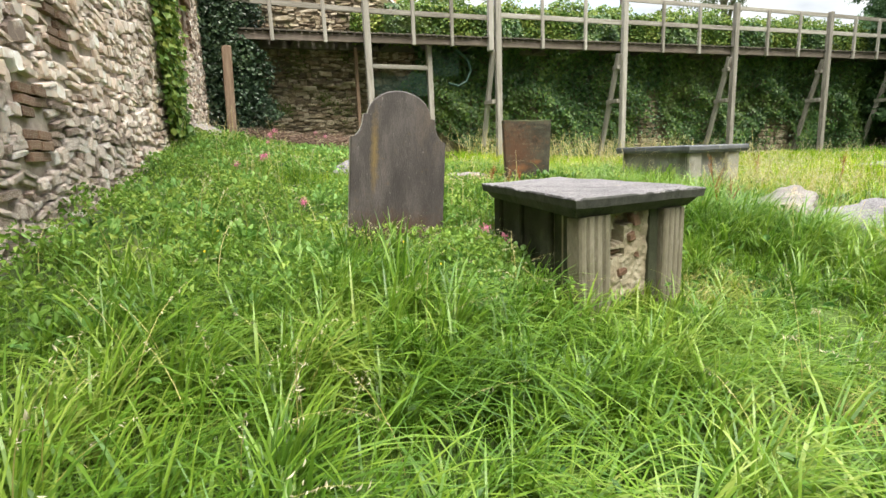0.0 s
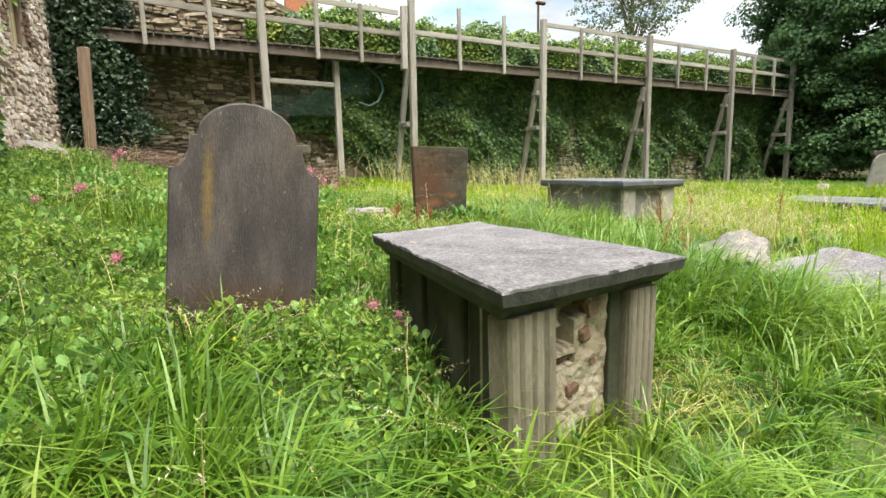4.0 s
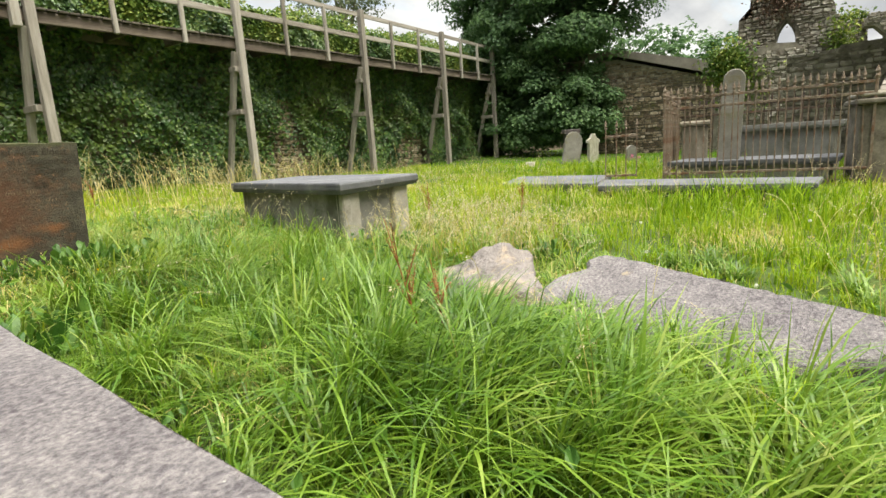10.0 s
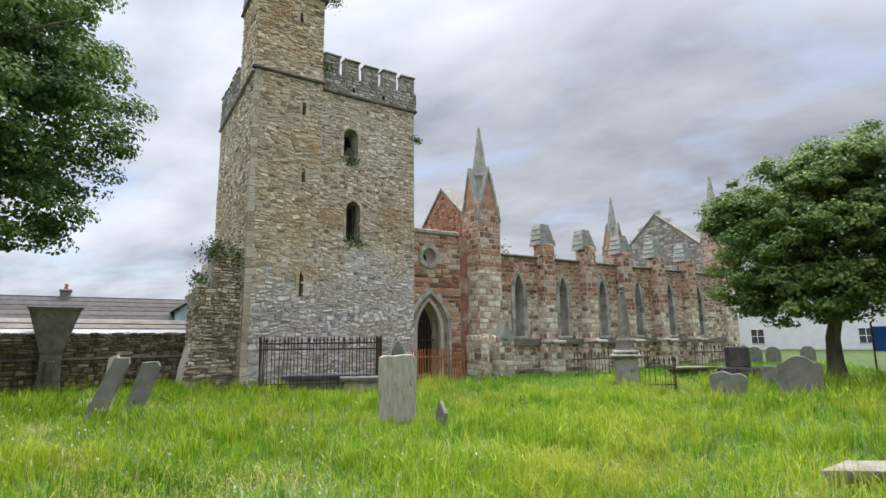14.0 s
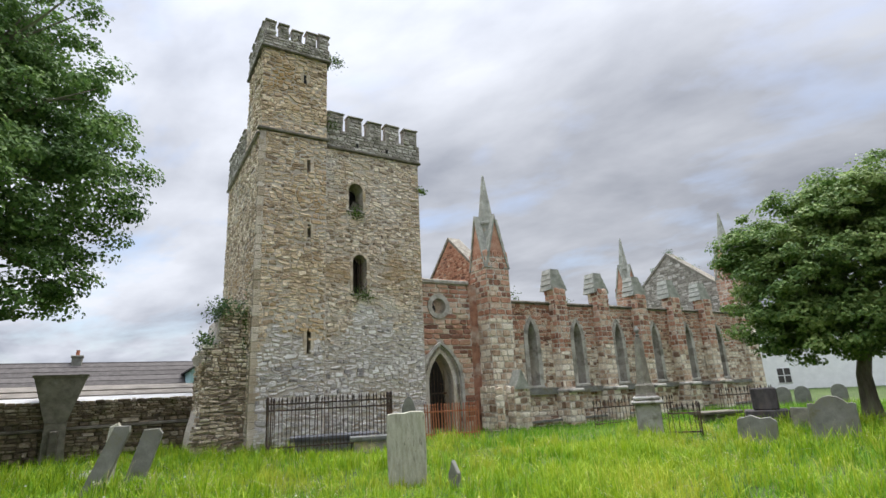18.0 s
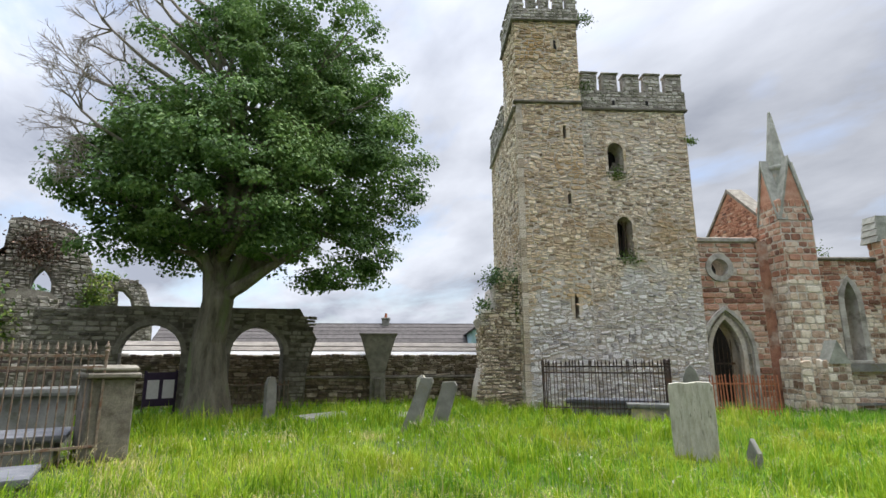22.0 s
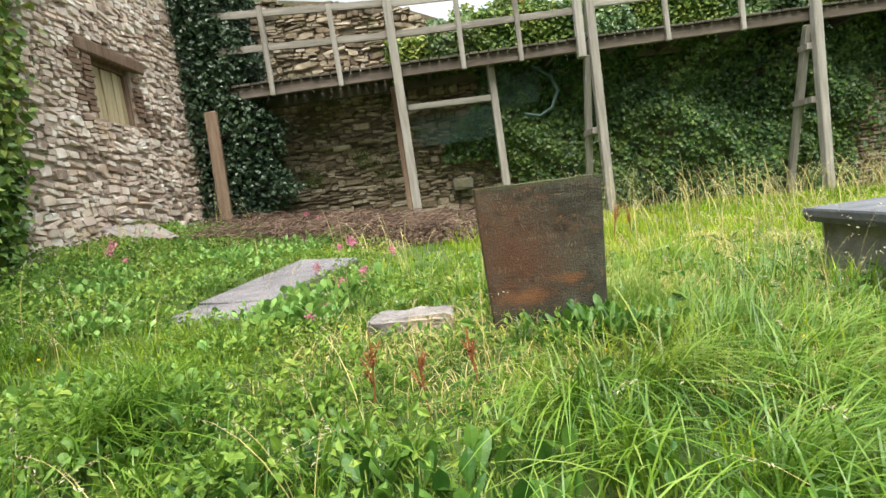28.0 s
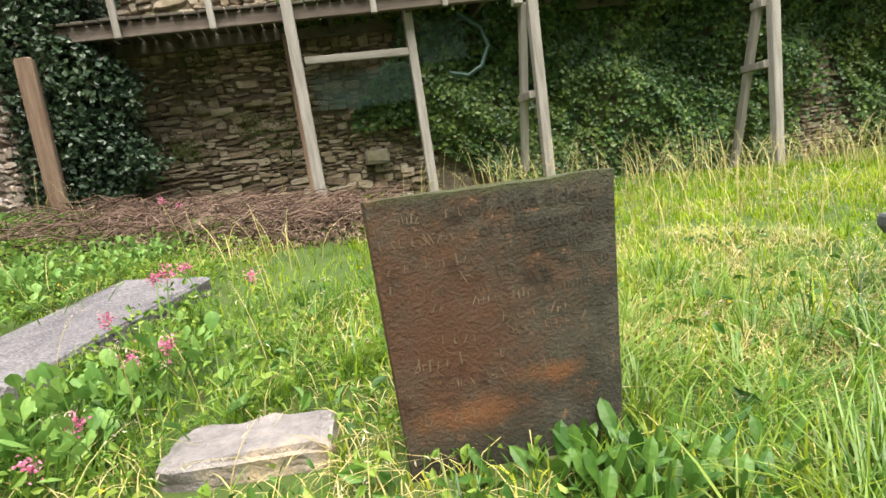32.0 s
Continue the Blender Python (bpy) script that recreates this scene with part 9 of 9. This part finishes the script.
def build_grass():
    # rank arching tufts where the camera walks
    r = np.random.default_rng(77)
    tx, ty = scatter(4600, -1.3, 8.0, 1.8, 13.5, lambda x, y: np.interp(path_distance(x, y), (0, 1.5, 3.0, 5.5), (1, 1, 0.6, 0.3)) * (0.35 + 0.65 * lush(x, y)) * (1 - 0.65 * weedy(x, y)), 99)
    m = r.integers(22, 48, len(tx))
    x, y = np.repeat(tx, m), np.repeat(ty, m)
    a = r.uniform(0, 6.2832, len(x))
    rad = np.abs(r.normal(0, 0.055, len(x)))
    x, y = x + rad * np.cos(a), y + rad * np.sin(a)
    way = np.repeat(-0.5 + 1.0 * np.sin(0.6 * tx + 0.4 * ty) + r.normal(0, .5, len(tx)), m)
    az = np.where(r.uniform(0, 1, len(x)) < 0.5, a + r.normal(0, .4, len(x)), way + r.normal(0, .55, len(x)))
    th = np.repeat(r.uniform(0.7, 1.35, len(tx)), m)
    ok = ~blocked(x, y)
    x, y, az, th = x[ok], y[ok], az[ok], th[ok]
    h = (zone_height(x, y) * 1.5 + 0.05) * th * r.uniform(0.5, 1.2, len(x))
    me = blade_mesh("grass", x, y, ground_z(x, y) - 0.01, h, r.uniform(0.007, 0.019, len(x)) * np.interp(y, (8.0, 10.5), (1.0, 0.5)), r.uniform(0.25, 1.2, len(x)), az, 4)
    me.materials.append(M_TALL)
    tagged(new("grass_tufts", me), "rank arching tufts of long green grass", "grass", kind="stuff")
    # great rank clumps that lean over beside the trodden line
    spots = [(1.30, 5.55), (1.62, 6.15), (1.95, 5.75), (1.1, 6.2), (2.35, 5.95), (1.45, 6.7), (0.75, 6.6), (2.75, 5.75), (2.9, 6.3), (1.0, 5.1), (2.0, 5.2), (4.45, 9.85), (4.85, 9.65), (4.35, 9.35), (5.25, 10.1), (4.75, 10.35), (5.5, 9.65), (4.1, 9.15), (5.05, 9.2), (5.6, 10.5), (3.3, 9.25), (5.9, 10.0),
             (4.35, 10.25), (2.35, 10.6), (2.2, 10.35)]
    m = r.integers(95, 150, len(spots))
    sx, sy = np.array(spots).T
    x, y = np.repeat(sx, m) + r.normal(0, .085, m.sum()), np.repeat(sy, m) + r.normal(0, .085, m.sum())
    lean = np.repeat(r.uniform(-2.6, 0.4, len(spots)), m)
    az = np.where(r.uniform(0, 1, len(x)) < 0.65, lean + r.normal(0, .45, len(x)), r.uniform(0, 6.2832, len(x)))
    h = np.repeat(r.uniform(0.42, 0.62, len(spots)), m) * r.uniform(0.5, 1.15, len(x))
    ok = ~blocked(x, y)
    me = blade_mesh("grass", x[ok], y[ok], ground_z(x[ok], y[ok]) - 0.01, h[ok], r.uniform(0.006, 0.013, ok.sum()), r.uniform(0.45, 1.25, ok.sum()), az[ok], 6)
    me.materials.append(M_TALL)
    tagged(new("leaning_grass_clumps", me), "great leaning clumps of long glossy grass", "grass", kind="stuff")
    # standing tussocks over the wider meadow
    tx, ty = scatter(9000, 4.5, 20.0, -9.0, 17.5, lambda x, y: np.interp(path_distance(x, y), (0, 2, 4, 9, 16), (0, 0.2, 1, 0.8, 0.3)) * (0.2 + 0.8 * lush(1.9 * x, 1.7 * y)), 97)
    ux, uy = scatter(3600, -1.5, 7.0, -14.0, 4.2, lambda x, y: np.interp(path_distance(x, y), (0, 1.2, 4, 14), (0, 0.6, 1, 0.5)) * (0.2 + 0.8 * lush(1.9 * x, 1.7 * y)), 96)
    tx, ty = np.concatenate([tx, ux]), np.concatenate([ty, uy])
    m = r.integers(9, 20, len(tx))
    x, y = np.repeat(tx, m) + r.normal(0, .05, m.sum()), np.repeat(ty, m) + r.normal(0, .05, m.sum())
    th = np.repeat(r.uniform(0.75, 1.35, len(tx)), m)
    ok = ~blocked(x, y)
    x, y, th = x[ok], y[ok], th[ok]
    h = (zone_height(x, y) * 1.5 + 0.05) * th * r.uniform(0.6, 1.2, len(x))
    me = blade_mesh("grass", x, y, ground_z(x, y) - 0.01, h, r.uniform(0.007, 0.014, len(x)) * np.interp(path_distance(x, y), (0, 5, 14), (0.7, 1, 1.9)), r.uniform(0.15, 0.85, len(x)), None, 2)
    me.materials.append(M_GRASS)
    tagged(new("meadow_tussocks", me), "standing tussocks of long meadow grass", "grass", kind="stuff")
    lots = [("near", 95000, -1.4, 7.5, 1.5, 13.5, lambda x, y: np.interp(path_distance(x, y), (0, 1.2, 2.5, 5.0), (1, 1, 0.62, 0.4)) * (1 - 0.5 * weedy(x, y)), 0.8, 0.008, 3),
            ("field", 150000, 4.0, 20.0, -9.0, 18.6, lambda x, y: np.interp(path_distance(x, y), (0, 3, 6, 10, 16), (0.0, 0.45, 1, 0.75, 0.30)), 0.95, 0.011, 2),
            ("field", 50000, 7, 32, -14, 18.6, lambda x, y: np.interp(path_distance(x, y), (0, 8, 14), (0, 0.0, 1)), 0.9, 0.022, 2),
            ("field", 60000, -2, 10, -22, 4, lambda x, y: np.interp(path_distance(x, y), (0, 2, 4, 14), (0.0, 0.3, 1.0, 0.7)), 0.95, 0.014, 2),
            ("field", 16000, -1.2, 5, 11, 19, lambda x, y: np.interp(y, (11, 14, 17, 19), (1, .8, .5, .35)) * np.where((x > 0.5) & (x < 4.6) & (y > 15.0) & (y < 17.6), 0.12, 1), 0.8, 0.010, 3)]
    for i, (nm, n, x0, x1, y0, y1, dens, hs_, wd, sg) in enumerate(lots):
        x, y = scatter(n, x0, x1, y0, y1, dens, 100 + i)
        r = np.random.default_rng(200 + i)
        h = zone_height(x, y) * hs_ * r.uniform(0.55, 1.35, len(x))
        bend = r.uniform(0.15, 0.95, len(x)) ** 1.2
        az = r.normal(0.4, 1.5, len(x)) + 2.0 * np.sin(0.7 * x + 0.5 * y)
        me = blade_mesh("grass", x, y, ground_z(x, y) - 0.01, h, wd * r.uniform(0.6, 1.5, len(x)), bend, az, sg)
        me.materials.append(M_TALL if nm == "near" else M_LAWN if i in (2, 3) else M_GRASS)
        tagged(new("grass", me), "long uncut green churchyard grass" if nm == "near" else "bright yellow-green meadow grass", "grass", kind="stuff")


build_grass()


def build_seed_grass():
    # tall pale flowering stems, arching
    r = np.random.default_rng(5)
    g = []
    x, y = scatter(9000, -1.0, 14.0, 0.0, 18.5, lambda x, y: (0.10 + 0.5 * (lush(x * 1.7, y * 1.3) > 0.72) + 0.25 * ((y > 16.6) & (x > 5))) * (path_distance(x, y) > 0.55) * np.where((x > 0.4) & (x < 4.7) & (y > 14.6), 0.08, 1), 301)
    x, y = np.concatenate([x, r.uniform(1.1, 2.25, 34), r.uniform(1.95, 2.35, 22)]), np.concatenate([y, r.uniform(8.05, 8.52, 34), r.uniform(6.75, 7.8, 22)])
    ux, uy = scatter(1500, 6.0, 15.0, 8.0, 18.3, lambda x, y: 0.25 + 0.6 * (lush(x * 1.3, y * 1.9) > 0.55), 305)
    vx, vy = scatter(1600, -1.0, 12.0, -11.0, 2.0, lambda x, y: (0.2 + 0.6 * (lush(x * 1.3, y * 1.9) > 0.6)) * (path_distance(x, y) > 1.6), 306)
    wx, wy = scatter(900, 6.2, 8.2, 8.4, 9.9, lambda x, y: lush(x * 2.3, y * 2.9), 307)
    x, y = np.concatenate([x, ux, vx, wx]), np.concatenate([y, uy, vy, wy])
    z = ground_z(x, y)
    near = (np.hypot(x - 1.7, y - 8.3) < 0.75) | (np.hypot(x - 2.15, y - 7.25) < 0.6)
    h = np.where(near, r.uniform(0.30, 0.62, len(x)), r.uniform(0.40, 0.80, len(x)) * np.where(y > 16, 1.45, 1))
    az, bend = r.uniform(0, 6.2832, len(x)), np.where(near, r.uniform(0.5, 1.2, len(x)), r.uniform(0.15, 0.85, len(x)))
    me = blade_mesh("stems", x, y, z, h, np.where(y > 14, 0.009, 0.0045), bend, az, 6)
    me.materials.append(M_STRAW)
    tagged(new("flowering_grass_stems", me), "pale arching grass stems in flower", "grass", kind="stuff")
    # seed heads: small slips along the upper end of each bowed stem
    C = []
    for q in np.linspace(0.70, 1.0, 11):
        out, up = bend * h * q ** 1.7, h * (q - 0.62 * bend * q ** 2.3)
        wob = 0.010 * (1.15 - abs(q - 0.85) * 4)
        C.append(np.stack([x + np.cos(az) * out + r.normal(0, wob, len(x)), y + np.sin(az) * out + r.normal(0, wob, len(x)), z + up - np.abs(r.normal(0, .008, len(x)))], 1))
    me = leaf_mesh("heads", np.concatenate(C), 0.020, aspect=0.3)
    me.materials.append(M_SEED)
    tagged(new("grass_seed_heads", me), "feathery straw-coloured grass seed heads", "grass", kind="stuff")
    # yellowed straw mats
    x, y = scatter(80000, 2.0, 16, 1.0, 15.5, lambda x, y: np.clip((0.5 + 0.5 * np.sin(1.9 * x + y) * np.sin(2.3 * y - 0.6 * x) - 0.60) * 3, 0, 1) + np.clip(1.5 - np.hypot((x - 5.9) / 1.1, (y - 12.6) / 1.3) * 1.2, 0, 1) * 0.8 + 0.5 * np.clip(1.3 - np.hypot((x - 3.9) / 1.0, (y - 10.6) / 0.6), 0, 1), 302)
    ux, uy = scatter(15000, 4.7, 8.0, 10.4, 14.4, lambda x, y: np.clip(1.5 - np.hypot((x - 6.0) / 1.2, (y - 12.4) / 1.7) * 1.1, 0, 1) * (0.25 + 0.75 * lush(2.6 * x, 2.2 * y)), 303)
    vx, vy = scatter(6500, 2.6, 5.0, 9.8, 12.2, lambda x, y: np.clip(1.4 - np.hypot((x - 3.75) / 0.9, (y - 11.2) / 0.9), 0, 1) * 0.5 * (0.3 + 0.7 * lush(2.6 * x, 3.2 * y)), 304)
    wx, wy = scatter(26000, 6.2, 13.5, 2.0, 10.5, lambda x, y: 0.08 + 0.6 * (lush(1.7 * x + 1, 2.1 * y) > 0.6), 308)
    x, y = np.concatenate([x, ux, vx, wx]), np.concatenate([y, uy, vy, wy])
    me = blade_mesh("straw", x, y, ground_z(x, y), r.uniform(.08, .26, len(x)), np.full(len(x), .006), r.uniform(.6, 1.3, len(x)), None, 3)
    me.materials.append(M_STRAW)
    tagged(new("straw_tufts", me), "yellowed dry tufts among the grass", "grass", kind="stuff")


build_seed_grass()


def leafy_plant(name, x, y, n, size, spread, h, mat, label, seed, category="weed", aspect=0.45, up_bias=0.5, kind=""):
    """A clump of stalked broad leaves standing up from one root."""
    r = random.Random(seed)
    t = thing(name, pose(x, y, gz(x, y) - 0.01), label, category, kind=kind)
    g = Geo()
    for k in range(n):
        a, tilt = r.uniform(0, 6.2832), r.uniform(0.05, 0.85)
        L, s = h * r.uniform(.4, 1.0), size * r.uniform(.6, 1.2)
        d = Vector((math.cos(a) * math.sin(tilt), math.sin(a) * math.sin(tilt), math.cos(tilt)))
        side = Vector((-math.sin(a), math.cos(a), 0))
        root = Vector((r.gauss(0, spread), r.gauss(0, spread), 0))
        b = root + d * L * 0.5
        up = side.cross(d)
        pts = []
        for i, (q, w) in enumerate(((0, .05), (.2, .6), (.45, 1), (.75, .8), (1, .05))):
            c = b + d * s * q - Vector((0, 0, 1)) * s * 0.35 * q * q
            ww = s * aspect * w * .5
            pts += [c - side * ww + up * ww * .35, c, c + side * ww + up * ww * .35]
        F = []
        for i in range(4):
            F += [(i * 3, i * 3 + 1, i * 3 + 4, i * 3 + 3), (i * 3 + 1, i * 3 + 2, i * 3 + 5, i * 3 + 4)]
        g.add(pts, F)
        g.tube([root, b], [0.004, 0.003], 3, cap=False)
    part("leaves", g.mesh(name, fix=False), mat, t)
    return t


def flower_clump(x, y, n, h, seed):
    r = random.Random(seed)
    t = thing("valerian_flower", pose(x, y, gz(x, y)), "pink valerian flower heads on thin stalks among weeds", "flower")
    for k in range(n):
        p = Vector((r.gauss(0, .12), r.gauss(0, .12), h * r.uniform(.6, 1.0)))
        part("stalk", Geo().tube([(p.x * .4, p.y * .4, -0.02), (p.x * .7, p.y * .7, p.z * .6), p], [.004, .0035, .003], 5), M_NETTLE, t)
        C = np.random.default_rng(seed * 10 + k).normal(size=(70, 3)) * (.018, .018, .022) + tuple(p)
        tagged(part("flower_head", leaf_mesh("flower_head", C, 0.016, aspect=0.8), M_PINK, t), kind="stuff")


def build_weeds():
    # dock leaves at the inscribed headstone and in the foreground
    for i, (x, y, n, s) in enumerate(((4.62, 11.10, 22, .18), (4.82, 11.12, 20, .17), (4.38, 11.08, 8, .13), (5.0, 11.0, 13, .16), (4.55, 10.9, 14, .15), (4.78, 10.9, 18, .17), (4.95, 10.8, 10, .15),
                                      (3.75, 9.85, 14, .22), (3.95, 9.65, 11, .22), (3.5, 9.9, 10, .20), (3.62, 9.55, 10, .2), (4.15, 9.95, 10, .2), (3.3, 10.1, 9, .17), (2.9, 9.9, 12, .16), (2.6, 10.3, 12, .16), (2.2, 9.8, 12, .15), (1.8, 10.2, 12, .15), (3.1, 10.5, 9, .15), (2.4, 9.2, 10, .16), (2.9, 9.3, 10, .17), (2.1, 7.35, 8, .16), (2.25, 7.8, 8, .13), (7.35, 8.5, 12, .15), (7.2, 8.75, 10, .14),
                                      (3.7, 11.25, 8, .1), (5.3, 12.6, 10, .14), (2.5, 9.6, 12, .14), (3.0, 9.8, 12, .14), (1.0, 8.1, 12, .14), (0.4, 7.4, 12, .15), (0.2, 8.6, 12, .14), (7.4, 8.6, 8, .14))):
        leafy_plant("dock_plant", x, y, int(n * 1.9), s * 0.98, 0.10, 0.22, M_DOCK, "broad-leaved green dock plant", 400 + i, aspect=0.27)
    # nettles along the western wall and by the fallen ledger
    r = random.Random(15)
    spots = [(3.05, 12.05), (2.85, 11.8), (2.6, 11.7), (3.0, 11.65), (2.75, 12.1), (3.2, 12.3)]
    while len(spots) < 190:
        x, y = r.uniform(-.7, 2.6), r.uniform(6.8, 17)
        if not bool(blocked(np.array([x]), np.array([y]))[0]) and float(weedy(np.array([x]), np.array([y]))[0]) > 0.35:
            spots.append((x, y))
    for i, (x, y) in enumerate(spots):
        leafy_plant("nettle_plant", x, y, 30 if i < 6 else 24, .125 if i < 6 else .10, 0.12, 0.50 if i < 6 else .36, M_NETTLE, "pale green leafy nettle clump", 500 + i, aspect=0.5)
    for i, (x, y, n, h) in enumerate(((3.05, 12.45, 3, .5), (3.15, 12.0, 2, .38), (2.95, 11.55, 2, .22), (3.25, 12.9, 2, .45), (2.45, 8.0, 3, .3), (1.0, 9.5, 2, .34), (0.6, 11.0, 3, .42), (2.0, 16.2, 3, .5), (0.9, 13.0, 3, .5), (16.0, 10.0, 3, .6))):
        flower_clump(x, y, n, h, 40 + i)
    # red dock stalks
    for i, (x, y, h) in enumerate(((5.13, 8.27, .78), (5.20, 8.18, .55), (3.45, 10.4, .42), (3.7, 10.35, .38), (3.95, 10.5, .36), (5.9, 14.1, .5), (6.2, 14.3, .45), (5.4, 13.9, .5), (7.8, 10.1, .55), (8.4, 9.3, .55))):
        t = thing("red_dock_stalk", pose(x, y, gz(x, y), (i * 37) % 17 - 8, (i * 53) % 21 - 10, i * 77), "dry reddish-brown dock stalk in seed", "weed")
        rr_ = random.Random(70 + i)
        g = Geo().tube([(0, 0, -.02), (.01, 0, h * .5), (.02, .01, h)], [.005, .004, .002], 5)
        C = []
        for b in range(7):
            z0 = h * rr_.uniform(.35, .7)
            d = Vector((rr_.uniform(-.5, .5), rr_.uniform(-.5, .5), 1)).normalized()
            e = Vector((.01, 0, z0)) + d * h * rr_.uniform(.2, .35)
            part("branch", Geo().tube([(.01, 0, z0), e], [.004, .002], 4), M_RUST_DOCK, t)
            C += [Vector((.01, 0, z0)).lerp(e, q) + Vector((rr_.gauss(0, .008), rr_.gauss(0, .008), 0)) for q in np.linspace(.2, 1, 40)]
        part("stalk", g, M_RUST_DOCK, t)
        tagged(part("seed_head", leaf_mesh("seed_head", np.array([tuple(c) for c in C]), .010, aspect=.8), M_RUST_DOCK, t), kind="stuff")
    # an orange dead leaf among the docks
    leafy_plant("withered_leaf", 3.45, 9.55, 2, .17, .02, .14, M_RUST_DOCK, "withered orange dock leaf", 900)
    # dandelion clocks and yellow dots in the meadow
    for nm, mt, n, x0, x1, y0, y1, sz, lab, sd in (("dandelion_clocks", M_FLUFF, 60, 5.5, 14, 0, 8, .012, "round white dandelion clocks over the grass", 81), ("yellow_flowers", M_YELLOW, 260, 0, 16, 3, 18, .006, "tiny yellow buttercup heads in the grass", 82)):
        x, y = scatter(n, x0, x1, y0, y1, lambda x, y: (path_distance(x, y) > 0.9) * 1.0, sd)
        z = ground_z(x, y) + zone_height(x, y) * 1.05
        rr2 = np.random.default_rng(sd)
        C = np.repeat(np.stack([x, y, z], 1), 26, 0)
        d = rr2.normal(size=C.shape)
        d /= np.linalg.norm(d, axis=1)[:, None]
        me = leaf_mesh(nm, C + d * sz, sz * 1.1, up=d, flat=.8, aspect=.8)
        me.materials.append(mt)
        tagged(new(nm, me), lab, "flower", kind="stuff")
    # low leafy weeds that cover the bank by the wall and fill the gaps between the graves
    rw = np.random.default_rng(88)
    x, y = scatter(110000, -1.3, 4.6, 6.3, 17.0, lambda x, y: weedy(x, y) * (0.45 + 0.55 * lush(2.3 * x, 2.1 * y)), 87)
    lump = 0.5 + 0.5 * np.sin(3.1 * x + 1.3 * np.sin(2.2 * y)) * np.sin(2.7 * y + x)
    z = ground_z(x, y) + rw.uniform(0.03, 1.0, len(x)) ** 0.6 * (0.10 + 0.22 * lump) * np.where(y > 10.5, 0.75, 1.0)
    me = leaf_mesh("weeds", np.stack([x, y, z], 1), rw.uniform(0.022, 0.062, len(x)), up=np.tile((0.05, -0.35, 0.8), (len(x), 1)), flat=0.4, aspect=0.55, full=True)
    me.materials.append(M_WEED)
    tagged(new("weed_cover", me), "low leafy green weeds covering the bank", "weed", kind="stuff")
    # single broad leaves lifting out of the long grass
    x, y = scatter(5200, -0.8, 7.5, 3.5, 13.5, lambda x, y: 0.15 + 0.7 * (lush(2.0 * x + 3, 1.6 * y) > 0.66), 86)
    z = ground_z(x, y) + zone_height(x, y) * rw.uniform(0.4, 0.95, len(x))
    me = leaf_mesh("weeds", np.stack([x, y, z], 1), rw.uniform(0.04, 0.10, len(x)), up=np.tile((0.0, -0.3, 0.9), (len(x), 1)), flat=0.5, aspect=0.5, full=True)
    me.materials.append(M_DOCK)
    tagged(new("broad_leaved_weeds", me), "broad-leaved weeds scattered through the long grass", "weed", kind="stuff")
    # dead bramble heap before the northern wall
    g = Geo()
    rb = random.Random(33)
    V, F = [], []
    for k in range(2600):
        x, y = rb.uniform(0.6, 4.6), rb.uniform(15.2, 17.6)
        if x > 3.4 and y < 16:
            continue
        z = gz(x, y) + rb.uniform(0, .28)
        a, L = rb.uniform(0, 6.28), rb.uniform(.15, .6)
        p = Vector((x, y, z))
        e = p + Vector((math.cos(a) * L, math.sin(a) * L, rb.uniform(-.08, .12)))
        g.tube([p, p.lerp(e, .5) + Vector((0, 0, rb.uniform(.0, .1))), e], [.004, .0055, .003], 4, cap=False)
    me = g.mesh("brambles", fix=False)
    me.materials.append(M_TWIGPILE)
    tagged(new("dead_bramble_heap", me), "heap of cut dead brambles and dry stalks", "bramble heap", kind="stuff")
    n = 9000
    x, y = rng.uniform(.5, 4.8, n), rng.uniform(15, 17.7, n)
    me = leaf_mesh("litter", np.stack([x, y, ground_z(x, y) + np.abs(rng.normal(0, .07, n))], 1), .07, aspect=.5)
    me.materials.append(M_TWIGPILE)
    tagged(new("leaf_litter", me), "brown dead leaf litter", "leaf litter", kind="stuff")


build_weeds()
